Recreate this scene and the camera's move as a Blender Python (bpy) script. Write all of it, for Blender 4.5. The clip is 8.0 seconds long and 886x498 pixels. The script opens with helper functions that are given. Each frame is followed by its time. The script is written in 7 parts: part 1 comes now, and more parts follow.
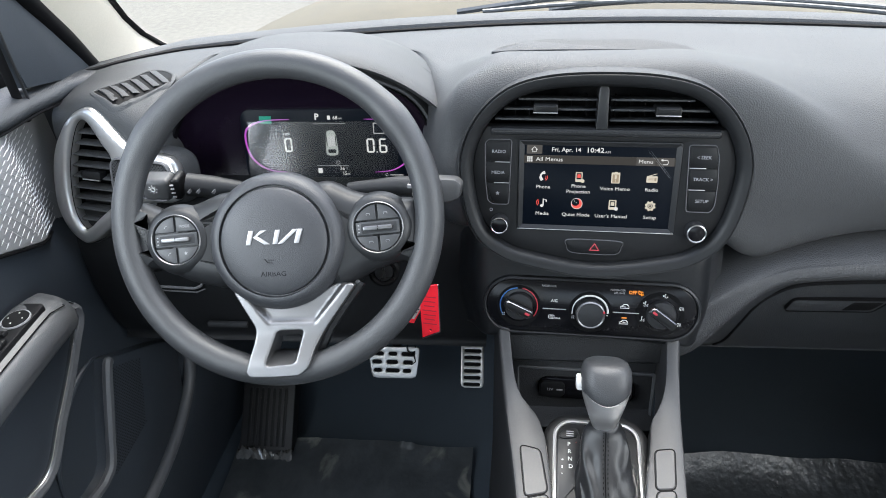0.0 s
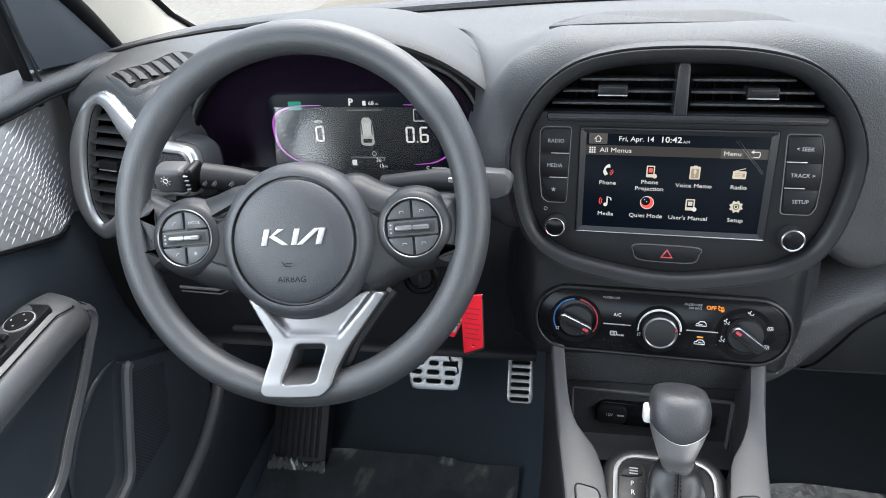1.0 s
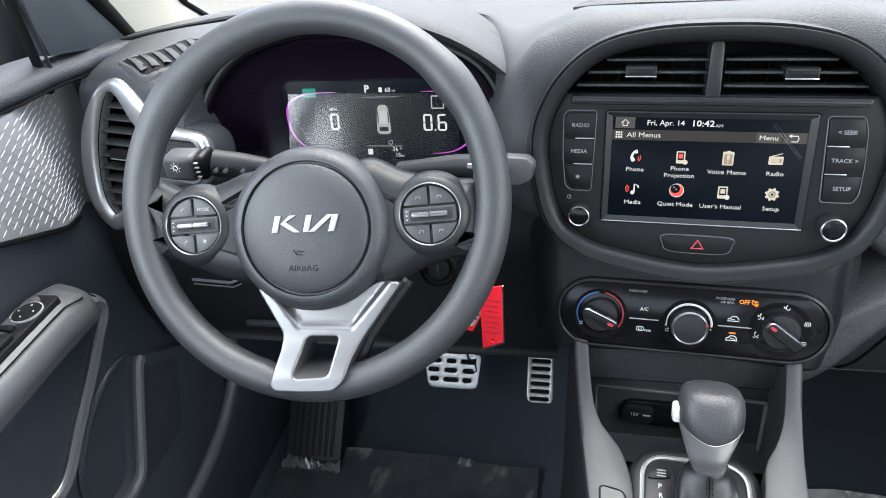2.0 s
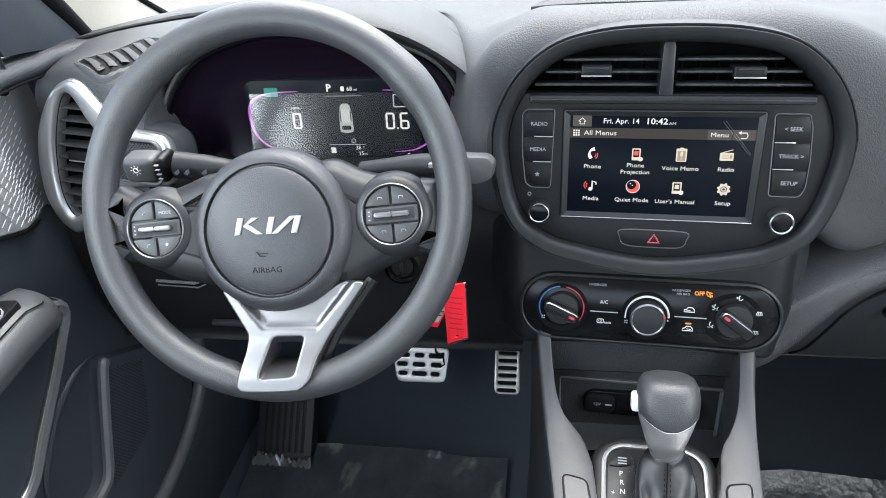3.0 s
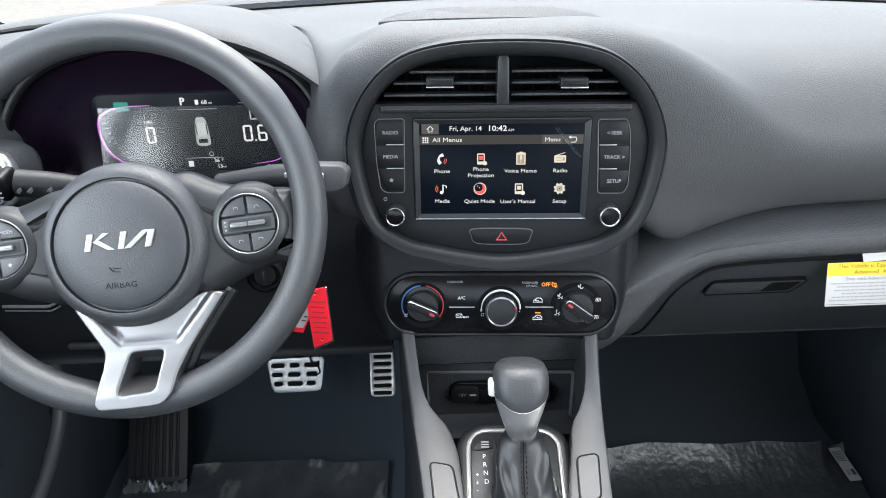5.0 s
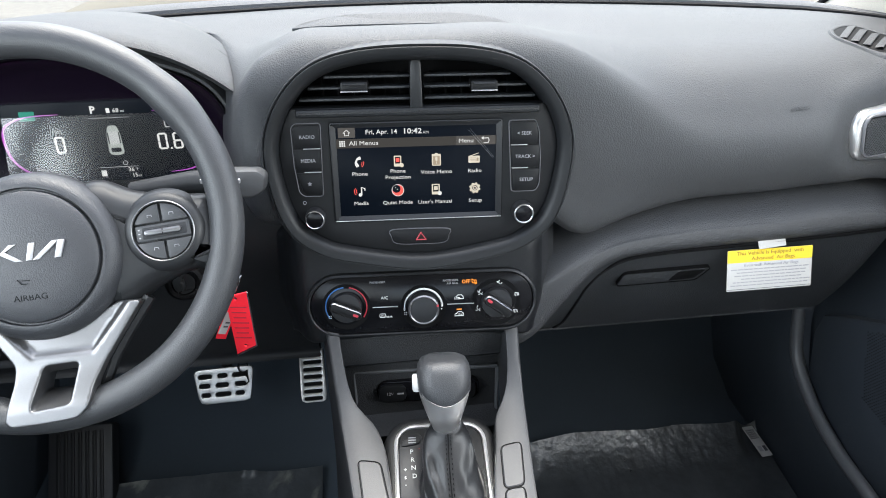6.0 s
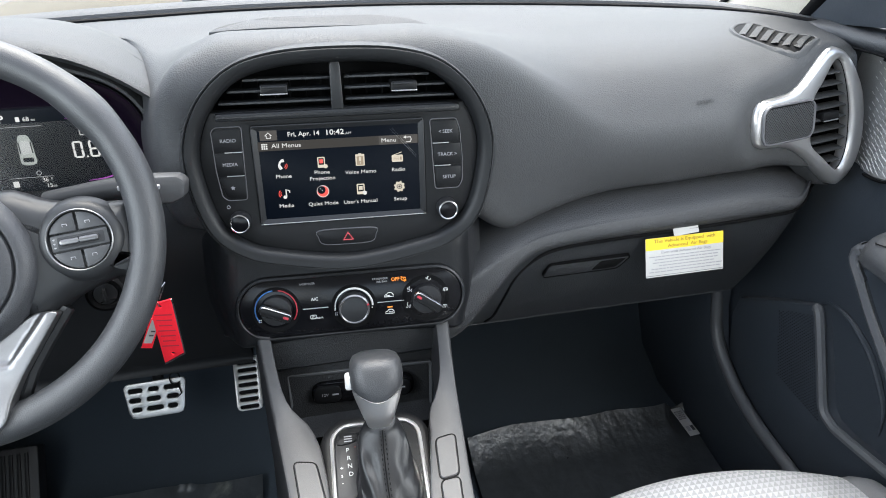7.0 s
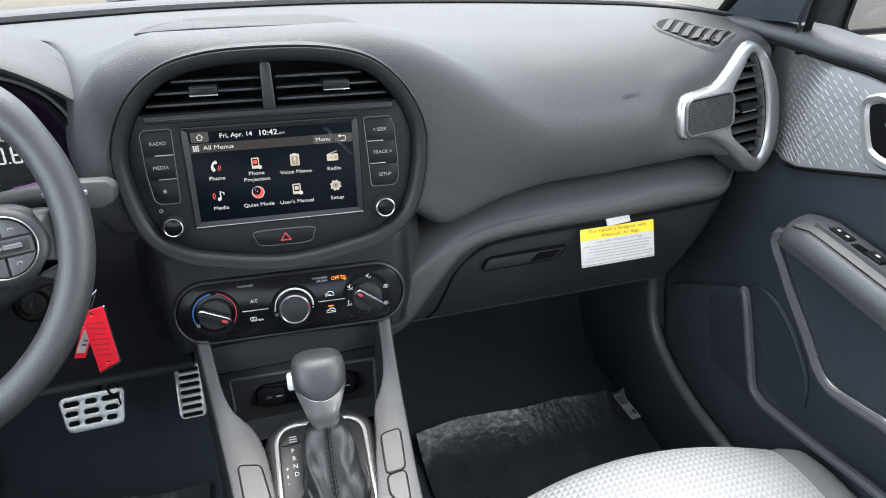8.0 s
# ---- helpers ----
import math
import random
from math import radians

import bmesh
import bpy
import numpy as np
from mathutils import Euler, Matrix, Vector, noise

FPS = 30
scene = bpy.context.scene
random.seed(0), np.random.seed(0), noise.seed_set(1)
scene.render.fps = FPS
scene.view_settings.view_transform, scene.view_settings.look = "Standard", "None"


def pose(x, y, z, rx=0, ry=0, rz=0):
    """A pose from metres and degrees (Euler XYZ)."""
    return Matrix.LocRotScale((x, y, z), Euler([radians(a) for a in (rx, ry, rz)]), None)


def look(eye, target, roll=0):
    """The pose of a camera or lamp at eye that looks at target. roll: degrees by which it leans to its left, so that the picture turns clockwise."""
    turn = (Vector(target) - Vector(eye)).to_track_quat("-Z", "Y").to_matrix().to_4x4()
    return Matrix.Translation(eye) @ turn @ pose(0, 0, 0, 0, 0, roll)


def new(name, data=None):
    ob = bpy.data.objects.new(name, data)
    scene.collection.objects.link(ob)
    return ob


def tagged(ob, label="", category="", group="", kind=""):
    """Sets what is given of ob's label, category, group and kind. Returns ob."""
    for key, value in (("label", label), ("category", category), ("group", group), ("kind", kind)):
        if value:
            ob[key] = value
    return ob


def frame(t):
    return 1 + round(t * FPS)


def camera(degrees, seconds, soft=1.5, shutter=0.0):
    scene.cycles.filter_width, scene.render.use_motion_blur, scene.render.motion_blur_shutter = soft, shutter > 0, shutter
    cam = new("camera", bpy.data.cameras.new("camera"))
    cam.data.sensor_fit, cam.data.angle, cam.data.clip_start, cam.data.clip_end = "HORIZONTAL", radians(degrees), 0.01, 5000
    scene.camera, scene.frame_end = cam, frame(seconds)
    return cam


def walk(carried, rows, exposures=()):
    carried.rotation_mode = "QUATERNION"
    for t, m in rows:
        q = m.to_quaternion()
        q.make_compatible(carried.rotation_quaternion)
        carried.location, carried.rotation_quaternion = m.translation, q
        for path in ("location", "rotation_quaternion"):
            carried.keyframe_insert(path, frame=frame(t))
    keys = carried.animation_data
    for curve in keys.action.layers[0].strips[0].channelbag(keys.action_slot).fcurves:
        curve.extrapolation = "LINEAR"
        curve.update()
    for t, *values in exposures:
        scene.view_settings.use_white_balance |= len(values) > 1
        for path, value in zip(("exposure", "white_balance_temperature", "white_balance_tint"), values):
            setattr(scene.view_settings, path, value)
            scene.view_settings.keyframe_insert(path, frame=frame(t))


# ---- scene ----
cam = camera(66.2, 8.0, soft=0.95)
PATH = [
    (0, (-0.092, 0.04, 1.445), (-0.296, 1.651, 0.278), -3.5),
    (0.5, (-0.096, 0.085, 1.425), (-0.379, 1.686, 0.259), -4.6),
    (1, (-0.099, 0.127, 1.39), (-0.447, 1.715, 0.226), -5.5),
    (1.2, (-0.103, 0.133, 1.379), (-0.473, 1.722, 0.222), -5.8),
    (1.75, (-0.1045, 0.142, 1.3635), (-0.507, 1.726, 0.211), -6.3),
    (2.3, (-0.103, 0.144, 1.366), (-0.491, 1.722, 0.199), -6.4),
    (2.5, (-0.102, 0.146, 1.37), (-0.47, 1.72, 0.193), -6.2),
    (3, (-0.096, 0.14, 1.374), (-0.409, 1.722, 0.191), -5.6),
    (3.5, (-0.09, 0.134, 1.377), (-0.334, 1.726, 0.192), -4.7),
    (4, (-0.083, 0.128, 1.381), (-0.242, 1.729, 0.194), -3.5),
    (4.5, (-0.077, 0.12, 1.386), (-0.144, 1.729, 0.199), -2.3),
    (4.7, (-0.074, 0.117, 1.386), (-0.104, 1.729, 0.203), -1.95),
    (5.8, (-0.058, 0.096, 1.390), (0.126, 1.712, 0.229), 0.2),
    (6, (-0.055, 0.093, 1.391), (0.164, 1.705, 0.228), 0.5),
    (6.5, (-0.05, 0.085, 1.393), (0.261, 1.685, 0.235), 1.2),
    (7, (-0.044, 0.077, 1.393), (0.35, 1.663, 0.241), 1.7),
    (7.5, (-0.039, 0.071, 1.394), (0.436, 1.636, 0.243), 2.3),
    (8, (-0.037, 0.066, 1.396), (0.506, 1.609, 0.245), 2.8),
]
EXPOSURE = ((0.0, 2.64, 6350, 8), (1.2, 2.70, 6350, 8), (3.0, 2.90, 6350, 8), (4.5, 2.90, 6350, 8), (6.0, 2.77, 6400, 8), (8.0, 2.73, 6400, 8))
walk(cam, [(t, look(eye, target, roll)) for t, eye, target, roll in PATH], EXPOSURE)

# ---- world and light: bright overcast day outside the car ----
world = bpy.data.worlds.new("sky")
scene.world = world
world.use_nodes = True
wn = world.node_tree
sky = wn.nodes.new("ShaderNodeTexSky")
sky.sky_type = "NISHITA"
sky.sun_disc = False
sky.sun_elevation = radians(62)
sky.sun_rotation = radians(8)
sky.dust_density = 4.0
cloud = wn.nodes.new("ShaderNodeHueSaturation")
cloud.inputs["Saturation"].default_value = 0.7
wn.links.new(sky.outputs[0], cloud.inputs["Color"])
wn.links.new(cloud.outputs[0], wn.nodes["Background"].inputs[0])
wn.nodes["Background"].inputs[1].default_value = 0.15
sun = new("sun", bpy.data.lights.new("sun", "SUN"))
sun.data.energy, sun.data.angle, sun.data.color = 0.5, radians(55), (0.95, 0.985, 1.0)
sun.matrix_world = look((0, 0, 0), (-0.08, -0.53, -1))


def window_light(name, place, target, w, h, watts, tone=(0.90, 0.97, 1.0)):
    """Daylight that comes in through a window's opening."""
    d = bpy.data.lights.new(name, "AREA")
    d.shape, d.size, d.size_y, d.energy, d.color = "RECTANGLE", w, h, watts, tone
    ob = new(name, d)
    ob.matrix_world = look(place, target)
    return ob


window_light("rear_window_light", (0, -1.6, 1.36), (0, 0.8, 1.0), 1.15, 0.42, 0.3)
window_light("side_window_light", (-0.72, -0.85, 1.35), (0.3, 0.3, 1.0), 0.75, 0.38, 0.35)
window_light("side_window_light", (0.72, -0.85, 1.35), (-0.3, 0.3, 1.0), 0.75, 0.38, 0.35)
window_light("front_window_light", (-0.70, 0.15, 1.36), (0.5, 0.3, 0.85), 0.75, 0.34, 1.2, (0.94, 0.98, 1.0))
window_light("front_window_light", (0.70, 0.15, 1.36), (-0.5, 0.3, 0.85), 0.75, 0.34, 1.2, (1.0, 0.98, 0.93))


# ---- materials ----
def mat(name, color, rough=0.5, metal=0.0, grain=0.0, scale=900.0, vary=0.12, blotch=6.0, spec=0.5, kind="voronoi", coat=0.0):
    """A procedural surface: colour with variation at two scales, fine relief of the given grain."""
    m = bpy.data.materials.new(name)
    m.use_nodes = True
    n, l = m.node_tree.nodes, m.node_tree.links
    b = n["Principled BSDF"]
    b.inputs["Metallic"].default_value = metal
    b.inputs["Specular IOR Level"].default_value = spec
    b.inputs["Coat Weight"].default_value = coat
    co = n.new("ShaderNodeTexCoord")
    big = n.new("ShaderNodeTexNoise")
    big.inputs["Scale"].default_value, big.inputs["Detail"].default_value = blotch, 5
    l.new(co.outputs["Object"], big.inputs["Vector"])
    fine = n.new("ShaderNodeTexNoise")
    fine.inputs["Scale"].default_value, fine.inputs["Detail"].default_value = scale * 0.4, 3
    l.new(co.outputs["Object"], fine.inputs["Vector"])
    mix = n.new("ShaderNodeMix")
    mix.data_type = "FLOAT"
    mix.inputs[0].default_value = 0.5
    l.new(big.outputs["Fac"], mix.inputs[2])
    l.new(fine.outputs["Fac"], mix.inputs[3])
    ramp = n.new("ShaderNodeValToRGB")
    ramp.color_ramp.elements[0].position, ramp.color_ramp.elements[1].position = 0.3, 0.7
    ramp.color_ramp.elements[0].color = (*[c * (1 - vary) for c in color], 1)
    ramp.color_ramp.elements[1].color = (*[min(1, c * (1 + vary)) for c in color], 1)
    l.new(mix.outputs[0], ramp.inputs[0])
    l.new(ramp.outputs[0], b.inputs["Base Color"])
    rr = n.new("ShaderNodeMapRange")
    rr.inputs[3].default_value, rr.inputs[4].default_value = max(0, rough - 0.06), min(1, rough + 0.06)
    l.new(big.outputs["Fac"], rr.inputs[0])
    l.new(rr.outputs[0], b.inputs["Roughness"])
    if grain:
        if kind == "voronoi":
            tex = n.new("ShaderNodeTexVoronoi")
            tex.inputs["Scale"].default_value = scale
            out = tex.outputs["Distance"]
        else:
            tex = n.new("ShaderNodeTexNoise")
            tex.inputs["Scale"].default_value, tex.inputs["Detail"].default_value = scale, 4
            out = tex.outputs["Fac"]
        l.new(co.outputs["Object"], tex.inputs["Vector"])
        bump = n.new("ShaderNodeBump")
        bump.inputs["Strength"].default_value, bump.inputs["Distance"].default_value = grain, 0.4 / scale
        l.new(out, bump.inputs["Height"])
        l.new(bump.outputs[0], b.inputs["Normal"])
    return m


def glow(name, color, strength=1.0, spec=0.5, base=(0.006, 0.006, 0.006)):
    m = bpy.data.materials.new(name)
    m.use_nodes = True
    b = m.node_tree.nodes["Principled BSDF"]
    b.inputs["Base Color"].default_value = (*base, 1)
    b.inputs["Roughness"].default_value = 0.3
    b.inputs["Specular IOR Level"].default_value = spec
    b.inputs["Emission Color"].default_value = (*color, 1)
    b.inputs["Emission Strength"].default_value = strength * 0.30
    return m


def glass(name, rough=0.02, gloss=0.04):
    m = bpy.data.materials.new(name)
    m.use_nodes = True
    n, l = m.node_tree.nodes, m.node_tree.links
    t, g, x = n.new("ShaderNodeBsdfTransparent"), n.new("ShaderNodeBsdfGlossy"), n.new("ShaderNodeMixShader")
    t.inputs[0].default_value = (0.93, 0.95, 0.94, 1)
    g.inputs["Roughness"].default_value = rough
    x.inputs[0].default_value = gloss
    l.new(t.outputs[0], x.inputs[1])
    l.new(g.outputs[0], x.inputs[2])
    l.new(x.outputs[0], n["Material Output"].inputs[0])
    return m


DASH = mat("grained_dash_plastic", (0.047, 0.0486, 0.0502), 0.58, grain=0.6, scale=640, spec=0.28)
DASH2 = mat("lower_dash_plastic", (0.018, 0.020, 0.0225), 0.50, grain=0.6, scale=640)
SHELF = mat("soft_shelf_plastic", (0.035, 0.0365, 0.039), 0.55, grain=0.7, scale=640, spec=0.45)
BLACK = mat("matt_black_plastic", (0.014, 0.0145, 0.016), 0.5, spec=0.35, grain=0.12, scale=1200)
# Near black for black parts and for hollows, whose shade is put into the colour.
VOID = mat("black_parts_and_hollow_shade", (0.003, 0.003, 0.0034), 0.6, spec=0.1)
# Dark cluster plastic with the purple sheen put into its base colour.
LENS = mat("purple_sheen_cluster_plastic", (0.0055, 0.003, 0.0075), 0.22, vary=0.1, spec=0.2)
PIANO = mat("gloss_black_panel", (0.005, 0.005, 0.006), 0.16, vary=0.05, spec=0.18)
BUTTON = mat("button_black_plastic", (0.008, 0.0083, 0.009), 0.42, grain=0.06, scale=1500, spec=0.2)
EDGE = mat("dull_grey_edge", (0.10, 0.10, 0.105), 0.4, vary=0.04)
STALK = mat("grey_stalk_plastic", (0.024, 0.025, 0.027), 0.5, grain=0.1, scale=1400, spec=0.2)
SWITCH = mat("light_stalk_plastic", (0.050, 0.051, 0.053), 0.48, grain=0.1, scale=1400, spec=0.3)
PODKEY = mat("grey_wheel_key", (0.044, 0.0455, 0.048), 0.42, grain=0.06, scale=1500, spec=0.35)
LEATHER = mat("grained_wheel_rim", (0.030, 0.0315, 0.034), 0.45, grain=0.35, scale=950)
HUB = mat("grained_hub_plastic", (0.026, 0.0275, 0.031), 0.46, grain=0.4, scale=880)
SPOKE = mat("smooth_spoke_plastic", (0.0135, 0.0143, 0.0156), 0.42, grain=0.08, scale=1500, spec=0.35)
SILVER = mat("satin_silver_trim", (0.52, 0.515, 0.51), 0.31, metal=0.85, grain=0.04, scale=2200, vary=0.05, kind="noise")
SPOKESIL = mat("satin_spoke_silver", (0.18, 0.18, 0.184), 0.34, metal=0.85, grain=0.04, scale=2200, vary=0.06, kind="noise")
CHROME = mat("bright_chrome", (0.45, 0.45, 0.455), 0.27, metal=1.0, vary=0.03)
BADGE = mat("satin_bright_badge", (0.34, 0.34, 0.35), 0.42, metal=0.4, vary=0.03)
# Pattern dashes of the door trim, their glint put into a pale base colour.
BRIGHT = mat("glint_trim_dash", (0.60, 0.60, 0.595), 0.38, metal=0.2, vary=0.03)
STEEL = mat("brushed_pedal_steel", (0.33, 0.33, 0.325), 0.33, metal=0.7, grain=0.05, scale=1600, vary=0.08, kind="noise")
CONSOLE = mat("grey_console_plastic", (0.034, 0.0347, 0.0368), 0.48, grain=0.15, scale=1100)
BOOT = mat("black_boot_leather", (0.009, 0.0095, 0.0105), 0.38, grain=0.35, scale=1500, vary=0.06, spec=0.5)
# Carpet colour holds the blue cast of the shade in the footwells.
CARPET = mat("black_carpet", (0.040, 0.050, 0.061), 0.95, grain=0.8, scale=1400, kind="noise", spec=0.1)
FILM = mat("plastic_film_over_mat", (0.040, 0.044, 0.048), 0.30, grain=0.3, scale=110, vary=0.3, blotch=22, kind="noise", spec=0.7)
BAND = mat("satin_dark_band", (0.080, 0.083, 0.088), 0.40, grain=0.2, scale=900)
# Door plastic and cloth: the blue cast of shade is put into both colours.
DOOR = mat("door_plastic", (0.030, 0.036, 0.044), 0.48, grain=0.25, scale=800)
CLOTH = mat("door_cloth", (0.030, 0.036, 0.044), 0.85, grain=0.4, scale=1500, kind="noise", spec=0.2)
TRIM = mat("silver_grey_door_trim", (0.31, 0.31, 0.308), 0.45, metal=0.3, grain=0.12, scale=1400, kind="noise")
BEIGE = mat("light_grey_pillar_fabric", (0.52, 0.475, 0.39), 0.85, grain=0.2, scale=1500, kind="noise", spec=0.2)
SEAT = mat("grey_seat_fabric", (0.34, 0.344, 0.352), 0.85, grain=0.5, scale=1600, kind="noise", spec=0.2)
SEAT2 = mat("dark_seat_fabric", (0.12, 0.122, 0.126), 0.75, grain=0.4, scale=1300, kind="noise", spec=0.3)
WHITEP = mat("white_print", (0.6, 0.6, 0.585), 0.55, vary=0.03)
GREYP = mat("grey_print", (0.27, 0.27, 0.28), 0.5, vary=0.03)
DARKP = mat("dark_print", (0.05, 0.05, 0.055), 0.6, vary=0.03)
PAPER = mat("white_label_paper", (0.42, 0.415, 0.40), 0.6, vary=0.04)
YELLOW = mat("yellow_label_paper", (0.72, 0.52, 0.025), 0.6, vary=0.04)
OCHRE = mat("ochre_print", (0.26, 0.17, 0.02), 0.6, vary=0.04)
RED = mat("red_tag_plastic", (0.92, 0.022, 0.04), 0.5, vary=0.06, spec=0.25)
REDP = mat("red_paint_print", (0.40, 0.025, 0.04), 0.5, vary=0.03)
BLUEP = mat("blue_print", (0.05, 0.16, 0.40), 0.5, vary=0.03)
EMBOSS = mat("embossed_black", (0.010, 0.0105, 0.0115), 0.8, vary=0.03, spec=0.1)
KNEE = mat("dark_knee_plastic", (0.008, 0.0085, 0.0095), 0.55, grain=0.2, scale=900, spec=0.25)
FASCIA = mat("black_fascia_plastic", (0.0075, 0.0082, 0.0095), 0.5, spec=0.3, grain=0.2, scale=900)
# Bezel and pod surround: shade on their lower faces is put into the base colours.
BEZEL = mat("smooth_shade_darkened_bezel", (0.0095, 0.0102, 0.0112), 0.44, grain=0.06, scale=1500, spec=0.3)
FLARE = mat("shade_darkened_dash_plastic", (0.021, 0.022, 0.0235), 0.54, grain=0.6, scale=640, spec=0.3)
PAINT = mat("pale_car_paint", (0.095, 0.083, 0.060), 0.6, vary=0.22, blotch=14, spec=0.1)
ROOFM = mat("headliner", (0.5, 0.48, 0.45), 0.9, grain=0.2, scale=1500, kind="noise")
ASPH = mat("pale_concrete", (0.115, 0.107, 0.09), 0.9, grain=0.3, scale=60, vary=0.25, blotch=0.8, kind="noise")
GLASS = glass("window_glass")
COVER = glass("display_cover_plastic", 0.22, 0.07)
ARM = mat("padded_armrest_plastic", (0.050, 0.0525, 0.056), 0.42, grain=0.35, scale=800)


def pale_patches(m, color, scale, low, high):
    """Mixes pale patches, cut from distorted noise, into a dark sheet's colour."""
    n, l = m.node_tree.nodes, m.node_tree.links
    b = n["Principled BSDF"]
    co = n.new("ShaderNodeTexCoord")
    tex = n.new("ShaderNodeTexNoise")
    tex.inputs["Scale"].default_value, tex.inputs["Detail"].default_value, tex.inputs["Distortion"].default_value = scale, 6, 0.8
    l.new(co.outputs["Object"], tex.inputs["Vector"])
    rng = n.new("ShaderNodeMapRange")
    rng.inputs[1].default_value, rng.inputs[2].default_value = low, high
    l.new(tex.outputs["Fac"], rng.inputs[0])
    mix = n.new("ShaderNodeMix")
    mix.data_type = "RGBA"
    l.new(rng.outputs[0], mix.inputs[0])
    l.new(b.inputs["Base Color"].links[0].from_socket, mix.inputs[6])
    mix.inputs[7].default_value = (*color, 1)
    l.new(mix.outputs[2], b.inputs["Base Color"])


def triangles(m, size):
    """Adds the woven triangle pattern to a cloth."""
    n, l = m.node_tree.nodes, m.node_tree.links
    b = n["Principled BSDF"]
    co = n.new("ShaderNodeTexCoord")
    sep = n.new("ShaderNodeSeparateXYZ")
    l.new(co.outputs["Object"], sep.inputs[0])
    fr = []
    for i in (0, 1):
        mul = n.new("ShaderNodeMath")
        mul.operation = "MULTIPLY"
        mul.inputs[1].default_value = 1 / size
        l.new(sep.outputs[i], mul.inputs[0])
        f = n.new("ShaderNodeMath")
        f.operation = "FRACT"
        l.new(mul.outputs[0], f.inputs[0])
        fr.append(f)
    cmp_ = n.new("ShaderNodeMath")
    cmp_.operation = "GREATER_THAN"
    l.new(fr[0].outputs[0], cmp_.inputs[0])
    l.new(fr[1].outputs[0], cmp_.inputs[1])
    mix = n.new("ShaderNodeMix")
    mix.data_type = "RGBA"
    mix.blend_type = "MULTIPLY"
    l.new(cmp_.outputs[0], mix.inputs[0])
    src = b.inputs["Base Color"].links[0].from_socket
    l.new(src, mix.inputs[6])
    mix.inputs[7].default_value = (0.74, 0.745, 0.755, 1)
    l.new(mix.outputs[2], b.inputs["Base Color"])
    dif = n.new("ShaderNodeMath")
    dif.operation = "SUBTRACT"
    l.new(fr[0].outputs[0], dif.inputs[0])
    l.new(fr[1].outputs[0], dif.inputs[1])
    ab = n.new("ShaderNodeMath")
    ab.operation = "ABSOLUTE"
    l.new(dif.outputs[0], ab.inputs[0])
    bump = n.new("ShaderNodeBump")
    bump.inputs["Strength"].default_value, bump.inputs["Distance"].default_value = 0.6, 0.002
    l.new(ab.outputs[0], bump.inputs["Height"])
    if b.inputs["Normal"].is_linked:
        l.new(b.inputs["Normal"].links[0].from_socket, bump.inputs["Normal"])
    l.new(bump.outputs[0], b.inputs["Normal"])


triangles(SEAT, 0.0088)
MOTTLED = mat("mottled_film_over_mat", (0.045, 0.050, 0.055), 0.32, grain=0.3, scale=110, vary=0.35, blotch=20, kind="noise", spec=0.7)
pale_patches(MOTTLED, (0.20, 0.205, 0.185), 9.0, 0.56, 0.66)
L_WHITE = glow("lit_white", (1.0, 0.98, 0.95), 0.42)
L_GREY = glow("lit_grey", (0.8, 0.8, 0.8), 0.35)
L_CREAM = glow("lit_cream", (1.0, 0.88, 0.70), 0.38)
L_TAN = glow("lit_tan", (0.62, 0.45, 0.28), 0.30)
L_RED = glow("lit_red", (1.0, 0.07, 0.045), 0.55)
L_PINK = glow("lit_pink_red", (1.0, 0.12, 0.16), 0.55)
L_AMBER = glow("lit_amber", (1.0, 0.30, 0.02), 0.7)
L_DIM = glow("lit_dim_grey", (0.8, 0.85, 0.8), 0.26)
L_PURPLE = glow("lit_purple", (0.5, 0.08, 0.55), 0.5)
L_GREEN = glow("lit_green", (0.0, 0.22, 0.15), 0.6)
L_BAR = glow("lit_menu_bar", (0.10, 0.090, 0.080), 0.26, 0.06, (0.003, 0.003, 0.003))
L_KEY = glow("lit_menu_key", (0.10, 0.092, 0.085), 0.48, 0.06, (0.003, 0.003, 0.003))
L_SCREEN = glow("screen_black", (0.004, 0.008, 0.016), 0.20, spec=0.06, base=(0.0016, 0.0022, 0.0034))


# ---- helpers for shapes ----
def thing(name, m, label, category, group="", kind=""):
    ob = new(name)
    ob.empty_display_size = 0.02
    ob.matrix_world = m
    return tagged(ob, label, category, group, kind)


def finish(name, bm, material, angle=38):
    bmesh.ops.recalc_face_normals(bm, faces=bm.faces)
    me = bpy.data.meshes.new(name)
    bm.to_mesh(me)
    bm.free()
    me.materials.append(material)
    me.polygons.foreach_set("use_smooth", [True] * len(me.polygons))
    me.set_sharp_from_angle(angle=radians(angle))
    return me


def part(name, bm, material, parent, label="", angle=38):
    ob = new(name, finish(name, bm, material, angle))
    ob.parent = parent
    return tagged(ob, label)


def solo(name, bm, material, label, category, group="", kind="", angle=38):
    return tagged(new(name, finish(name, bm, material, angle)), label, category, group, kind)


def face_frame(o, yaw, lean):
    """Axes of a leaning face: local x to its right, y up along it, z out of it towards the rear of the car."""
    a, b = radians(yaw), radians(lean)
    ux = Vector((math.cos(a), math.sin(a), 0))
    f = Vector((-math.sin(a), math.cos(a), 0))
    up = f * math.sin(b) + Vector((0, 0, 1)) * math.cos(b)
    n = ux.cross(up)
    m = Matrix((ux, up, n)).transposed().to_4x4()
    m.translation = o
    return m


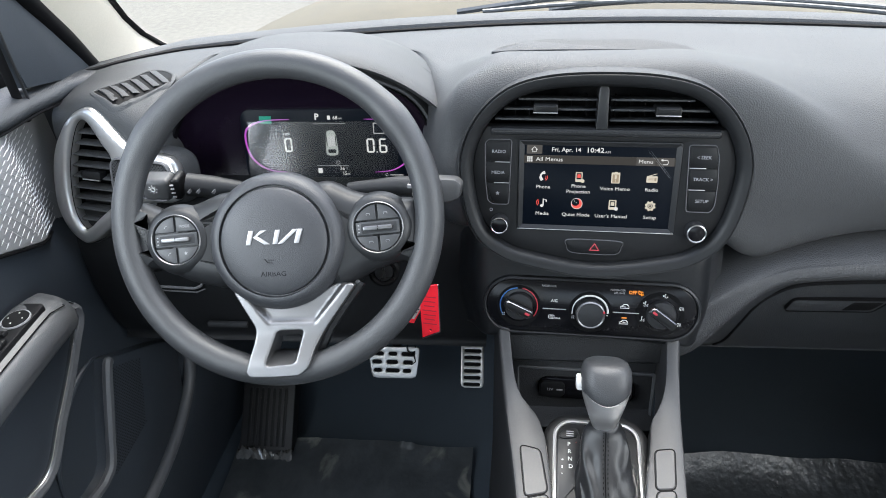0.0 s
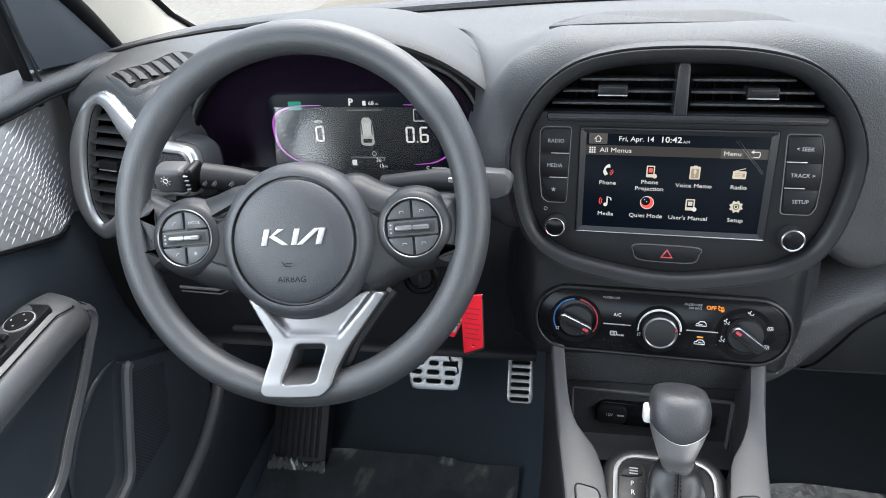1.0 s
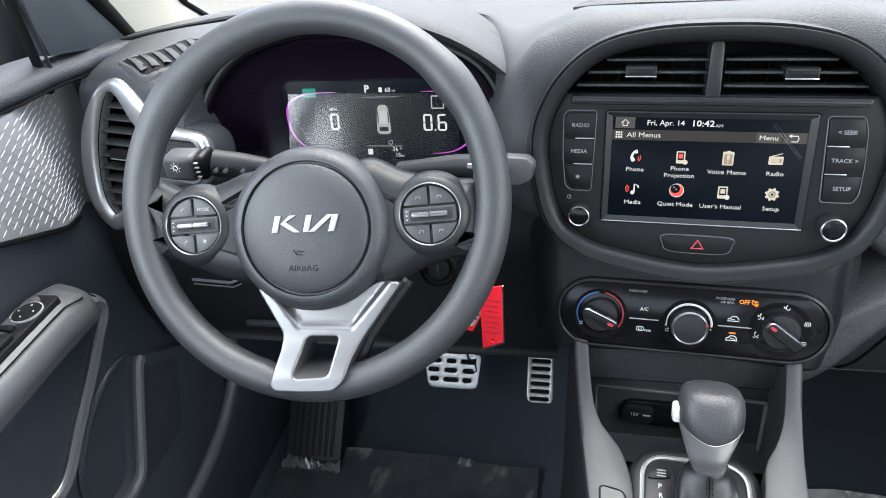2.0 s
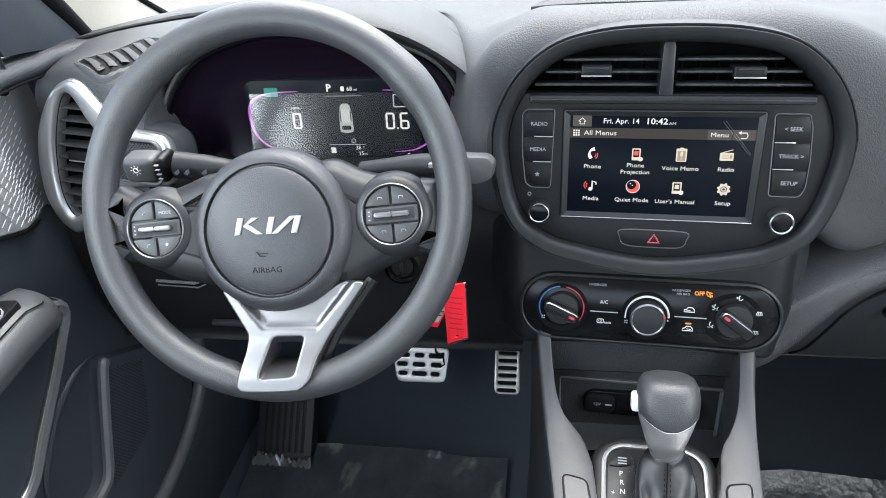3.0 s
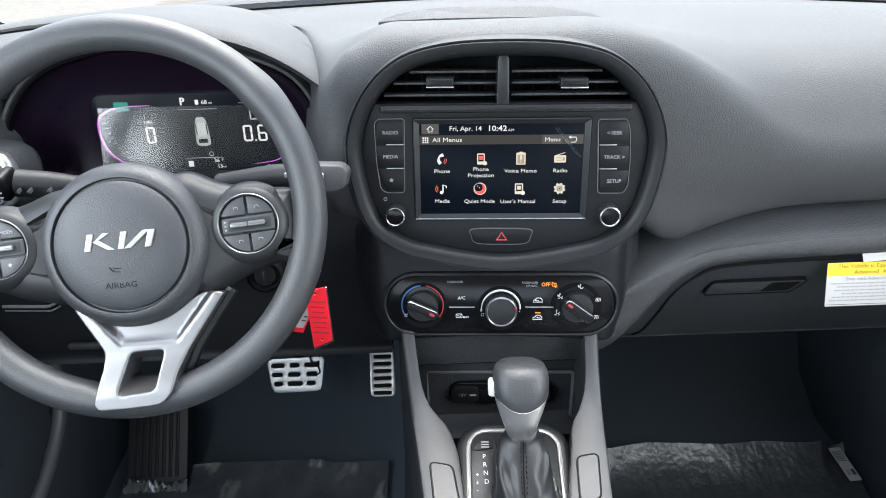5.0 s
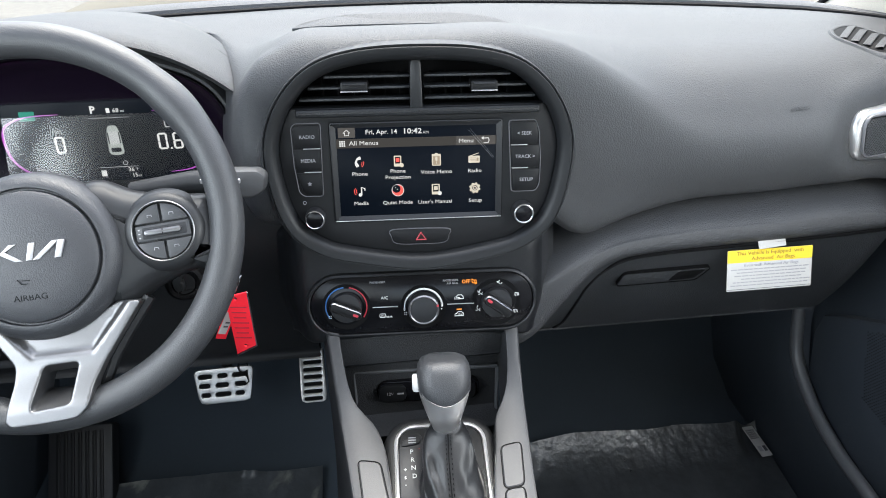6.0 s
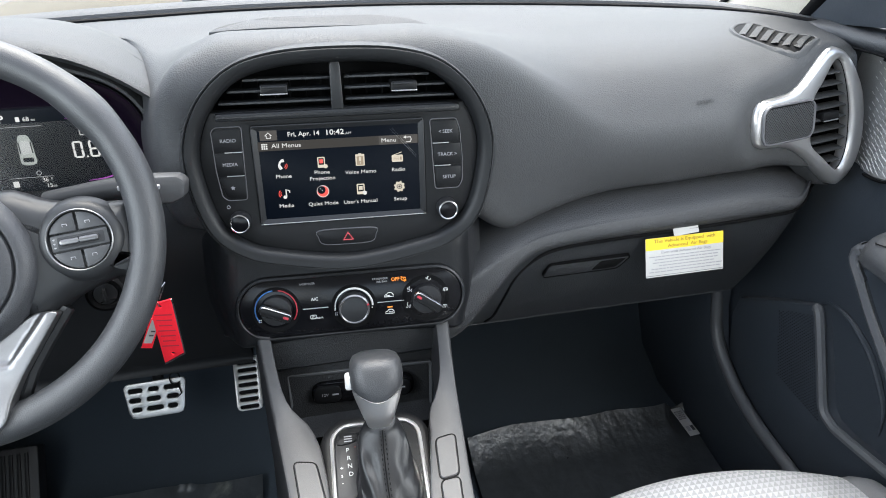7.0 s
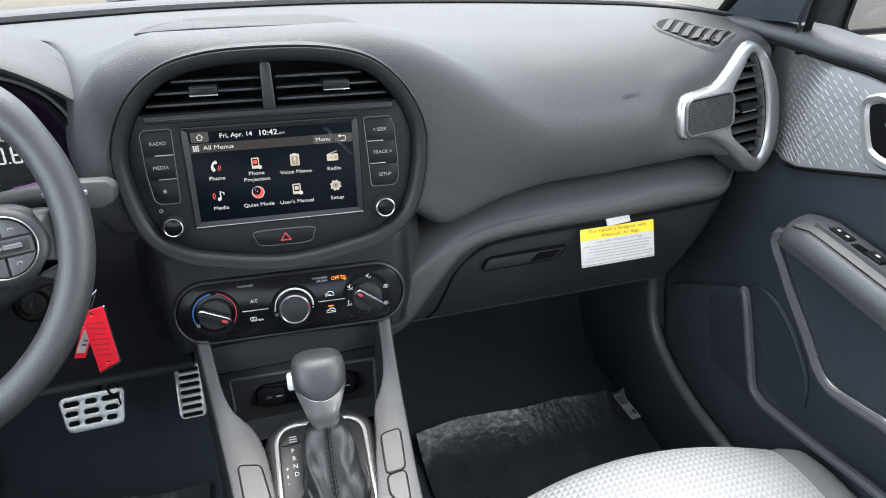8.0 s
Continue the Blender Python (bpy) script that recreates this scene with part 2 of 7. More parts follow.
def catmull(pts, n=6, closed=True):
    out, k = [], len(pts)
    for i in range(k if closed else k - 1):
        p0, p1, p2, p3 = [Vector(pts[j % k if closed else min(max(j, 0), k - 1)]) for j in (i - 1, i, i + 1, i + 2)]
        for s in range(n):
            t = s / n
            out.append(0.5 * ((2 * p1) + (p2 - p0) * t + (2 * p0 - 5 * p1 + 4 * p2 - p3) * t * t + (3 * p1 - p0 - 3 * p2 + p3) * t ** 3))
    if not closed:
        out.append(Vector(pts[-1]))
    return out


def rrect(cx, cy, w, h, r, n=5):
    out = []
    for sx, sy, a0 in ((1, 1, 0), (-1, 1, 90), (-1, -1, 180), (1, -1, 270)):
        for i in range(n + 1):
            a = radians(a0 + 90 * i / n)
            out.append(Vector((cx + sx * (w / 2 - r) + r * math.cos(a), cy + sy * (h / 2 - r) + r * math.sin(a))))
    return out


def circle(cx, cy, r, n=32):
    return [Vector((cx + r * math.cos(2 * math.pi * i / n), cy + r * math.sin(2 * math.pi * i / n))) for i in range(n)]


def offset(pts, d):
    """The closed outline (counter-clockwise) moved outwards by d."""
    out, k = [], len(pts)
    for i in range(k):
        a, b = pts[i] - pts[i - 1], pts[(i + 1) % k] - pts[i]
        na, nb = Vector((a.y, -a.x)), Vector((b.y, -b.x))
        if na.length < 1e-9:
            na = nb
        if nb.length < 1e-9:
            nb = na
        n = na.normalized() + nb.normalized()
        n.normalize()
        out.append(pts[i] + n * d)
    return out


def grid(rows, closed_u=False, closed_v=False, bm=None):
    """A skin over rows of points."""
    bm = bm or bmesh.new()
    vs = [[bm.verts.new(p) for p in r] for r in rows]
    nr, nc = len(vs), len(vs[0])
    for i in range(nr if closed_v else nr - 1):
        for j in range(nc if closed_u else nc - 1):
            a, b, c, d = vs[i][j], vs[i][(j + 1) % nc], vs[(i + 1) % nr][(j + 1) % nc], vs[(i + 1) % nr][j]
            bm.faces.new((a, b, c, d))
    return bm


def cap(bm, verts):
    try:
        bm.faces.new(verts)
    except ValueError:
        pass


def prism(pts, z0, z1, bevel=0.0015, bm=None, seg=2):
    """An outline extruded from z0 to z1, its front edge rounded."""
    bm = bm or bmesh.new()
    prof = [(0, z0)]
    s = 1 if z1 > z0 else -1
    bevel = min(bevel, abs(z1 - z0) * 0.9)
    for i in range(seg + 1):
        a = math.pi / 2 * i / seg
        prof.append((-bevel * (1 - math.cos(a)), z1 - s * bevel * (1 - math.sin(a))))
    rows = []
    for d, z in prof:
        q = offset(pts, d) if d else pts
        rows.append([bm.verts.new((p.x, p.y, z)) for p in q])
    k = len(pts)
    for i in range(len(rows) - 1):
        for j in range(k):
            bm.faces.new((rows[i][j], rows[i][(j + 1) % k], rows[i + 1][(j + 1) % k], rows[i + 1][j]))
    bm.faces.new(rows[-1])
    bm.faces.new(rows[0][::-1])
    return bm


def ring(pts, prof, bm=None, closed=True):
    """A band that follows the outline: prof is a list of (outward distance, height)."""
    rows = [[(q.x, q.y, z) for q in offset(pts, d)] for d, z in prof]
    return grid(rows, closed_u=True, closed_v=closed, bm=bm)


def lathe(prof, cx=0.0, cy=0.0, n=32, bm=None):
    """prof: (radius, height) from the rim to the middle."""
    bm = bm or bmesh.new()
    rows = [[(cx + r * math.cos(2 * math.pi * i / n), cy + r * math.sin(2 * math.pi * i / n), z) for i in range(n)] for r, z in prof]
    vs = [[bm.verts.new(p) for p in r] for r in rows]
    for i in range(len(vs) - 1):
        for j in range(n):
            bm.faces.new((vs[i][j], vs[i][(j + 1) % n], vs[i + 1][(j + 1) % n], vs[i + 1][j]))
    bm.faces.new(vs[-1])
    bm.faces.new(vs[0][::-1])
    return bm


def box(cx, cy, cz, sx, sy, sz, bevel=0.002, bm=None, seg=2):
    b2 = bmesh.new()
    bmesh.ops.create_cube(b2, size=1)
    bmesh.ops.scale(b2, vec=(sx, sy, sz), verts=b2.verts)
    if bevel:
        bmesh.ops.bevel(b2, geom=list(b2.edges), offset=bevel, segments=seg, affect="EDGES", profile=0.5)
    bmesh.ops.translate(b2, vec=(cx, cy, cz), verts=b2.verts)
    if bm is None:
        return b2
    me = bpy.data.meshes.new("tmp")
    b2.to_mesh(me)
    b2.free()
    bm.from_mesh(me)
    bpy.data.meshes.remove(me)
    return bm


def tube(pts, r, n=8, closed=False, bm=None):
    """A round bar along points; r is one radius or one for each point."""
    pts = [Vector(p) for p in pts]
    k = len(pts)
    rows, up = [], None
    for i in range(k):
        a = pts[(i - 1) % k] if closed or i else pts[i]
        b = pts[(i + 1) % k] if closed or i < k - 1 else pts[i]
        t = (b - a).normalized()
        if up is None:
            up = t.orthogonal().normalized()
        up = (up - t * up.dot(t)).normalized()
        side = t.cross(up)
        rad = r[i] if isinstance(r, (list, tuple)) else r
        rows.append([pts[i] + rad * (math.cos(2 * math.pi * j / n) * up + math.sin(2 * math.pi * j / n) * side) for j in range(n)])
    bm = grid(rows, closed_u=True, closed_v=closed, bm=bm)
    if not closed:
        bm.verts.ensure_lookup_table()
        vs = list(bm.verts)[-k * n:]
        cap(bm, vs[:n][::-1])
        cap(bm, vs[-n:])
    return bm


def lettering(name, text, size, x, y, z, parent, material, align="CENTER", turn=0.0, depth=0.0002, label="", bold=0.0, wide=1.0):
    cu = bpy.data.curves.new("text", "FONT")
    cu.body, cu.size, cu.align_x, cu.align_y, cu.extrude, cu.resolution_u = text, size, align, "CENTER", depth, 2
    cu.offset = bold
    tmp = bpy.data.objects.new("text", cu)
    scene.collection.objects.link(tmp)
    bpy.context.view_layer.update()
    me = bpy.data.meshes.new_from_object(tmp.evaluated_get(bpy.context.evaluated_depsgraph_get()))
    bpy.data.objects.remove(tmp)
    bpy.data.curves.remove(cu)
    me.materials.clear()
    me.materials.append(material)
    me.transform(pose(x, y, z, 0, 0, turn) @ Matrix.Diagonal((wide, 1, 1, 1)))
    ob = new(name, me)
    ob.parent = parent
    return tagged(ob, label)


def smooth(a, b, x):
    t = min(1, max(0, (x - a) / (b - a)))
    return t * t * (3 - 2 * t)


def lerp(a, b, t):
    return a + (b - a) * t


def curve(table, x):
    """A smooth value from (x, value) pairs."""
    if x <= table[0][0]:
        return table[0][1]
    for (x0, v0), (x1, v1) in zip(table, table[1:]):
        if x <= x1:
            return lerp(v0, v1, smooth(x0, x1, x))
    return table[-1][1]


def through_points(table, x):
    """A value that runs smoothly, without steps, through (x, value) pairs."""
    if x <= table[0][0]:
        return table[0][1]
    if x >= table[-1][0]:
        return table[-1][1]
    sl = [(b[1] - a[1]) / (b[0] - a[0]) for a, b in zip(table, table[1:])]
    tg = [sl[0]] + [(p + q) / 2 if p * q > 0 else 0.0 for p, q in zip(sl, sl[1:])] + [sl[-1]]
    for i, ((x0, v0), (x1, v1)) in enumerate(zip(table, table[1:])):
        if x <= x1:
            h = x1 - x0
            t = (x - x0) / h
            return (2 * t ** 3 - 3 * t * t + 1) * v0 + (t ** 3 - 2 * t * t + t) * h * tg[i] + (3 * t * t - 2 * t ** 3) * v1 + (t ** 3 - t * t) * h * tg[i + 1]


def round_poly(pts, r, n=4):
    """A polygon (counter-clockwise) with its corners rounded."""
    pts = [Vector(p) for p in pts]
    if sum(a.x * b.y - b.x * a.y for a, b in zip(pts, pts[1:] + pts[:1])) < 0:
        pts = pts[::-1]
    out = []
    for i, p in enumerate(pts):
        a, b = pts[i - 1] - p, pts[(i + 1) % len(pts)] - p
        d = min(r, a.length * 0.45, b.length * 0.45)
        p0, p2 = p + a.normalized() * d, p + b.normalized() * d
        for t in steps(0, 1, n):
            out.append(p0 * (1 - t) ** 2 + p * 2 * t * (1 - t) + p2 * t * t)
    return out


def steps(a, b, n):
    return [a + (b - a) * i / n for i in range(n + 1)]


I4 = Matrix.Identity(4)


def plate(outer, holes, z0, z1, bevel=0.0008, bm=None):
    """A flat plate with holes through it; outlines counter-clockwise; the front edges are broken."""
    bm = bm or bmesh.new()
    edges_top = []
    for pts, s in [(outer, 1)] + [(h, -1) for h in holes]:
        rows = []
        prof = [(0, z0)] + [(-s * bevel * (1 - math.cos(a)), z1 - bevel * (1 - math.sin(a))) for a in (0, 0.5, 1.0, math.pi / 2)]
        for d, z in prof:
            q = offset(pts, d) if d else pts
            rows.append([bm.verts.new((p.x, p.y, z)) for p in q])
        k = len(pts)
        for i in range(len(rows) - 1):
            for j in range(k):
                bm.faces.new((rows[i][j], rows[i][(j + 1) % k], rows[i + 1][(j + 1) % k], rows[i + 1][j]))
        edges_top += [bm.edges.get((rows[-1][j], rows[-1][(j + 1) % k])) for j in range(k)]
    bmesh.ops.triangle_fill(bm, use_beauty=True, use_dissolve=False, edges=edges_top, normal=(0, 0, 1))
    return bm


def world_of(bm, m):
    bm.transform(m)
    return bm


# ---- the outside: ground to the horizon, bonnet, wipers ----
bm = bmesh.new()
bmesh.ops.create_grid(bm, x_segments=8, y_segments=8, size=300)
solo("ground", bm, ASPH, "pale dry concrete lot around the car", "ground", kind="structure")

bonnet = thing("bonnet", pose(0, 1.3, 1.0), "pale cream painted car bonnet beyond the windscreen", "bonnet")
rows = []
for y, z0 in ((1.31, 0.985), (1.4, 1.03), (1.6, 1.035), (1.9, 1.01), (2.1, 0.96), (2.2, 0.86), (2.24, 0.7)):
    rows.append([(x, y - 0.16 * (x / 0.7) ** 2 - 1.3, z0 - 0.10 * (abs(x) / 0.75) ** 3 - 1.0) for x in steps(-0.78, 0.78, 24)])
part("panel", grid(rows), PAINT, bonnet)
cowl = thing("wiper_cowl", pose(0, 1.28, 1.03), "black plastic wiper cowl under the windscreen", "cowl")
rows = []
for dy, z in ((-0.03, 1.075), (0.0, 1.045), (0.06, 1.02), (0.12, 1.0)):
    rows.append([(x, 1.215 + dy - 0.3 * x * x - 1.28, z - 1.03 - 0.03 * x * x) for x in steps(-0.72, 0.72, 24)])
part("cover", grid(rows), BLACK, cowl)
for x0, x1 in ((-0.15, 0.55), (0.02, 0.62)):
    w = thing("wiper", pose(x0, 1.2, 1.08), "black wiper blade resting at the windscreen base", "wiper", "wipers")
    pts = [(x - x0, 1.262 - 0.3 * x * x - 1.2 + 0.015 * (x1 > 0.6), 0.008 + 0.012 * math.sin((x - x0) / (x1 - x0) * 3.1)) for x in steps(x0, x1, 12)]
    part("blade", tube([(x, y, z - 0.006) for x, y, z in pts], 0.004, 8), BAND, w)
    part("arm", tube([(0.22, 0.05, 0.03), (0.1, 0.09, 0.01), (-0.05, 0.13, -0.02)], 0.006, 6), BAND, w)

# ---- the shell of the cabin ----
bm = grid([[(x, y, z) for x in steps(-0.74, 0.74, 8)] for y, z in ((-1.62, 0.34), (0.98, 0.32), (1.06, 0.36), (1.2, 0.60), (1.24, 0.85), (1.22, 1.03))])
bmesh.ops.subdivide_edges(bm, edges=bm.edges[:], cuts=1)
solo("floor", bm, CARPET, "black carpeted car floor and toe board", "floor", kind="structure")

bm = grid([[(x, y, z - 0.05 * (x / 0.6) ** 4) for x in steps(-0.62, 0.62, 10)] for y, z in ((-1.55, 1.56), (-1.0, 1.63), (-0.3, 1.66), (0.15, 1.64), (0.34, 1.60))])
solo("ceiling", bm, ROOFM, "light grey fabric headliner", "ceiling", kind="structure")

bm = grid([[(x, y, z) for x in steps(-0.74, 0.74, 4)] for y, z in ((-1.62, 0.33), (-1.66, 1.08))])
solo("wall_rear", bm, DOOR, "dark plastic tailgate lining", "tailgate", kind="structure")

bm = grid([[(x * (0.92 + 0.06 * k), 1.225 - 0.28 * x * x - (0.88 - 0.25 * x * x) * k, 1.085 + 0.515 * k + 0.03 * math.sin(k * 3.1)) for x in steps(-0.70, 0.70, 20)] for k in steps(0, 1, 6)])
ws = solo("windscreen", bm, GLASS, "clear curved windscreen glass", "windscreen", kind="structure")
ws.visible_shadow = False


def side_shell(s, which):
    """The fixed side of the car behind the front door, pillars and roof rail."""
    sh = thing("side_wall_" + which, pose(s * 0.74, -1.0, 0.33), "dark plastic side lining behind the front door", "side wall", kind="structure")
    bm = grid([[(0, y + 1.0, z - 0.33) for y in steps(-1.62, -0.42, 4)] for z in (0.33, 0.8, 1.12)])
    part("lining", bm, DOOR, sh)
    part("rail", tube([(-s * 0.12, 1.34, 1.27), (-s * 0.11, 1.1, 1.285), (-s * 0.10, 0.5, 1.27), (-s * 0.12, -0.62, 1.2)], 0.045, 10), BEIGE, sh)
    part("pillar", tube([(0, 0.62, 0.75), (-s * 0.03, 0.58, 1.0), (-s * 0.1, 0.55, 1.26)], 0.05, 10), BEIGE, sh)
    part("rear_pillar", tube([(0, -0.5, 0.75), (-s * 0.03, -0.55, 1.0), (-s * 0.1, -0.6, 1.2)], 0.09, 10), BEIGE, sh)


side_shell(-1, "left")
side_shell(1, "right")


def a_pillar(s):
    pl = thing("windscreen_pillar", pose(s * 0.66, 0.95, 1.1), "light grey fabric covered windscreen pillar", "pillar", "windscreen pillars")
    rows = []
    for z, yo, yi, xo, xi in ((1.04, 0.985, 1.130, 0.712, 0.648), (1.07, 0.968, 1.105, 0.708, 0.664), (1.09, 0.955, 1.085, 0.708, 0.678), (1.115, 0.944, 1.058, 0.706, 0.686), (1.15, 0.922, 1.022, 0.703, 0.684), (1.22, 0.870, 0.962, 0.696, 0.674), (1.30, 0.81, 0.90, 0.684, 0.658), (1.42, 0.66, 0.74, 0.657, 0.622), (1.60, 0.33, 0.40, 0.62, 0.565)):
        rows.append(catmull([(s * (x - 0.66), y - 0.95, z - 1.1) for x, y in ((xo + 0.012, yo + 0.03), (xo, yo), (lerp(xo, xi, 0.3), yo + 0.012), (lerp(xo, xi, 0.7), lerp(yo, yi, 0.5)), (xi, yi), (xi + 0.006, yi + 0.03))], 3, False))
    part("cover", grid(rows), BEIGE, pl, angle=80)
    rows = []
    for z, y, x in ((1.04, 1.140, 0.640), (1.07, 1.115, 0.657), (1.09, 1.095, 0.671), (1.115, 1.068, 0.680), (1.15, 1.032, 0.679), (1.22, 0.972, 0.669), (1.30, 0.91, 0.653), (1.42, 0.75, 0.617), (1.60, 0.41, 0.56)):
        rows.append([(s * (x + dx - 0.66), y + dy - 0.95, z - 1.1) for dx, dy in ((0.010, 0.0), (0.005, -0.001), (0.0025, 0.003), (0.002, 0.010))])
    part("glass_seal", grid(rows), VOID, pl)


a_pillar(-1)
a_pillar(1)

# ---- dashboard ----
dash = thing("dashboard", I4, "dark grey grained plastic car dashboard", "dashboard")
PASS = ((1.06, 1.106), (0.98, 1.112), (0.91, 1.113), (0.86, 1.11), (0.82, 1.10), (0.79, 1.083), (0.765, 1.06), (0.750, 1.040), (0.745, 1.020), (0.751, 1.000), (0.768, 0.982), (0.83, 0.966))
CENT = ((1.06, 1.108), (0.98, 1.113), (0.93, 1.124), (0.885, 1.142), (0.84, 1.158), (0.80, 1.164), (0.775, 1.156), (0.756, 1.13), (0.743, 1.08), (0.733, 1.03), (0.730, 0.98), (0.80, 0.96))


LIFT = (0, 0, 0.0, 0.002, 0.006, 0.009, 0.008, 0.004, 0, 0, 0, 0)


def shelf_c(x):
    return through_points(((0.10, 0.868), (0.15, 0.894), (0.19, 0.911), (0.23, 0.924), (0.34, 0.939), (0.44, 0.943), (0.53, 0.949), (0.57, 0.949), (0.63, 0.940), (0.70, 0.936)), x)


def shelf_d(x):
    return through_points(((0.10, 0.80), (0.14, 0.82), (0.18, 0.86), (0.22, 0.893), (0.28, 0.907), (0.36, 0.912), (0.46, 0.915), (0.58, 0.921), (0.70, 0.929)), x)


def pad_rows():
    rows = []
    for x in steps(-0.70, 0.70, 224):
        w_top, w_front = (1 - smooth(0.09, 0.34, x), 1 - smooth(0.14, 0.36, x)) if x > 0 else (1 - smooth(0.10, 0.235, -x), 1 - smooth(0.145, 0.22, -x))
        back = 0.042 * smooth(0.50, 0.72, abs(x))
        if x < 0:
            back = max(back, 0.14 * smooth(-0.560, -0.525, x) * (1 - smooth(-0.24, -0.17, x)))
        yf = 1.175 - 0.28 * x * x
        row = [(x, yf + 0.03, 1.07), (x, yf, 1.09)]
        for i, (p, c) in enumerate(zip(PASS, CENT)):
            w = lerp(w_top, w_front, smooth(4, 7, i))
            lift = LIFT[i] * smooth(0.50, 0.60, abs(x))
            y = lerp(p[0], c[0], w) - 0.3 * lift + back * smooth(0, 4, i) - (0.28 * x * x * 0.6 if i == 0 else 0.28 * x * x * 0.3 if i == 1 else 0)
            row.append((x, y, lerp(p[1], c[1], w) + lift - (0.967 - shelf_c(x) if x > 0.1 else 0.0) * smooth(0.13, 0.22, x) * smooth(7, 10, i)))
        rows.append(catmull(row, 5, False))
    return rows


V_OUT = ((0.014, 0.0800), (0.030, 0.072), (0.049, 0.053), (0.069, 0.018), (0.077, -0.022), (0.0755, -0.062), (0.0605, -0.092), (0.0385, -0.1065), (0.022, -0.1020), (0.003, -0.0875), (-0.028, -0.060), (-0.050, -0.0455), (-0.075, -0.0370), (-0.107, -0.0335), (-0.1195, -0.0240), (-0.1235, -0.004), (-0.1215, 0.015), (-0.111, 0.0265), (-0.080, 0.0295), (-0.056, 0.0345), (-0.032, 0.0540), (-0.011, 0.0740), (0.003, 0.0810))


def vent_frame(s):
    """Where the face of a side vent lies."""
    return face_frame((s * 0.645, 0.785, 1.035) if s > 0 else (-0.635, 0.785, 1.028), s * 11, 17)


def inside(pts, x, y):
    hit = False
    for (x0, y0), (x1, y1) in zip(pts, pts[1:] + pts[:1]):
        if (y0 > y) != (y1 > y) and x < x0 + (x1 - x0) * (y - y0) / (y1 - y0):
            hit = not hit
    return hit


POD = face_frame((0, 0.718, 1.03), -3, 15)
half = [(0.0, 0.138), (0.06, 0.1345), (0.104, 0.1205), (0.137, 0.088), (0.154, 0.042), (0.149, -0.012), (0.136, -0.046), (0.112, -0.066), (0.08, -0.0775)]
POD_OUT = catmull([(-x, y) for x, y in half] + [(0.0, -0.0895)] + [(x, y) for x, y in half[:0:-1]], 6)
POD_OUT = [Vector((p.x * 1.022 + 0.0055, p.y - 0.004 * smooth(-0.03, -0.08, p.y))) for p in POD_OUT]
# the pad is open where the side vents sit in it
PAD = pad_rows()


def pad_z(x, y):
    """Height of the dashboard pad's upper face."""
    row = PAD[max(0, min(len(PAD) - 1, round((x + 0.70) / 1.40 * (len(PAD) - 1))))]
    return max([1.05] + [lerp(a[2], b[2], (a[1] - y) / max(1e-6, a[1] - b[1])) for a, b in zip(row, row[1:]) if a[1] >= y >= b[1]])


bm = grid(PAD)
back_to_pod = POD.inverted()
pod_line = [(p.x, p.y) for p in offset(POD_OUT, -0.006)]
bmesh.ops.delete(bm, geom=[f for f in bm.faces if abs((back_to_pod @ f.calc_center_median()).z) < 0.09 and inside(pod_line, *(back_to_pod @ f.calc_center_median()).xy)], context="FACES_ONLY")
pad_verts = list(bm.verts)
PAD_FLAT = [tuple(v.co) for v in pad_verts]
for s in (-1, 1):
    inv = vent_frame(s).inverted()
    ol = [(p.x, p.y) for p in offset(catmull([Vector((x, y)) for x, y in V_OUT][::-1], 3), -0.0035)]
    base = [Vector((x, y)) for x, y in V_OUT]
    fine = catmull(base, 3)
    hard = [(p.x, p.y) for p in fine]
    for v in bm.verts:
        c = inv @ v.co
        if abs(c.z) < 0.07 and abs(c.x) < 0.2 and abs(c.y) < 0.2:
            q = Vector((s * c.x, c.y))
            far = 0.0 if inside(hard, q.x, q.y) else min((q - p).length for p in fine)
            k = (1 - smooth(0.004, 0.045 if s > 0 or q.x > -0.09 else 0.022, far)) * (1 - smooth(0.035, 0.07, abs(c.z)))
            c.z = lerp(c.z, -0.001, k)
            v.co = inv.inverted() @ c
    PAD_FLAT = [tuple(v.co) if v.is_valid else p for v, p in zip(pad_verts, PAD_FLAT)]
    cut = []
    for f in bm.faces:
        c = inv @ f.calc_center_median()
        if abs(c.z) < 0.03 and inside(ol, s * c.x, c.y):
            cut.append(f)
    bmesh.ops.delete(bm, geom=cut, context="FACES")
PAD = [PAD_FLAT[i:i + len(PAD[0])] for i in range(0, len(PAD_FLAT), len(PAD[0]))]
part("top_pad", bm, DASH, dash, angle=80)
# groove between the pad and the windscreen strip: a near-black bar paints its shade
def strip_back(x):
    """How far the windscreen strip sweeps rearwards beside the pillars."""
    return 0.095 * smooth(0.59, 0.71, abs(x))


way = [(x, 1.125 - 0.25 * x * x - strip_back(x) - 0.005 * smooth(0.60, 0.70, abs(x))) for x in steps(-0.70, 0.70, 70)]
bm = tube([(x, y, pad_z(x, y) + 0.0008) for x, y in way], 0.0036, 8)
part("pad_groove_shade", bm, VOID, dash)
bm = grid([[(x, 1.182 - 0.28 * x * x - strip_back(x) + dy, 1.094 + 0.010 * smooth(0.58, 0.69, abs(x)) + dz) for dy, dz in ((-0.047, 0.004), (-0.043, 0.0105), (-0.036, 0.012), (0.0, 0.008), (0.03, 0.0))] for x in steps(-0.71, 0.71, 80)])
part("windscreen_strip", bm, DASH, dash)


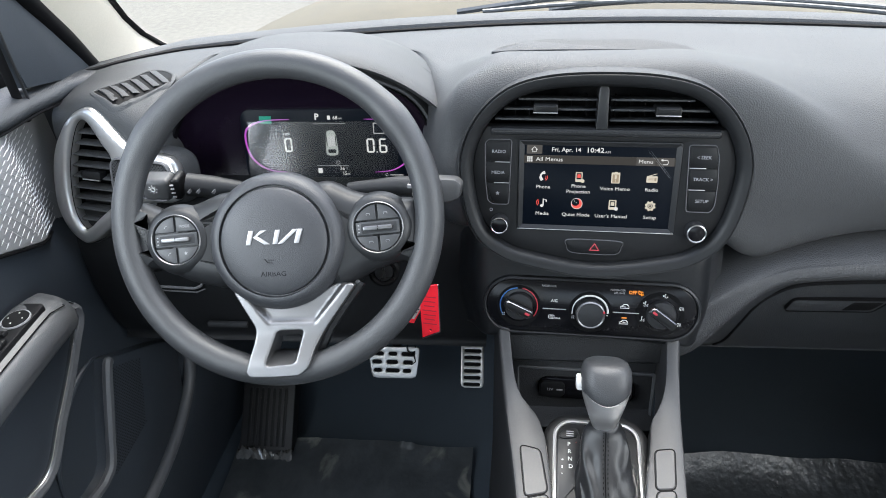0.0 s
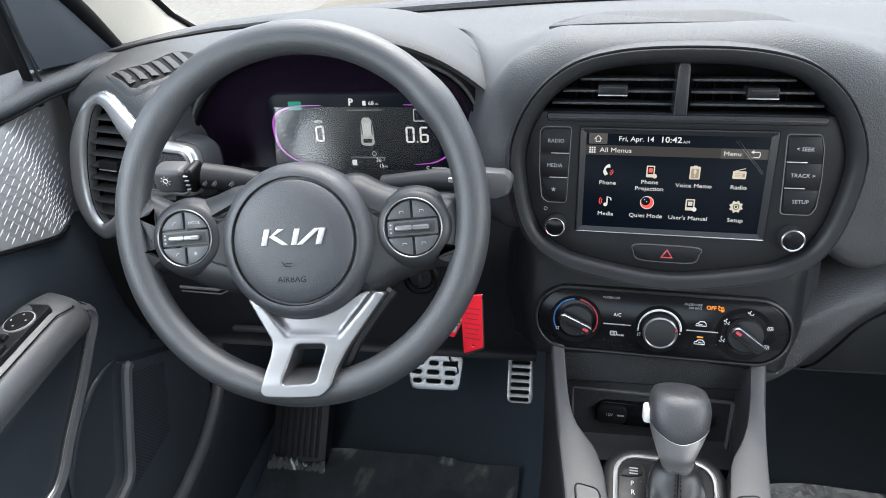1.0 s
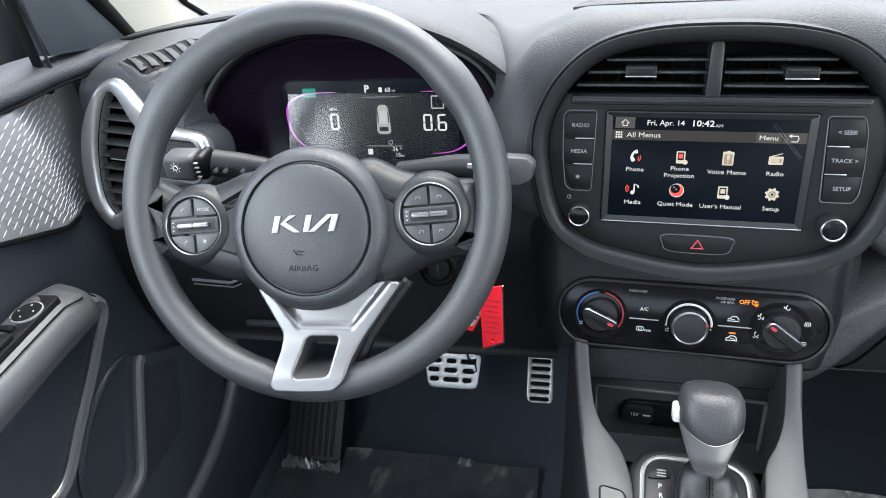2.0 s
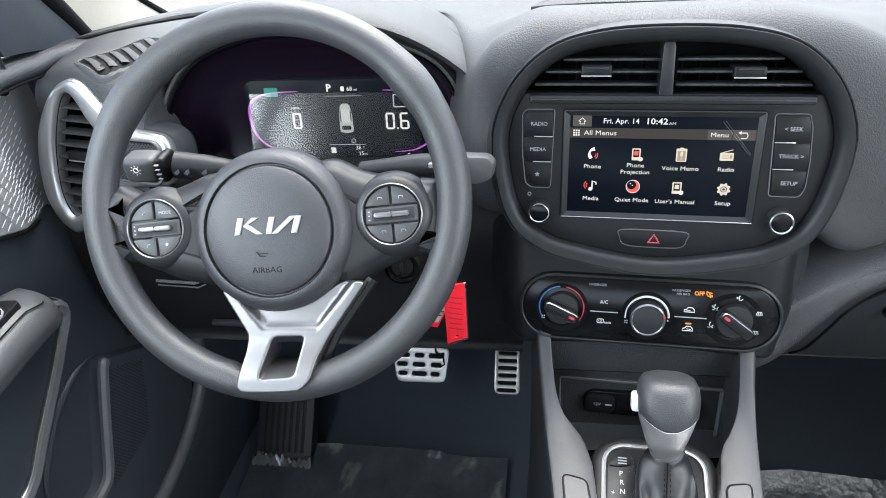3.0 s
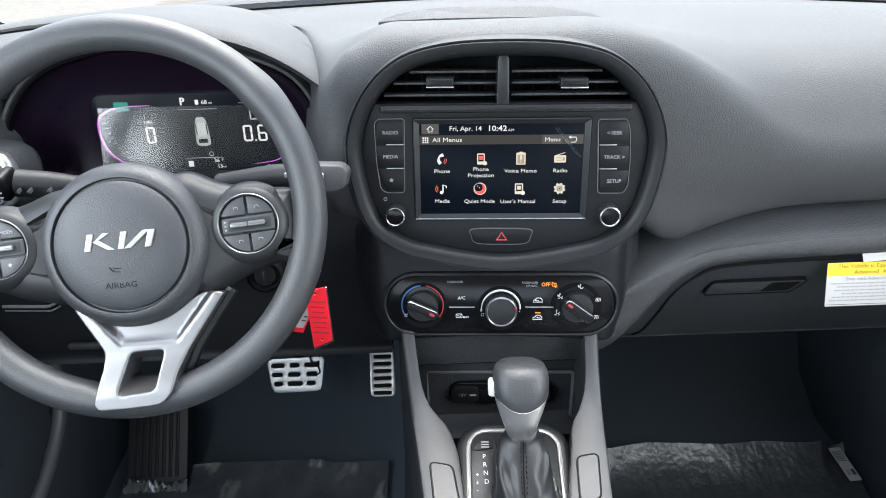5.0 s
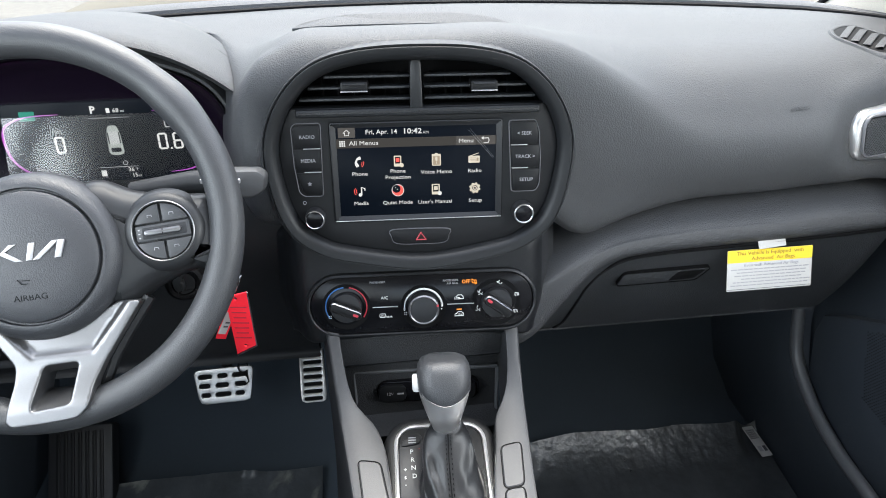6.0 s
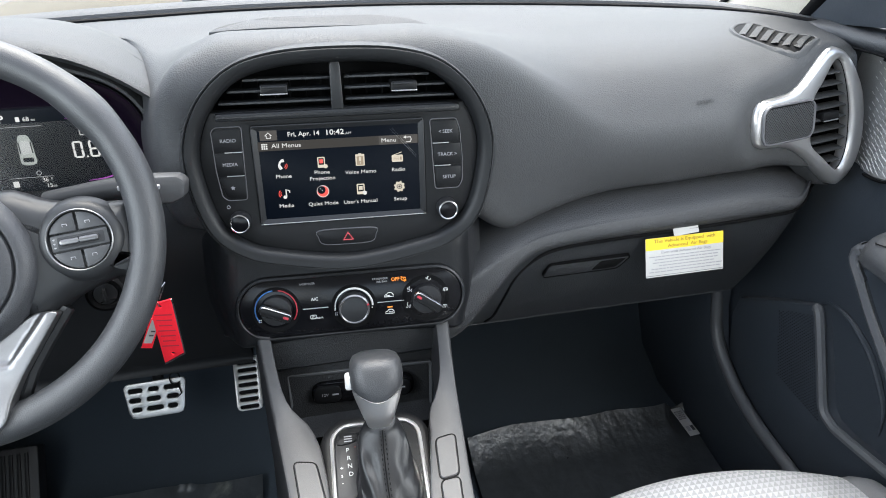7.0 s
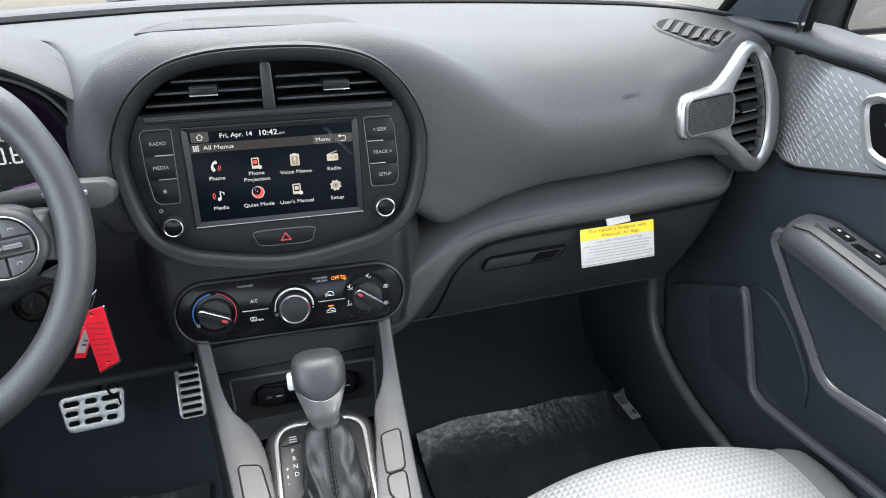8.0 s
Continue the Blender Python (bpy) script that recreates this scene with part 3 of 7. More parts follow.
rows = []
for x in [0.118] + steps(0.13, 0.70, 60):
    c, d, k = shelf_c(x), shelf_d(x), smooth(0.12, 0.26, x)
    f = lerp(0.690, 0.727, k) + 0.07 * smooth(0.60, 0.70, x)
    rows.append(catmull([(x, f + 0.08, c + 0.010), (x, f + 0.045, c + 0.004), (x, f + 0.018, c - 0.004), (x, f + 0.009, c - 0.009), (x, f + 0.005, lerp(c, d, 0.42)), (x, f, lerp(c, d, 0.8)), (x, f + 0.003, d - 0.004), (x, f + 0.010, d - 0.012)], 3, False))
part("shelf_band", grid(rows), SHELF, dash, angle=80)
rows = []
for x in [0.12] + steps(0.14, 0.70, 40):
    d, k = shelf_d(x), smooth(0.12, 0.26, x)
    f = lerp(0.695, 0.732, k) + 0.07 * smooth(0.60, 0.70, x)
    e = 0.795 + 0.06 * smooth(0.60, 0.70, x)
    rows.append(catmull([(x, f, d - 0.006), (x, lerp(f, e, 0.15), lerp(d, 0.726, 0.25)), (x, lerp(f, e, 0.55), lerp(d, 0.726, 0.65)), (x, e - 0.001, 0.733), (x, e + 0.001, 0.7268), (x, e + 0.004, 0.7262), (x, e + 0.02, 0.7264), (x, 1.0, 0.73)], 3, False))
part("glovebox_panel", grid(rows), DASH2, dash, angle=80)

# driver's knee panel under the wheel
rows = []
for x in steps(-0.70, -0.13, 24):
    rows.append(catmull([(x, 0.93, 1.0), (x, 0.83, 0.985), (x, 0.79, 0.965), (x, 0.768, 0.92), (x, 0.765, 0.85), (x, 0.775, 0.78), (x, 0.79, 0.735), (x, 0.80, 0.726), (x, 1.0, 0.73)], 3, False))
part("knee_panel", grid(rows), KNEE, dash, angle=80)
part("tray_edge", tube([(-0.600, 0.762, 0.849), (-0.545, 0.760, 0.848), (-0.535, 0.761, 0.852), (-0.530, 0.766, 0.860)], 0.0022, 8), EDGE, dash, "thin grey tray edge")
part("tray_edge", tube([(-0.600, 0.762, 0.842), (-0.543, 0.760, 0.841), (-0.531, 0.762, 0.846)], 0.0012, 8), EDGE, dash, "thin grey tray edge")
part("lever_edge", box(-0.515, 0.766, 0.775, 0.062, 0.008, 0.008, 0.002), STALK, dash, "grey release lever")

# ---- centre pod: bezel, air vent, infotainment unit ----
part("screen_bezel", world_of(ring(POD_OUT, [(-0.013, -0.03), (-0.013, 0.004), (-0.0105, 0.009), (-0.006, 0.012), (0.0, 0.0125), (0.0008, 0.010), (0.0008, -0.01), (-0.004, -0.03)]), POD), BEZEL, dash, "smooth dark rounded bezel around vents and screen")
rows = []
for d, z in ((0.0012, -0.02), (0.0012, 0.009), (0.003, 0.0095), (0.0055, 0.0065), (0.0085, 0.0), (0.0115, -0.010), (0.0145, -0.024), (0.018, -0.045), (0.022, -0.080)):
    row = []
    for p, q in zip(POD_OUT, offset(POD_OUT, d)):
        n = (offset(POD_OUT, 1.0)[len(row)] - p)
        k = 1.0 if d < 0.004 else lerp(0.85, 0.30 if n.y > 0 else 0.75, abs(n.y) ** 0.8)
        row.append((p.x + (q.x - p.x) * k, p.y + (q.y - p.y) * k, z))
    rows.append(row)
part("bezel_flare", world_of(grid(rows, closed_u=True), POD), FLARE, dash, angle=80)
inner = offset(POD_OUT, -0.0128)
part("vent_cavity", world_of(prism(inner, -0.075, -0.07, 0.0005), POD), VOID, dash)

vent = thing("air_vent", POD, "black twin air vent with slats above the screen", "air vent", "air vents")
up = [p for p in inner if p.y > 0.079]
xs = sorted(p.x for p in up)


def half_at(y):
    pts = sorted((abs(p.y - y), abs(p.x)) for p in inner if p.x > 0)
    return sum(p[1] for p in pts[:2]) / 2 - 0.0055


for y in (0.087, 0.0985, 0.1095):
    w = half_at(y) - 0.002
    for s in (-1, 1):
        bm = box(0.0055 + s * (w + 0.006) / 2, y, -0.014, w - 0.006, 0.0026, 0.016, 0.0009)
        bmesh.ops.rotate(bm, cent=(0, y, -0.014), matrix=Matrix.Rotation(radians(3), 3, "X"), verts=bm.verts)
        part("slat", bm, DASH2, vent)
for i in range(-6, 7):
    x = 0.004 + i * 0.0165
    if abs(x) > 0.008:
        part("vane", box(x, 0.094, -0.052, 0.0014, 0.030 - 0.012 * (abs(x) / 0.1) ** 2, 0.018, 0), VOID, vent)
part("divider", prism([Vector((0.003 + x, y)) for x, y in ((-0.0062, 0.078), (0.0062, 0.078), (0.0055, 0.121), (0.004, 0.1255), (-0.004, 0.1255), (-0.0055, 0.121))], -0.03, 0.003, 0.0015), SPOKE, vent)
for x, y, t in ((-0.0590, 0.1005, 0), (0.0725, 0.0990, 0)):
    tab = part("tab", prism(rrect(x, y, 0.0275, 0.0095, 0.002), -0.02, 0.002, 0.002), BUTTON, vent, "black slider tab with a chrome lower edge")
    part("tab_edge", prism(rrect(x, y - 0.0050, 0.027, 0.0018, 0.0007), -0.004, 0.0030, 0.0006), CHROME, tab)
    part("tab_ridge", prism(rrect(x, y + 0.0022, 0.022, 0.0022, 0.0009), 0.0, 0.0034, 0.0008), STALK, tab)

unit = thing("infotainment_unit", POD, "black car infotainment unit with lit touchscreen menu", "infotainment unit")
low = [p for p in inner if p.y < 0.0795]
k0 = max(range(len(low)), key=lambda i: (low[i] - low[i - 1]).length)
low = low[k0:] + low[:k0]
wtop = half_at(0.0795)
face = [Vector((-wtop + 0.0065, 0.0795))] + low + [Vector((wtop + 0.0045, 0.0795))]
part("face", plate(face, [rrect(0.0025, 0.0112, 0.178, 0.106, 0.003)], -0.02, -0.0005, 0.0015), BUTTON, unit)
part("top_ledge", prism(rrect(0.0055, 0.0745, 2 * wtop - 0.012, 0.0085, 0.003), -0.01, 0.004, 0.0035), SPOKE, unit)
part("screen_frame", ring(rrect(0.0025, 0.0112, 0.1785, 0.1065, 0.003), [(0, -0.004), (0, 0.0008), (-0.001, 0.0012), (-0.006, -0.002), (-0.006, -0.004)]), SPOKE, unit)
screen = part("screen", prism(rrect(0.0025, 0.0112, 0.1675, 0.0962, 0.001), -0.006, -0.0022, 0.0003), L_SCREEN, unit, "dark touchscreen showing a menu of eight icons")
ZS = -0.0018
part("chrome_line", box(0.0025, -0.0408, 0.0008, 0.178, 0.0009, 0.0012, 0.0003), SILVER, unit)


def bar(name, x, y, w, h, m, parent=None, z=ZS, r=0.0003):
    return part(name, prism(rrect(x, y, w, h, min(r, w / 2.1, h / 2.1), 2), z - 0.0002, z + 0.0001, 0.00003, seg=1), m, parent or screen)


bar("menu_bar", 0.0025, 0.0424, 0.1675, 0.0095, L_BAR, z=ZS - 0.0001)
bar("home_key", -0.0696, 0.0537, 0.0175, 0.0105, L_KEY, z=ZS - 0.0001)
bar("menu_key", 0.0540, 0.0423, 0.0206, 0.0094, L_KEY)
bar("back_key", 0.0753, 0.0423, 0.0186, 0.0094, L_KEY)
lettering("date", "Fri, Apr. 14", 0.0067, -0.0340, 0.0537, ZS, screen, L_WHITE, bold=0.00005, wide=1.06)
lettering("clock", "10:42", 0.0078, -0.0020, 0.0537, ZS, screen, L_WHITE, bold=0.0001, wide=1.16)
lettering("meridiem", "AM", 0.0038, 0.0120, 0.0520, ZS, screen, L_GREY, wide=1.2)
lettering("menu_title", "All Menus", 0.0064, -0.0525, 0.0424, ZS, screen, L_WHITE, wide=1.18)
lettering("menu_text", "Menu", 0.0060, 0.0540, 0.0421, ZS + 0.0002, screen, L_WHITE, wide=1.18)
for i in range(3):
    for j in range(3):
        bar("menu_dot", -0.0768 + i * 0.0022, 0.0402 + j * 0.0022, 0.0016, 0.0016, L_WHITE)
part("home_icon", tube([(-0.0716, 0.0508, ZS), (-0.0676, 0.0508, ZS), (-0.0676, 0.0534, ZS), (-0.0662, 0.0534, ZS), (-0.0696, 0.0566, ZS), (-0.0730, 0.0534, ZS), (-0.0716, 0.0534, ZS)], 0.00045, 5, closed=True), L_WHITE, screen)
part("back_icon", tube([(0.071, 0.0445, ZS + 0.0004), (0.0775, 0.0445, ZS + 0.0004), (0.0782, 0.042, ZS + 0.0004), (0.0772, 0.0395, ZS + 0.0004), (0.0725, 0.0395, ZS + 0.0004)], 0.00045, 5), L_WHITE, screen)
part("back_arrow", prism([Vector(p) for p in ((0.0698, 0.0445), (0.0725, 0.0427), (0.0725, 0.0463))], ZS, ZS + 0.0004, 0.00003, seg=1), L_WHITE, screen)
for x0, y0, x1, y1 in ((0.0555, 0.0548, 0.0825, 0.0230), (0.0580, 0.0552, 0.0832, 0.0245)):
    part("scratch", tube([(x0, y0, ZS + 0.0003), (x1, y1, ZS + 0.0003)], 0.00007, 4), GREYP, screen)
for x, y, t in ((-0.0582, 0.0098, "Phone"), (0.0226, 0.0098, "Voice Memo"), (0.0632, 0.0098, "Radio"), (-0.0583, -0.0223, "Media"), (-0.0195, -0.0226, "Quiet Mode"), (0.0205, -0.0230, "User's Manual"), (0.0640, -0.0230, "Setup")):
    lettering("icon_label", t, 0.0056, x, y, ZS, screen, L_WHITE, wide=1.16)
lettering("icon_label", "Phone", 0.0056, -0.0182, 0.0118, ZS, screen, L_WHITE, wide=1.16)
lettering("icon_label", "Projection", 0.0056, -0.0182, 0.0052, ZS, screen, L_WHITE, wide=1.16)


def icon(kind_name, x, y):
    z = ZS
    if kind_name == "handset":
        part("icon", tube(catmull([(x + 0.0014, y + 0.0046, z), (x - 0.0022, y + 0.0032, z), (x - 0.0036, y - 0.0008, z), (x - 0.0018, y - 0.0046, z)], 3, False), [0.0017, 0.0017, 0.0014, 0.0010, 0.0010, 0.0010, 0.0014, 0.0017, 0.0017, 0.0017][:10], 6), L_WHITE, screen)
        for r in (0.0022, 0.0040):
            part("icon_wave", tube([(x + 0.0004 + r * math.cos(a), y - 0.0012 + r * math.sin(a), z) for a in steps(-1.1, 0.5, 5)], 0.00045, 4), L_RED, screen)
    elif kind_name == "note":
        part("icon", tube([(x + 0.001, y - 0.0035, z), (x + 0.001, y + 0.0045, z), (x + 0.0045, y + 0.003, z), (x + 0.0045, y + 0.001, z)], 0.0007, 5), L_WHITE, screen)
        part("icon_dot", prism(circle(x - 0.0005, y - 0.0037, 0.0019, 12), z - 0.0002, z + 0.0001, 0.00003, seg=1), L_WHITE, screen)
        for r in (0.0025, 0.0045):
            part("icon_wave", tube([(x - 0.0022 - r * math.cos(a), y + r * math.sin(a), z) for a in steps(-0.9, 0.9, 5)], 0.0005, 4), L_RED, screen)
    elif kind_name == "moon":
        part("icon", prism(circle(x, y, 0.0062, 24), z - 0.0002, z, 0.00003, seg=1), L_RED, screen)
        part("icon_ring", ring(circle(x, y, 0.0066, 24), [(0, z - 0.0002), (0, z + 0.0001), (-0.0007, z + 0.0001), (-0.0007, z - 0.0002)]), L_WHITE, screen)
        part("icon_shade", prism(circle(x - 0.0014, y + 0.0016, 0.0043, 20), z - 0.0002, z + 0.0002, 0.00003, seg=1), L_SCREEN, screen)
        for dx, dy in ((-0.0025, 0.0030), (-0.0005, 0.0012)):
            part("icon_star", prism(circle(x + dx, y + dy, 0.0006, 6), z, z + 0.0003, 0.00003, seg=1), L_WHITE, screen)
    elif kind_name == "gear":
        pts = []
        for i in range(32):
            r = 0.0062 if (i // 2) % 2 else 0.0049
            pts.append(Vector((x + r * math.cos(2 * math.pi * i / 32), y + r * math.sin(2 * math.pi * i / 32))))
        part("icon", plate(pts, [circle(x, y, 0.0030, 14)], z - 0.0002, z + 0.0001, 0.00003), L_CREAM, screen)
        part("icon_hub", ring(circle(x, y, 0.0022, 14), [(0, z - 0.0002), (0, z + 0.0001), (-0.0010, z + 0.0001), (-0.0010, z - 0.0002)]), L_CREAM, screen)
    else:
        w, h = {"radio": (0.012, 0.0075), "page": (0.0085, 0.0115), "mobile": (0.0078, 0.0115), "memo": (0.0095, 0.0125)}[kind_name]
        part("icon", prism(rrect(x, y, w, h, 0.0008), z - 0.0002, z, 0.00003, seg=1), L_CREAM, screen)
        if kind_name == "memo":
            bar("icon_detail", x, y - 0.0006, w * 0.74, h * 0.76, L_TAN, z=z + 0.0001)
            bar("icon_detail", x, y + 0.0012, 0.0022, 0.0048, L_CREAM, z=z + 0.0003, r=0.001)
            bar("icon_detail", x, y - 0.0030, 0.0006, 0.0026, L_CREAM, z=z + 0.0003)
            bar("icon_clip", x, y + h * 0.5, w * 0.34, 0.0018, L_CREAM, z=z + 0.0002)
        elif kind_name == "radio":
            for dy in (0.0016, 0.0, -0.0016):
                bar("icon_detail", x - 0.0012, y + dy, w * 0.5, 0.0005, L_TAN, z=z + 0.0002)
            bar("icon_detail", x + 0.0036, y, 0.0022, 0.0036, L_TAN, z=z + 0.0002)
        else:
            bar("icon_detail", x, y + 0.0010, w * 0.70, h * 0.62, L_SCREEN, z=z + 0.0001)
            bar("icon_detail", x, y + 0.0012, w * 0.48, h * 0.36, L_RED if kind_name == "mobile" else L_CREAM, z=z + 0.0003)
        if kind_name == "radio":
            part("icon_aerial", tube([(x - 0.004, y + 0.0038, z), (x + 0.005, y + 0.0066, z)], 0.0004, 4), L_CREAM, screen)
        if kind_name in ("page", "mobile"):
            part("icon_badge", prism(circle(x + 0.0042, y - 0.0045, 0.0022, 12), z - 0.0002, z + 0.0003, 0.00003, seg=1), L_CREAM if kind_name == "mobile" else L_WHITE, screen)


for k, x, y in (("handset", -0.058, 0.0225), ("mobile", -0.0182, 0.0226), ("memo", 0.0226, 0.0227), ("radio", 0.0625, 0.0221), ("note", -0.0584, -0.009), ("moon", -0.0190, -0.009), ("page", 0.0214, -0.0092), ("gear", 0.0634, -0.0092)):
    icon(k, x, y)

# side keys of the unit
left_rows = ((-0.1105, 0.0509, 0.0235, "RADIO"), (-0.1112, 0.0263, 0.0235, "MEDIA"), (-0.1110, 0.0017, 0.0235, ""))
for i, (x, y, h, t) in enumerate(left_rows):
    y0, y1 = y - h / 2, y + h / 2
    xl = lambda v: -0.1243 + 0.003 * (1 - smooth(-0.012, 0.03, v)) + (0.003 if v < -0.008 else 0)
    xr = lambda v: -0.0966 - 0.0016 * (0.063 - v) / 0.075
    pts = [Vector((xl(y0), y0)), Vector((xr(y0), y0)), Vector((xr(y1), y1)), Vector((xl(y1), y1))]
    if i == 0:
        pts[3:] = [Vector((xl(y1) + 0.004, y1)), Vector((xl(y1), y1 - 0.004))]
    if i == 2:
        pts[0:1] = [Vector((xl(y0), y0 + 0.004)), Vector((xl(y0) + 0.004, y0))]
    key = part("key", prism(pts, -0.006, 0.0016, 0.0008), BUTTON, unit)
    if t:
        lettering("key_text", t, 0.0052, x + 0.0008, y, 0.0018, key, GREYP)
    else:
        star = [Vector((x + 0.0005 + (0.0026 if j % 2 == 0 else 0.0012) * math.sin(j * math.pi / 5), y + (0.0026 if j % 2 == 0 else 0.0012) * math.cos(j * math.pi / 5))) for j in range(10)][::-1]
        part("key_star", prism(star, 0.0016, 0.0018, 0.00005, seg=1), GREYP, key)
    if i < 2:
        part("key_line", box(x + 0.005, y0 - 0.0003, 0.0012, 0.0175, 0.0009, 0.002, 0.0002), SILVER, key, "bright chrome line")
for i, (x, y, t) in enumerate(((0.1135, 0.0490, "< SEEK"), (0.1150, 0.0243, "TRACK >"), (0.1165, -0.0008, "SETUP"))):
    y0, y1 = y - 0.01175, y + 0.01175
    xl = lambda v: 0.0995 + 0.0045 * (0.062 - v) / 0.075
    xr = lambda v: curve(((-0.013, 0.1275), (-0.006, 0.1315), (0.02, 0.1318), (0.05, 0.1295), (0.061, 0.1265)), v)
    pts = [Vector((xl(y0), y0)), Vector((xr(y0), y0)), Vector((xr((y0 + y1) / 2), (y0 + y1) / 2)), Vector((xr(y1), y1)), Vector((xl(y1), y1))]
    key = part("key", prism(pts, -0.006, 0.0016, 0.0008), BUTTON, unit)
    lettering("key_text", t, 0.0052, x + 0.0015, y, 0.0018, key, GREYP)
    if i < 2:
        part("key_line", box(x - 0.004, y0 - 0.0003, 0.0012, 0.0175, 0.0009, 0.002, 0.0002), SILVER, key, "bright chrome line")
for pts in ([(-0.1250, 0.0600), (-0.1215, 0.0640), (-0.0960, 0.0642), (-0.0980, -0.0115), (-0.1165, -0.0115), (-0.1215, -0.0075), (-0.1245, 0.02)], [(0.0990, 0.0620), (0.1265, 0.0620), (0.1302, 0.05), (0.1325, 0.02), (0.1322, -0.006), (0.1285, -0.0132), (0.1030, -0.0132)]):
    o = round_poly(pts, 0.003)
    part("key_edge", ring(o, [(0.0002, -0.004), (0.0002, 0.0008), (0.0008, 0.0010), (0.0011, 0.0), (0.0011, -0.004)]), EDGE, unit)
part("power_mark", ring(circle(-0.1178, -0.0191, 0.0019, 14), [(0, -0.0006), (0, 0.0001), (-0.0005, 0.0001), (-0.0005, -0.0006)]), GREYP, unit)


def dial(parent, x, y, r, h):
    d = part("dial", lathe([(r, -0.004), (r, h * 0.5), (r * 0.97, h * 0.85), (r * 0.88, h)], x, y, 36), BLACK, parent, "black rotary knob with chrome ring")
    part("chrome_ring", ring(circle(x, y, r * 0.9, 36), [(0, h - 0.001), (0.0004, h + 0.0006), (-0.0006, h + 0.0010), (-r * 0.11, h + 0.0004), (-r * 0.11, h - 0.001)]), CHROME, d)
    part("cap", lathe([(r * 0.8, h - 0.001), (r * 0.79, h + 0.0002), (r * 0.5, h + 0.0008), (r * 0.1, h + 0.001)], x, y, 28), PIANO, d)


dial(unit, -0.1072, -0.0345, 0.0108, 0.013)
dial(unit, 0.1145, -0.0355, 0.0114, 0.013)
hz = part("hazard_key", prism(catmull([(-0.027, -0.0530), (0.003, -0.0522), (0.034, -0.0535), (0.0345, -0.060), (0.0295, -0.0680), (0.003, -0.0690), (-0.0225, -0.0675), (-0.0275, -0.060)][::-1], 4), -0.006, 0.0022, 0.0012), BUTTON, unit, "hazard key with a red triangle")
part("hazard_edge", ring(catmull([(-0.027, -0.0530), (0.003, -0.0522), (0.034, -0.0535), (0.0345, -0.060), (0.0295, -0.0680), (0.003, -0.0690), (-0.0225, -0.0675), (-0.0275, -0.060)][::-1], 4), [(0.0002, -0.002), (0.0002, 0.0018), (0.0008, 0.0018), (0.0008, -0.002)]), EDGE, hz)
tri = [Vector((0.0042 - 0.0060, -0.0646)), Vector((0.0042 + 0.0060, -0.0646)), Vector((0.0042, -0.0550))]
part("triangle", ring(tri, [(0, 0.002), (0, 0.0025), (-0.0007, 0.0025), (-0.0007, 0.002)]), L_PINK, hz)
part("triangle_inner", ring(offset(tri, -0.0013), [(0, 0.002), (0, 0.0025), (-0.0006, 0.0025), (-0.0006, 0.002)]), L_PINK, hz)

# ---- climate panel ----
CL = face_frame((0, 0.684, 0.892), -3, 20)
rows = []
prof = [(0.10, 0.075, -0.06), (0.085, 0.07, -0.02), (0.07, 0.062, -0.004), (0.045, 0.05, -0.002), (0.0, 0.03, -0.003), (-0.03, 0.02, -0.004), (-0.042, 0.0, -0.010), (-0.047, 0.0, -0.03), (-0.048, 0, -0.07)]
for x in steps(-0.165, 0.165, 44):
    e = smooth(0.118, 0.165, abs(x))
    rows.append(catmull([(x * (1 - 0.06 * (v < 0)), v - 0.006 * (abs(x) / 0.13) ** 2 * (v < 0), w - 0.055 * e * e) for v, _, w in prof], 3, False))
part("centre_fascia", world_of(grid(rows[:42]), CL), FASCIA, dash, angle=80)
part("fascia_flank", world_of(grid(rows[41:]), CL), FLARE, dash, "grained dark flank running down beside the heater panel", angle=80)

clim = thing("climate_panel", CL, "gloss black oval heater panel with three dials", "climate panel")
oval = rrect(0.0028, 0.0, 0.2530, 0.067, 0.033, 10)
part("face", prism(oval, -0.02, 0.0025, 0.002), PIANO, clim)
part("edge", ring(oval, [(0.0003, -0.01), (0.0003, 0.0035), (0.0015, 0.0042), (0.0035, 0.003), (0.005, -0.004), (0.004, -0.01)]), SPOKE, clim)


def knob_bar(x, y, turn):
    m = Matrix.Translation((x, y, 0)) @ Matrix.Rotation(radians(turn), 4, "Z")
    k = part("dial", lathe([(0.0175, 0.002), (0.0172, 0.008), (0.0165, 0.0095), (0.010, 0.0100), (0.002, 0.0100)], x, y, 40), BLACK, clim, "black turning knob with a raised chrome edged grip")
    part("grip", world_of(prism(rrect(0, 0, 0.036, 0.0105, 0.0045), 0.0095, 0.0205, 0.0025), m), BUTTON, k)
    part("grip_edge", world_of(ring(rrect(0, 0, 0.0365, 0.011, 0.0047), [(0, 0.0165), (0.0005, 0.018), (0.0002, 0.0198), (-0.0011, 0.0212), (-0.0015, 0.0200), (-0.0015, 0.0165)]), m), CHROME, k)
    part("pointer", world_of(prism(rrect(0.0118 if x < 0 else -0.0118, 0.0, 0.0062, 0.0030, 0.0012), 0.0205, 0.0208, 0.0001, seg=1), m), REDP, k)
    return k


k1 = knob_bar(-0.0834, 0.0000, -24)
k3 = knob_bar(0.0866, -0.0018, -36)


def arc_pts(x, y, r, a0, a1, n=16):
    return [(x + r * math.cos(radians(a)), y + r * math.sin(radians(a)), 0.0028) for a in steps(a0, a1, n)]


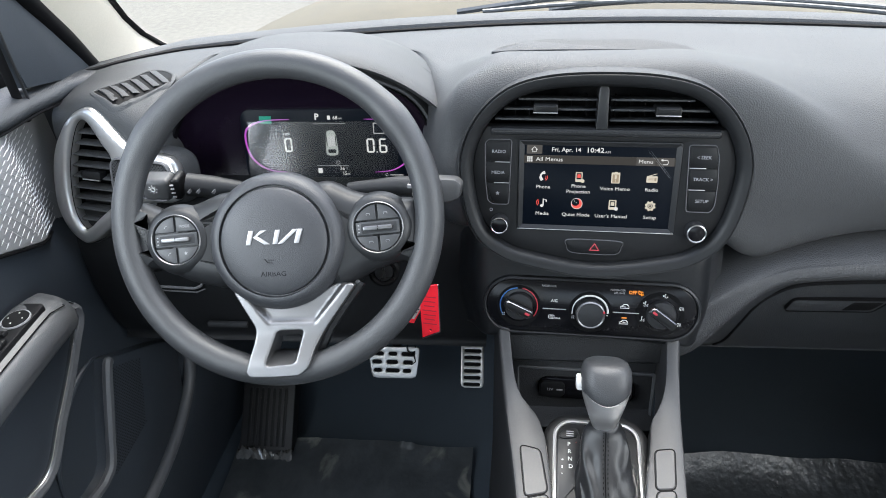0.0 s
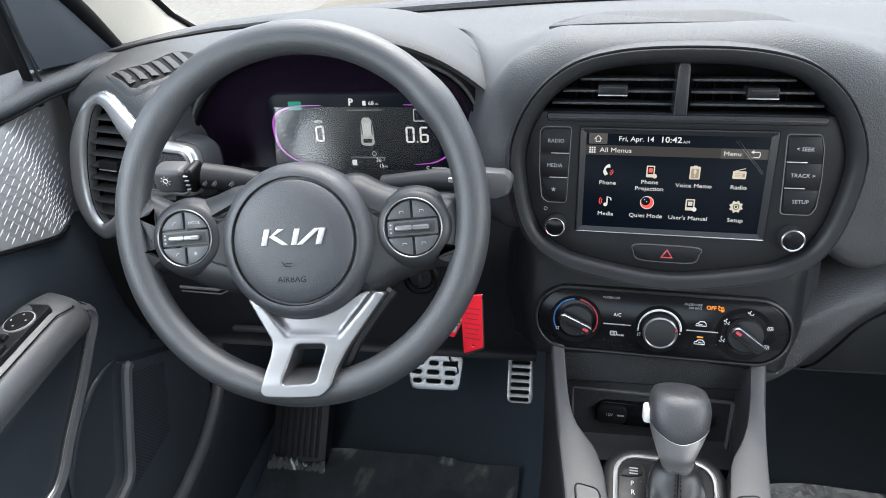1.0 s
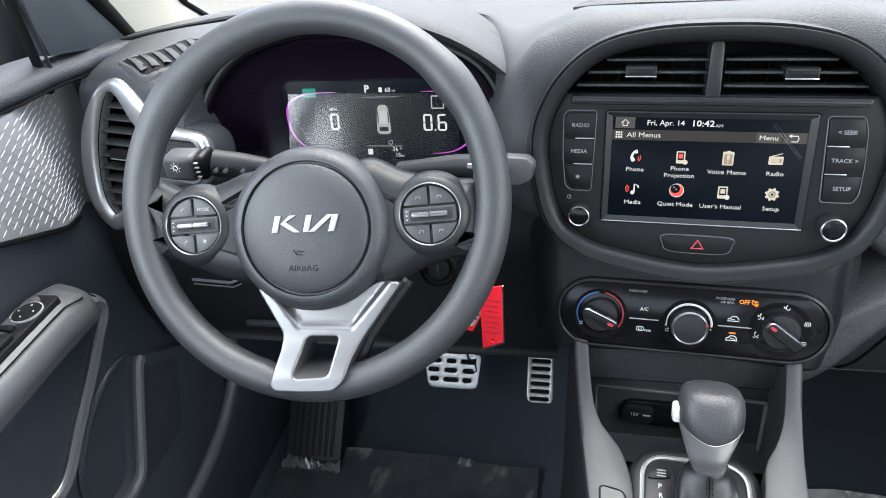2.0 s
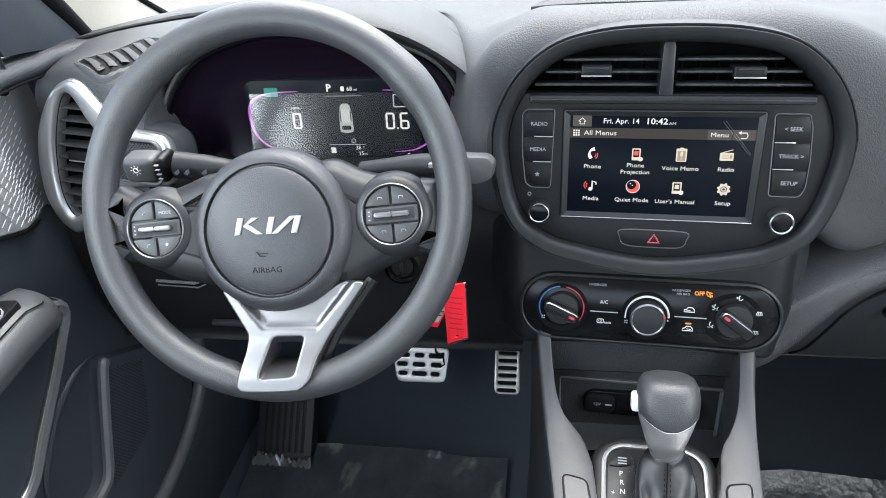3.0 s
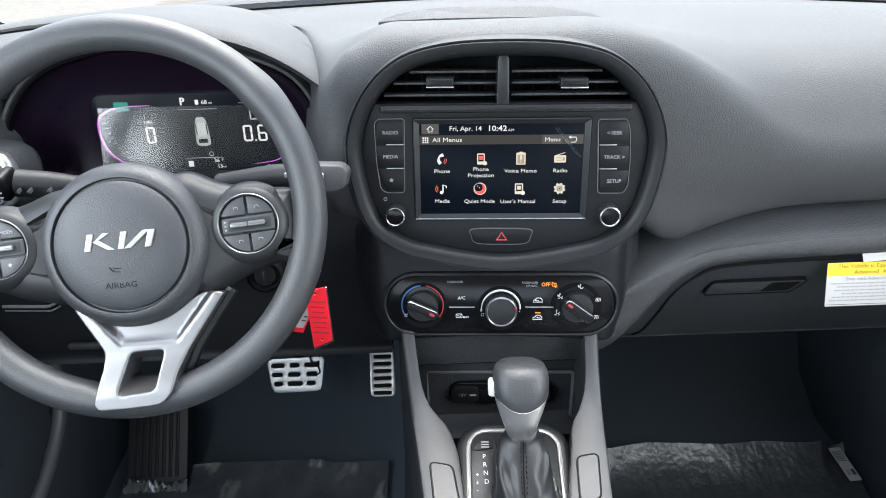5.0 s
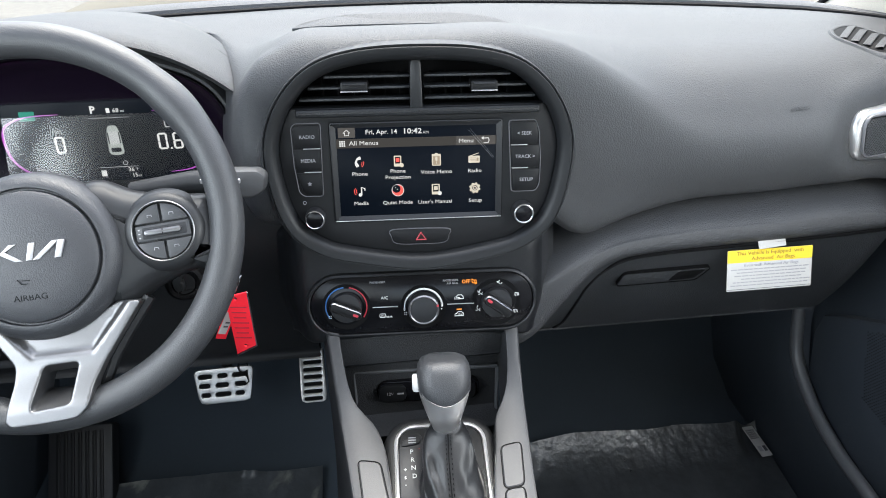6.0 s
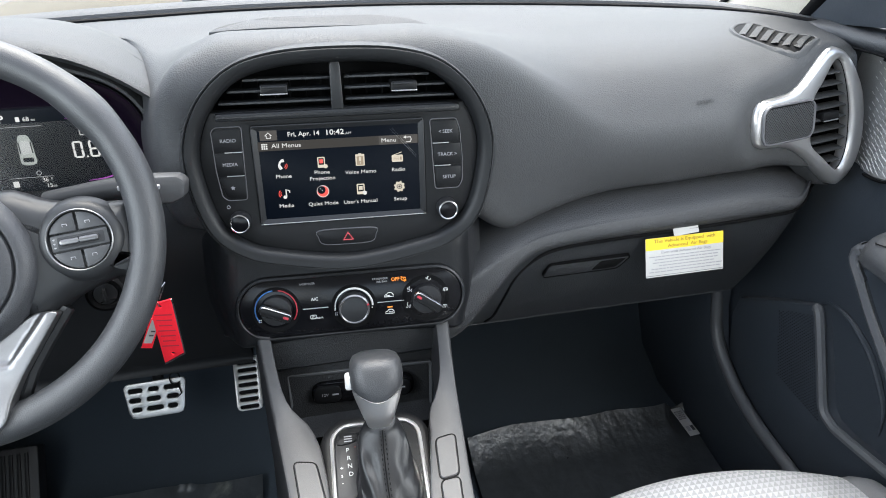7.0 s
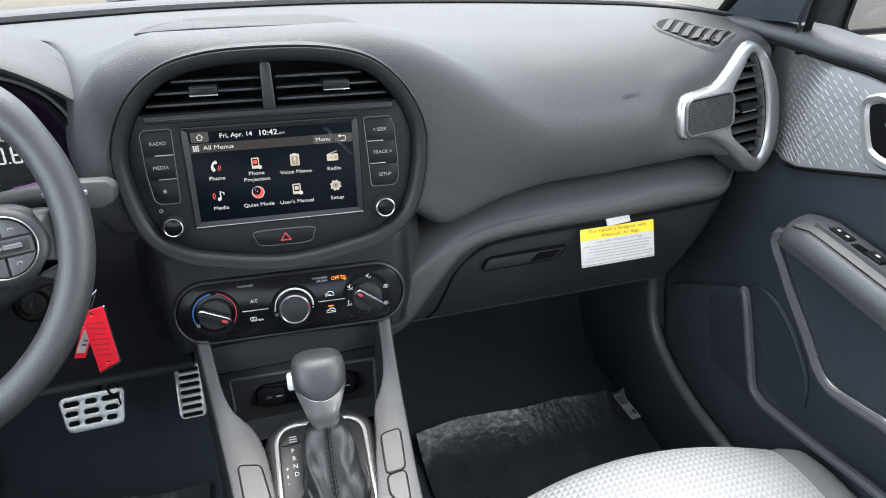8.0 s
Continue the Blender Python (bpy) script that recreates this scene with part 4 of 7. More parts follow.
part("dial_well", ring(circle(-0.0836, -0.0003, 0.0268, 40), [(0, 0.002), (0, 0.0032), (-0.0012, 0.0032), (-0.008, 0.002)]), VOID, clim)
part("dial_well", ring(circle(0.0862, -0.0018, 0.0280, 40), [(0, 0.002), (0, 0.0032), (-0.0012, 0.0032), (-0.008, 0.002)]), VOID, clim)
part("cold_scale", tube(arc_pts(-0.0836, -0.0003, 0.0230, 95, 215), 0.0008, 5), BLUEP, clim, "blue cold scale")
part("hot_scale", tube(arc_pts(-0.0836, -0.0003, 0.0230, 80, -35), 0.0008, 5), REDP, clim, "red hot scale")
def mode_mark(a, arrows):
    """A seated shape with air arrows, standing beside the right dial."""
    mx, my = 0.0878 + 0.0234 * math.cos(radians(a)), -0.0026 + 0.0234 * math.sin(radians(a))
    strokes = [[(-0.0012, 0.0020), (-0.0005, -0.0012), (0.0016, -0.0014), (0.0026, 0.0004)]]
    if "face" in arrows:
        strokes += [[(-0.0034, 0.0018), (-0.0018, 0.0012)], [(-0.0030, 0.0006), (-0.0016, 0.0000)]]
    if "feet" in arrows:
        strokes += [[(0.0012, -0.0030), (0.0028, -0.0022)], [(-0.0026, -0.0022), (-0.0006, -0.0026)]]
    if "glass" in arrows:
        strokes = [[(-0.0026, -0.0016), (-0.0016, 0.0018), (0.0024, 0.0018), (0.0028, -0.0016)], [(-0.0010, -0.0022), (-0.0004, 0.0008)], [(0.0008, -0.0022), (0.0014, 0.0008)]]
    for q in strokes:
        part("mode_mark", tube([(mx + x, my + y, 0.0031) for x, y in q], 0.00042, 5), WHITEP, clim)
    if "glass" not in arrows:
        part("mode_mark", prism(circle(mx - 0.0004, my + 0.0028, 0.0007, 8), 0.0026, 0.0034, 0.0001, seg=1), WHITEP, clim)


for a, arrows in ((196, "feet"), (147, "face feet"), (84, "face"), (22, "glass feet"), (-30, "glass")):
    mode_mark(a, arrows)
fan = part("dial", lathe([(0.0175, 0.002), (0.0172, 0.012), (0.0165, 0.014), (0.0145, 0.0148)], 0.003, -0.004, 40), BLACK, clim, "black fan dial with chrome ring")
part("chrome_ring", ring(circle(0.003, -0.004, 0.0172, 40), [(0, 0.0125), (0.0003, 0.0145), (-0.0012, 0.0158), (-0.0024, 0.015), (-0.0024, 0.0125)]), SPOKESIL, fan)
part("cap", lathe([(0.0148, 0.0142), (0.0146, 0.0150), (0.008, 0.0156), (0.001, 0.0158)], 0.003, -0.004, 32), SPOKE, fan)
part("dial_well", ring(circle(0.003, -0.004, 0.026, 40), [(0, 0.002), (0, 0.0035), (-0.0012, 0.0035), (-0.0075, 0.002)]), VOID, clim)
part("fan_scale", tube(arc_pts(0.003, -0.004, 0.0212, 186, -2, 30), [0.0006 + 0.0006 * min(1, k / 12) for k in range(31)], 6), WHITEP, clim, "white fan speed arc")
part("fan_dot", prism(circle(0.0237, -0.0075, 0.0008, 10), 0.0026, 0.0036, 0.0001, seg=1), WHITEP, clim)
part("fan_pointer", prism([Vector((0.003 + r * math.cos(a), -0.004 + r * math.sin(a))) for r, a in ((0.0150, 0.25), (0.0176, 0.23), (0.0176, 0.37), (0.0150, 0.35))], 0.0140, 0.0162, 0.0001, seg=1), REDP, fan)
lettering("mark", "0", 0.0046, -0.0186, -0.0062, 0.0034, clim, WHITEP)
for dx, dy in ((-0.0010, 0.0010), (0.0010, 0.0012), (-0.0012, -0.0010), (0.0008, -0.0012)):
    part("fan_mark", prism(circle(-0.0172 + dx, -0.0114 + dy, 0.0008, 6), 0.0026, 0.0036, 0.0001, seg=1), GREYP, clim)
    part("heater_mark", prism(circle(-0.1022 + dx, -0.0120 + dy, 0.0007, 6), 0.0020, 0.0034, 0.0001, seg=1), WHITEP, clim)
for x, w in ((-0.040, 0.0285), (0.0455, 0.031)):
    part("chrome_line", box(x, -0.0025, 0.0028, w, 0.0012, 0.001, 0.0003), SILVER, clim)
lettering("mark", "A/C", 0.0054, -0.0404, 0.0082, 0.0027, clim, WHITEP, wide=0.92)
lettering("mark", "PASSENGER", 0.0034, -0.0475, 0.0270, 0.0027, clim, GREYP)
lettering("mark", "PASSENGER", 0.0034, 0.0345, 0.0258, 0.0027, clim, GREYP)
lettering("mark", "AIR BAG", 0.0034, 0.0365, 0.0222, 0.0027, clim, GREYP)
lettering("mark", "OFF", 0.0062, 0.0520, 0.0236, 0.0027, clim, L_AMBER, bold=0.0001, wide=0.9)
lettering("mark", "REAR", 0.0030, -0.0358, -0.0146, 0.0027, clim, WHITEP)
part("amber_mark", prism(circle(0.0592, 0.0258, 0.0010, 10), 0.0026, 0.0029, 0.0001, seg=1), L_AMBER, clim)
for pts in (((0.0584, 0.0244), (0.0596, 0.0220), (0.0618, 0.0216), (0.0626, 0.0200)), ((0.0606, 0.0256), (0.0630, 0.0210)), ((0.0618, 0.0254), (0.0640, 0.0246)), ((0.0638, 0.0232), (0.0640, 0.0206))):
    part("amber_mark", tube([(x, y, 0.0027) for x, y in pts], 0.00055, 5), L_AMBER, clim)
part("rear_mark", ring(rrect(-0.0432, -0.0128, 0.0072, 0.0050, 0.0016), [(0, 0.0026), (0, 0.003), (-0.0006, 0.003), (-0.0006, 0.0026)]), WHITEP, clim)
for x in (-0.0446, -0.0432, -0.0418):
    part("rear_mark", tube([(x - 0.0004, -0.0150, 0.003), (x + 0.0003, -0.0136, 0.003), (x - 0.0003, -0.0124, 0.003), (x + 0.0002, -0.0112, 0.003)], 0.00025, 4), WHITEP, clim)
for y, out in ((0.0052, 1), (-0.0152, -1)):
    part("air_arrow", tube([(0.0462 - 0.0012 * out, y - 0.0002, 0.003), (0.0415 - 0.0012 * out, y + 0.0002, 0.003), (0.0425 - 0.0012 * out, y + 0.0012, 0.003)], 0.0004, 4), WHITEP, clim)
    part("car_mark", tube([(0.0385, y - 0.0018, 0.0028), (0.039, y + 0.0004, 0.0028), (0.041, y + 0.001, 0.0028), (0.0425, y + 0.003, 0.0028), (0.0465, y + 0.003, 0.0028), (0.0485, y + 0.0008, 0.0028), (0.049, y - 0.0018, 0.0028)], 0.00055, 5, closed=True), WHITEP, clim)
part("amber_lamp", prism(rrect(0.0440, -0.0092, 0.0062, 0.0014, 0.0004), 0.0026, 0.003, 0.0001, seg=1), L_AMBER, clim)

# ---- steering wheel ----
WH = face_frame((-0.3388, 0.6162, 1.0627), 3.4, 34)
wheel = thing("steering_wheel", WH, "black grained steering wheel with silver lower spoke", "steering wheel")
RIM_R, RIM_T = 0.1614, 0.0150
rows = []
for i in range(160):
    a = 2 * math.pi * i / 160
    d = math.degrees(a) % 360
    grip = max(0, 1 - abs(((d - 38 + 180) % 360) - 180) / 12) + max(0, 1 - abs(((d - 146 + 180) % 360) - 180) / 12)
    t = RIM_T * (1 + 0.10 * smooth(0, 1, grip))
    row = []
    for j in range(20):
        b = 2 * math.pi * j / 20
        r = RIM_R + t * math.cos(b) * (1.0 if math.cos(b) > 0 else 1.04 - 0.24 * smooth(13, 9, abs(d - 268)))
        row.append((r * math.cos(a), r * math.sin(a) + 0.0015, t * 0.98 * math.sin(b)))
    rows.append(row)
part("rim", grid(rows, True, True), LEATHER, wheel, angle=80)
HX, HY = 0.0028, -0.0220
part("hub", lathe([(0.060, -0.045), (0.071, -0.03), (0.0725, -0.004), (0.071, 0.008), (0.066, 0.0165), (0.0600, 0.0198), (0.0578, 0.0196), (0.0570, 0.0160), (0.0556, 0.0160), (0.0546, 0.0203), (0.051, 0.0225), (0.035, 0.0252), (0.012, 0.0265), (0.001, 0.0267)], HX, HY, 72), HUB, wheel, "round grained airbag cover")
for sgn, pts in ((-1, [(-0.1529, 0.0209), (-0.1210, 0.0124), (-0.0872, 0.0194), (-0.0581, 0.0301), (-0.0329, 0.0232), (-0.0291, -0.0562), (-0.0555, -0.0706), (-0.0720, -0.0690), (-0.0964, -0.0633), (-0.1270, -0.0506), (-0.1450, -0.0519), (-0.1546, -0.0176)]), (1, [(0.1484, 0.0167), (0.1187, 0.0217), (0.0829, 0.0284), (0.0521, 0.0402), (0.0273, 0.0214), (0.0297, -0.0584), (0.0616, -0.0732), (0.0773, -0.0699), (0.0990, -0.0570), (0.1320, -0.0464), (0.1481, -0.0509), (0.1564, -0.0182)])):
    o = catmull(pts if sgn < 0 else pts[::-1], 5)
    o = o if sum(a.x * b.y - b.x * a.y for a, b in zip(o, o[1:] + o[:1])) > 0 else o[::-1]
    bm = bmesh.new()
    base = []
    for dd, z in ((0, -0.024), (0, -0.010), (-0.003, -0.002), (-0.008, 0.0035), (-0.014, 0.0065), (-0.022, 0.0085)):
        base.append([(p.x, p.y, z) for p in offset(o, dd)])
    grid(base, closed_u=True, bm=bm)
    bm.verts.ensure_lookup_table()
    cap(bm, list(bm.verts)[-len(o):])
    sp = part("spoke", bm, SPOKE, wheel)
outer = round_poly([(0.0839, -0.0679), (0.0631, -0.0667), (0.0359, -0.0811), (0.0039, -0.0856), (-0.0245, -0.0797), (-0.0456, -0.0736), (-0.0219, -0.1134), (-0.0233, -0.1277), (-0.0316, -0.1577), (-0.0264, -0.1629), (-0.0016, -0.1627), (0.0251, -0.1612), (0.0349, -0.1520), (0.0399, -0.1342), (0.0486, -0.1179)], 0.005)
hole = round_poly([(-0.0000, -0.1156), (0.0283, -0.1146), (0.0204, -0.1482), (-0.0114, -0.1511)], 0.005)
bm = plate(outer, [hole], -0.004, 0.0105, 0.0016)
for axis, cuts in (((0, 1, 0), steps(-0.160, -0.060, 50)), ((1, 0, 0), steps(-0.044, 0.080, 62))):
    for c in cuts:
        bmesh.ops.bisect_plane(bm, geom=list(bm.verts) + list(bm.edges) + list(bm.faces), plane_co=Vector(axis) * c, plane_no=axis)
for v in bm.verts:
    x, y = v.co.x, v.co.y
    if v.co.z > 0.0:
        left = x - lerp(-0.0376, -0.0085, (-0.0736 - y) / 0.036)
        right = lerp(0.0745, 0.0370, (-0.0679 - y) / 0.046) - x
        dish = smooth(0, 0.007, min(left, right, (y + 0.1100) * 0.9))
        v.co.z += 0.0090 * smooth(-0.113, -0.153, y) - 0.0075 * dish * (0.6 + 0.4 * smooth(-0.109, -0.082, y))
low_spoke = part("lower_spoke", bm, SPOKESIL, wheel, "satin silver forked lower spoke", angle=40)
hole_in = round_poly([(-0.0017, -0.1224), (0.0228, -0.1216), (0.0183, -0.1397), (-0.0070, -0.1399)], 0.003)
bm = bmesh.new()
grid([[(p.x, p.y, 0.0085 + 0.009 * smooth(-0.117, -0.149, p.y)) for p in hole], [(p.x, p.y, -0.004) for p in hole_in], [(p.x, p.y, -0.022) for p in hole_in]], closed_u=True, bm=bm)
part("spoke_recess", bm, SPOKESIL, low_spoke)
side = [(0.0859, -0.0662, -0.010), (0.0665, -0.0925, -0.010), (0.0514, -0.1147, -0.010), (0.0431, -0.1331, -0.010), (0.0368, -0.1495, -0.010)]
part("spoke_flank", tube(side, 0.006, 8), SPOKE, low_spoke)


def key_pod(x, y, r, turn, marks):
    m = Matrix.Translation((x, y, 0)) @ Matrix.Rotation(radians(turn), 4, "Z")
    pod_key = part("key_pod", world_of(lathe([(r + 0.012, -0.005), (r + 0.0085, 0.006), (r + 0.004, 0.0105), (r + 0.0005, 0.0115), (r - 0.001, 0.0095), (r - 0.0015, 0.0080)], 0, 0, 48), m), SPOKE, wheel)
    part("chrome_ring", world_of(ring(circle(0, 0, r, 48), [(0.0004, 0.0095), (0.0004, 0.0122), (-0.0003, 0.0127), (-0.0010, 0.0120), (-0.0010, 0.0095)]), m), SPOKESIL, pod_key)
    rr = r - 0.0022
    for sx, sy in ((-1, 1), (1, 1), (-1, -1), (1, -1)):
        pts = [Vector((sx * 0.0011, sy * 0.0084))]
        a0, a1 = math.asin(0.0084 / rr), math.pi / 2 - 0.05
        pts += [Vector((sx * rr * math.cos(a), sy * rr * math.sin(a))) for a in steps(a0, a1, 8)]
        if sx * sy < 0:
            pts = pts[::-1]
        part("key", world_of(prism(pts, 0.006, 0.0108, 0.0008), m), PODKEY, pod_key)
    w = rr * 0.97
    part("key_bed", world_of(prism(circle(0, 0, rr + 0.0008, 36), 0.0035, 0.0062, 0.0002), m), VOID, pod_key)
    part("rocker_key", world_of(prism(rrect(0, 0, 2 * w - 0.001, 0.0140, 0.0012), 0.006, 0.0102, 0.0012), m), PODKEY, pod_key)
    part("rocker_tray", world_of(prism(rrect(0.001, 0, 0.037, 0.0098, 0.0015), 0.0100, 0.0104, 0.0002), m), STALK, pod_key, "sunken darker tray under the rocker")
    part("toggle", world_of(prism(rrect(0, 0, 0.031, 0.0050, 0.0022), 0.0100, 0.0140, 0.0018), m), SPOKESIL, pod_key, "bright rocker bar")
    part("toggle_gap", world_of(box(0, 0, 0.012, 0.0008, 0.0045, 0.004, 0), m), VOID, pod_key)
    for mx, my, kind_name in marks:
        if kind_name == "text":
            lettering("mark", "MODE", 0.0040, 0, 0, 0.0110, pod_key, GREYP).data.transform(m @ Matrix.Translation((mx, my, 0)))
        elif kind_name == "star":
            star = [Vector((mx + (0.0022 if j % 2 == 0 else 0.001) * math.sin(-j * math.pi / 5), my + (0.0022 if j % 2 == 0 else 0.001) * math.cos(j * math.pi / 5))) for j in range(10)]
            part("mark", world_of(prism(star, 0.0106, 0.0110, 0.00005, seg=1), m), GREYP, pod_key)
        elif kind_name == "phone":
            part("mark", world_of(tube([(mx - 0.0018, my - 0.0012, 0.0109), (mx - 0.001, my + 0.0008, 0.0109), (mx + 0.0014, my + 0.0014, 0.0109)], [0.0006, 0.0004, 0.0006], 5), m), GREYP, pod_key)
        else:
            part("mark", world_of(tube([(mx - 0.0018, my - 0.0010, 0.0109), (mx - 0.0018, my + 0.0012, 0.0109), (mx + 0.0016, my + 0.0010, 0.0109), (mx + 0.0018, my - 0.0006, 0.0109)], 0.0003, 4), m), GREYP, pod_key)
    for my in (-0.0035, 0, 0.0035):
        part("mark", world_of(prism(rrect(-w + 0.0035, my, 0.0016, 0.0012, 0.0004), 0.0100, 0.0106, 0.00005, seg=1), m), GREYP, pod_key)


key_pod(-0.1034, -0.0188, 0.0262, 4, ((-0.009, 0.014, "phone"), (0.010, 0.0135, "text"), (-0.008, -0.0145, "phone"), (0.009, -0.0145, "star")))
key_pod(0.1084, -0.0106, 0.0262, 4, ((-0.009, 0.014, "bar"), (0.009, 0.014, "bar"), (-0.008, -0.0145, "bar"), (0.009, -0.0145, "bar")))
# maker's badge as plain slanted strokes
badge = Matrix.Translation((0.0056, -0.0178, 0.0270)) @ Matrix.Rotation(radians(1.5), 4, "Z") @ Matrix.Diagonal((1, 0.95, 1, 1))
for q in ([(-0.0300, -0.0075), (-0.0250, -0.0075), (-0.0215, 0.0075), (-0.0265, 0.0075)], [(-0.0225, 0.0005), (-0.0110, -0.0075), (-0.0050, -0.0075), (-0.0175, 0.0018)], [(-0.0222, -0.0002), (-0.0172, 0.0016), (-0.0080, 0.0075), (-0.0142, 0.0075)], [(-0.0025, -0.0075), (0.0025, -0.0075), (0.0060, 0.0075), (0.0010, 0.0075)], [(0.0025, -0.0075), (0.0080, -0.0075), (0.0245, 0.0075), (0.0190, 0.0075)], [(0.0195, -0.0075), (0.0245, -0.0075), (0.0290, 0.0075), (0.0235, 0.0075)]):
    q = [Vector(p) for p in q]
    q = q if sum(a.x * b.y - b.x * a.y for a, b in zip(q, q[1:] + q[:1])) > 0 else q[::-1]
    part("badge_stroke", world_of(prism(q, -0.004, 0.0004, 0.0004), badge), BADGE, wheel, "bright badge stroke")
t1 = lettering("airbag_text", "AIRBAG", 0.0072, 0, 0, 0, wheel, EMBOSS, wide=1.05)
t1.data.transform(Matrix.Translation((0.0030, -0.0555, 0.0252)) @ Matrix.Rotation(radians(1), 4, "Z"))
part("airbag_mark", tube([(-0.0053, -0.0399, 0.0268), (-0.0022, -0.0439, 0.0268), (0.0028, -0.0440, 0.0268)], 0.0004, 4), EMBOSS, wheel)
part("airbag_mark", tube([(-0.0018, -0.0410, 0.0268), (0.0041, -0.0412, 0.0268)], 0.0004, 4), EMBOSS, wheel)

# steering column, stalks, ignition
col = thing("steering_column", WH, "black plastic steering column shroud", "steering column")
part("shroud", world_of(lathe([(0.058, -0.16), (0.056, -0.08), (0.05, -0.045), (0.02, -0.044)], 0.002, -0.03, 36), Matrix.Diagonal((1.15, 1.0, 1.0, 1.0))), BLACK, col)


def bar_between(name, pts, r, m, parent, label="", n=14):
    return part(name, tube(pts, r, n), m, parent, label)


st = thing("light_stalk", pose(0.010, 0, 0.008), "black light switch stalk with white symbols", "stalk", "column stalks")
bar_between("lever", [(-0.365, 0.712, 1.024), (-0.395, 0.706, 1.033), (-0.425, 0.700, 1.041), (-0.450, 0.696, 1.047), (-0.478, 0.692, 1.0525)], [0.006, 0.008, 0.0112, 0.0132, 0.0138], STALK, st)
part("collar", box(-0.487, 0.691, 1.0525, 0.0105, 0.026, 0.027, 0.004, seg=3), BUTTON, st)
part("switch_end", box(-0.5105, 0.690, 1.0520, 0.0350, 0.027, 0.027, 0.006, seg=3), SWITCH, st, "grey turning switch end")
FS = face_frame((-0.5075, 0.6750, 1.0545), 0, 0)
part("light_mark", world_of(ring(circle(-0.004, 0.001, 0.0028, 14), [(0, 0.0), (0, 0.0008), (-0.0007, 0.0008), (-0.0007, 0)]), FS), WHITEP, st)
for a in range(8):
    c, s_ = math.cos(a * math.pi / 4), math.sin(a * math.pi / 4)
    part("light_ray", world_of(tube([(-0.004 + 0.0038 * c, 0.001 + 0.0038 * s_, 0.0004), (-0.004 + 0.0055 * c, 0.001 + 0.0055 * s_, 0.0002)], 0.0003, 4), FS), WHITEP, st)
for y in (0.007, 0.002, -0.003, -0.008):
    part("mode_mark", world_of(prism(rrect(0.0195, y - 0.0005, 0.0045, 0.0012, 0.0004), -0.001, 0.0010, 0.0001, seg=1), FS), GREYP, st)
for x in (0.037, 0.0475, 0.066):
    part("turn_mark", world_of(prism([Vector((x, -0.001)), Vector((x + 0.003, -0.003)), Vector((x + 0.003, 0.001))], -0.003, 0.003, 0.0001, seg=1), FS), EDGE, st)
st = thing("wiper_stalk", I4, "black wiper stalk beside the wheel", "stalk", "column stalks")
bar_between("lever", [(-0.28, 0.705, 1.045), (-0.22, 0.695, 1.058), (-0.18, 0.690, 1.060)], [0.010, 0.011, 0.0125], STALK, st)
part("switch_end", world_of(prism(round_poly([(-0.020, -0.013), (0.004, -0.0145), (0.016, -0.009), (0.019, 0.006), (0.012, 0.0125), (-0.020, 0.014)], 0.004), -0.012, 0.012, 0.005), face_frame((-0.1665, 0.689, 1.0580), 0, 20)), SWITCH, st, "dark grey turning switch end")
for x, z in ((-0.205, 1.068), (-0.2, 1.058), (-0.174, 1.066)):
    part("wiper_mark", world_of(prism(rrect(0, 0, 0.006, 0.004, 0.001), -0.002, 0.0008, 0.0001, seg=1), face_frame((x, 0.6765, z), 0, 0)), GREYP, st)
ig = thing("ignition_lock", face_frame((-0.243, 0.665, 0.958), 10, 20), "round metal ignition lock with a key", "ignition lock")
part("bezel", lathe([(0.019, -0.06), (0.0185, 0.0), (0.0155, 0.003), (0.012, 0.002), (0.0115, -0.002)], 0, 0, 28), VOID, ig)
part("barrel", lathe([(0.0115, -0.004), (0.011, 0.001), (0.004, 0.0015)], 0, 0, 20), BUTTON, ig)
part("key_blade", box(0.0, 0.002, 0.012, 0.0025, 0.010, 0.016, 0.0006), BUTTON, ig, "steel key blade")
part("key_ring", tube([(0.004 + 0.009 * math.cos(a), -0.004, 0.020 + 0.009 * math.sin(a)) for a in steps(0, 6.0, 20)], 0.0006, 6, True), VOID, ig)
TAGF = face_frame((-0.187, 0.622, 0.978), -8, -4)
tag = thing("key_tag", TAGF, "red plastic dealer key tag with worn print", "key tag", "key tags")
part("plate", plate([Vector(p) for p in ((-0.0115, -0.0905), (0.0105, -0.076), (0.0135, -0.002), (-0.0085, -0.009))], [circle(-0.0005, -0.0765, 0.002, 10), circle(0.001, -0.011, 0.002, 10)], -0.001, 0.0008, 0.0003), RED, tag)
for i in range(7):
    part("print_line", box(0.0018 - 0.00036 * i, -0.022 - i * 0.0072, 0.0009, 0.0165 - (i % 3) * 0.002, 0.0013, 0.0003, 0), REDP, tag)
part("clear_edge", tube([(-0.0115, -0.0925, 0), (0.0105, -0.078, 0), (0.0137, -0.002, 0)], 0.0009, 5), CHROME, tag)
part("tie", tube([(0.001, -0.011, 0.001), (0.000, 0.004, 0.002), (0.008, 0.010, -0.01), (0.001, -0.006, -0.004)], 0.0006, 5), CHROME, tag)
tag2 = thing("key_tag", face_frame((-0.1985, 0.634, 0.942), 0, -4), "small red and white key tag behind", "key tag", "key tags")
part("plate", prism([Vector(p) for p in ((-0.019, -0.036), (-0.009, -0.038), (0.008, 0.0), (-0.002, 0.003))], -0.001, 0.001, 0.0004), RED, tag2)
part("paper", prism([Vector(p) for p in ((-0.0155, -0.029), (-0.0078, -0.0305), (0.0068, -0.001), (-0.0008, 0.0012))], 0.001, 0.0014, 0.0001, seg=1), PAPER, tag2)
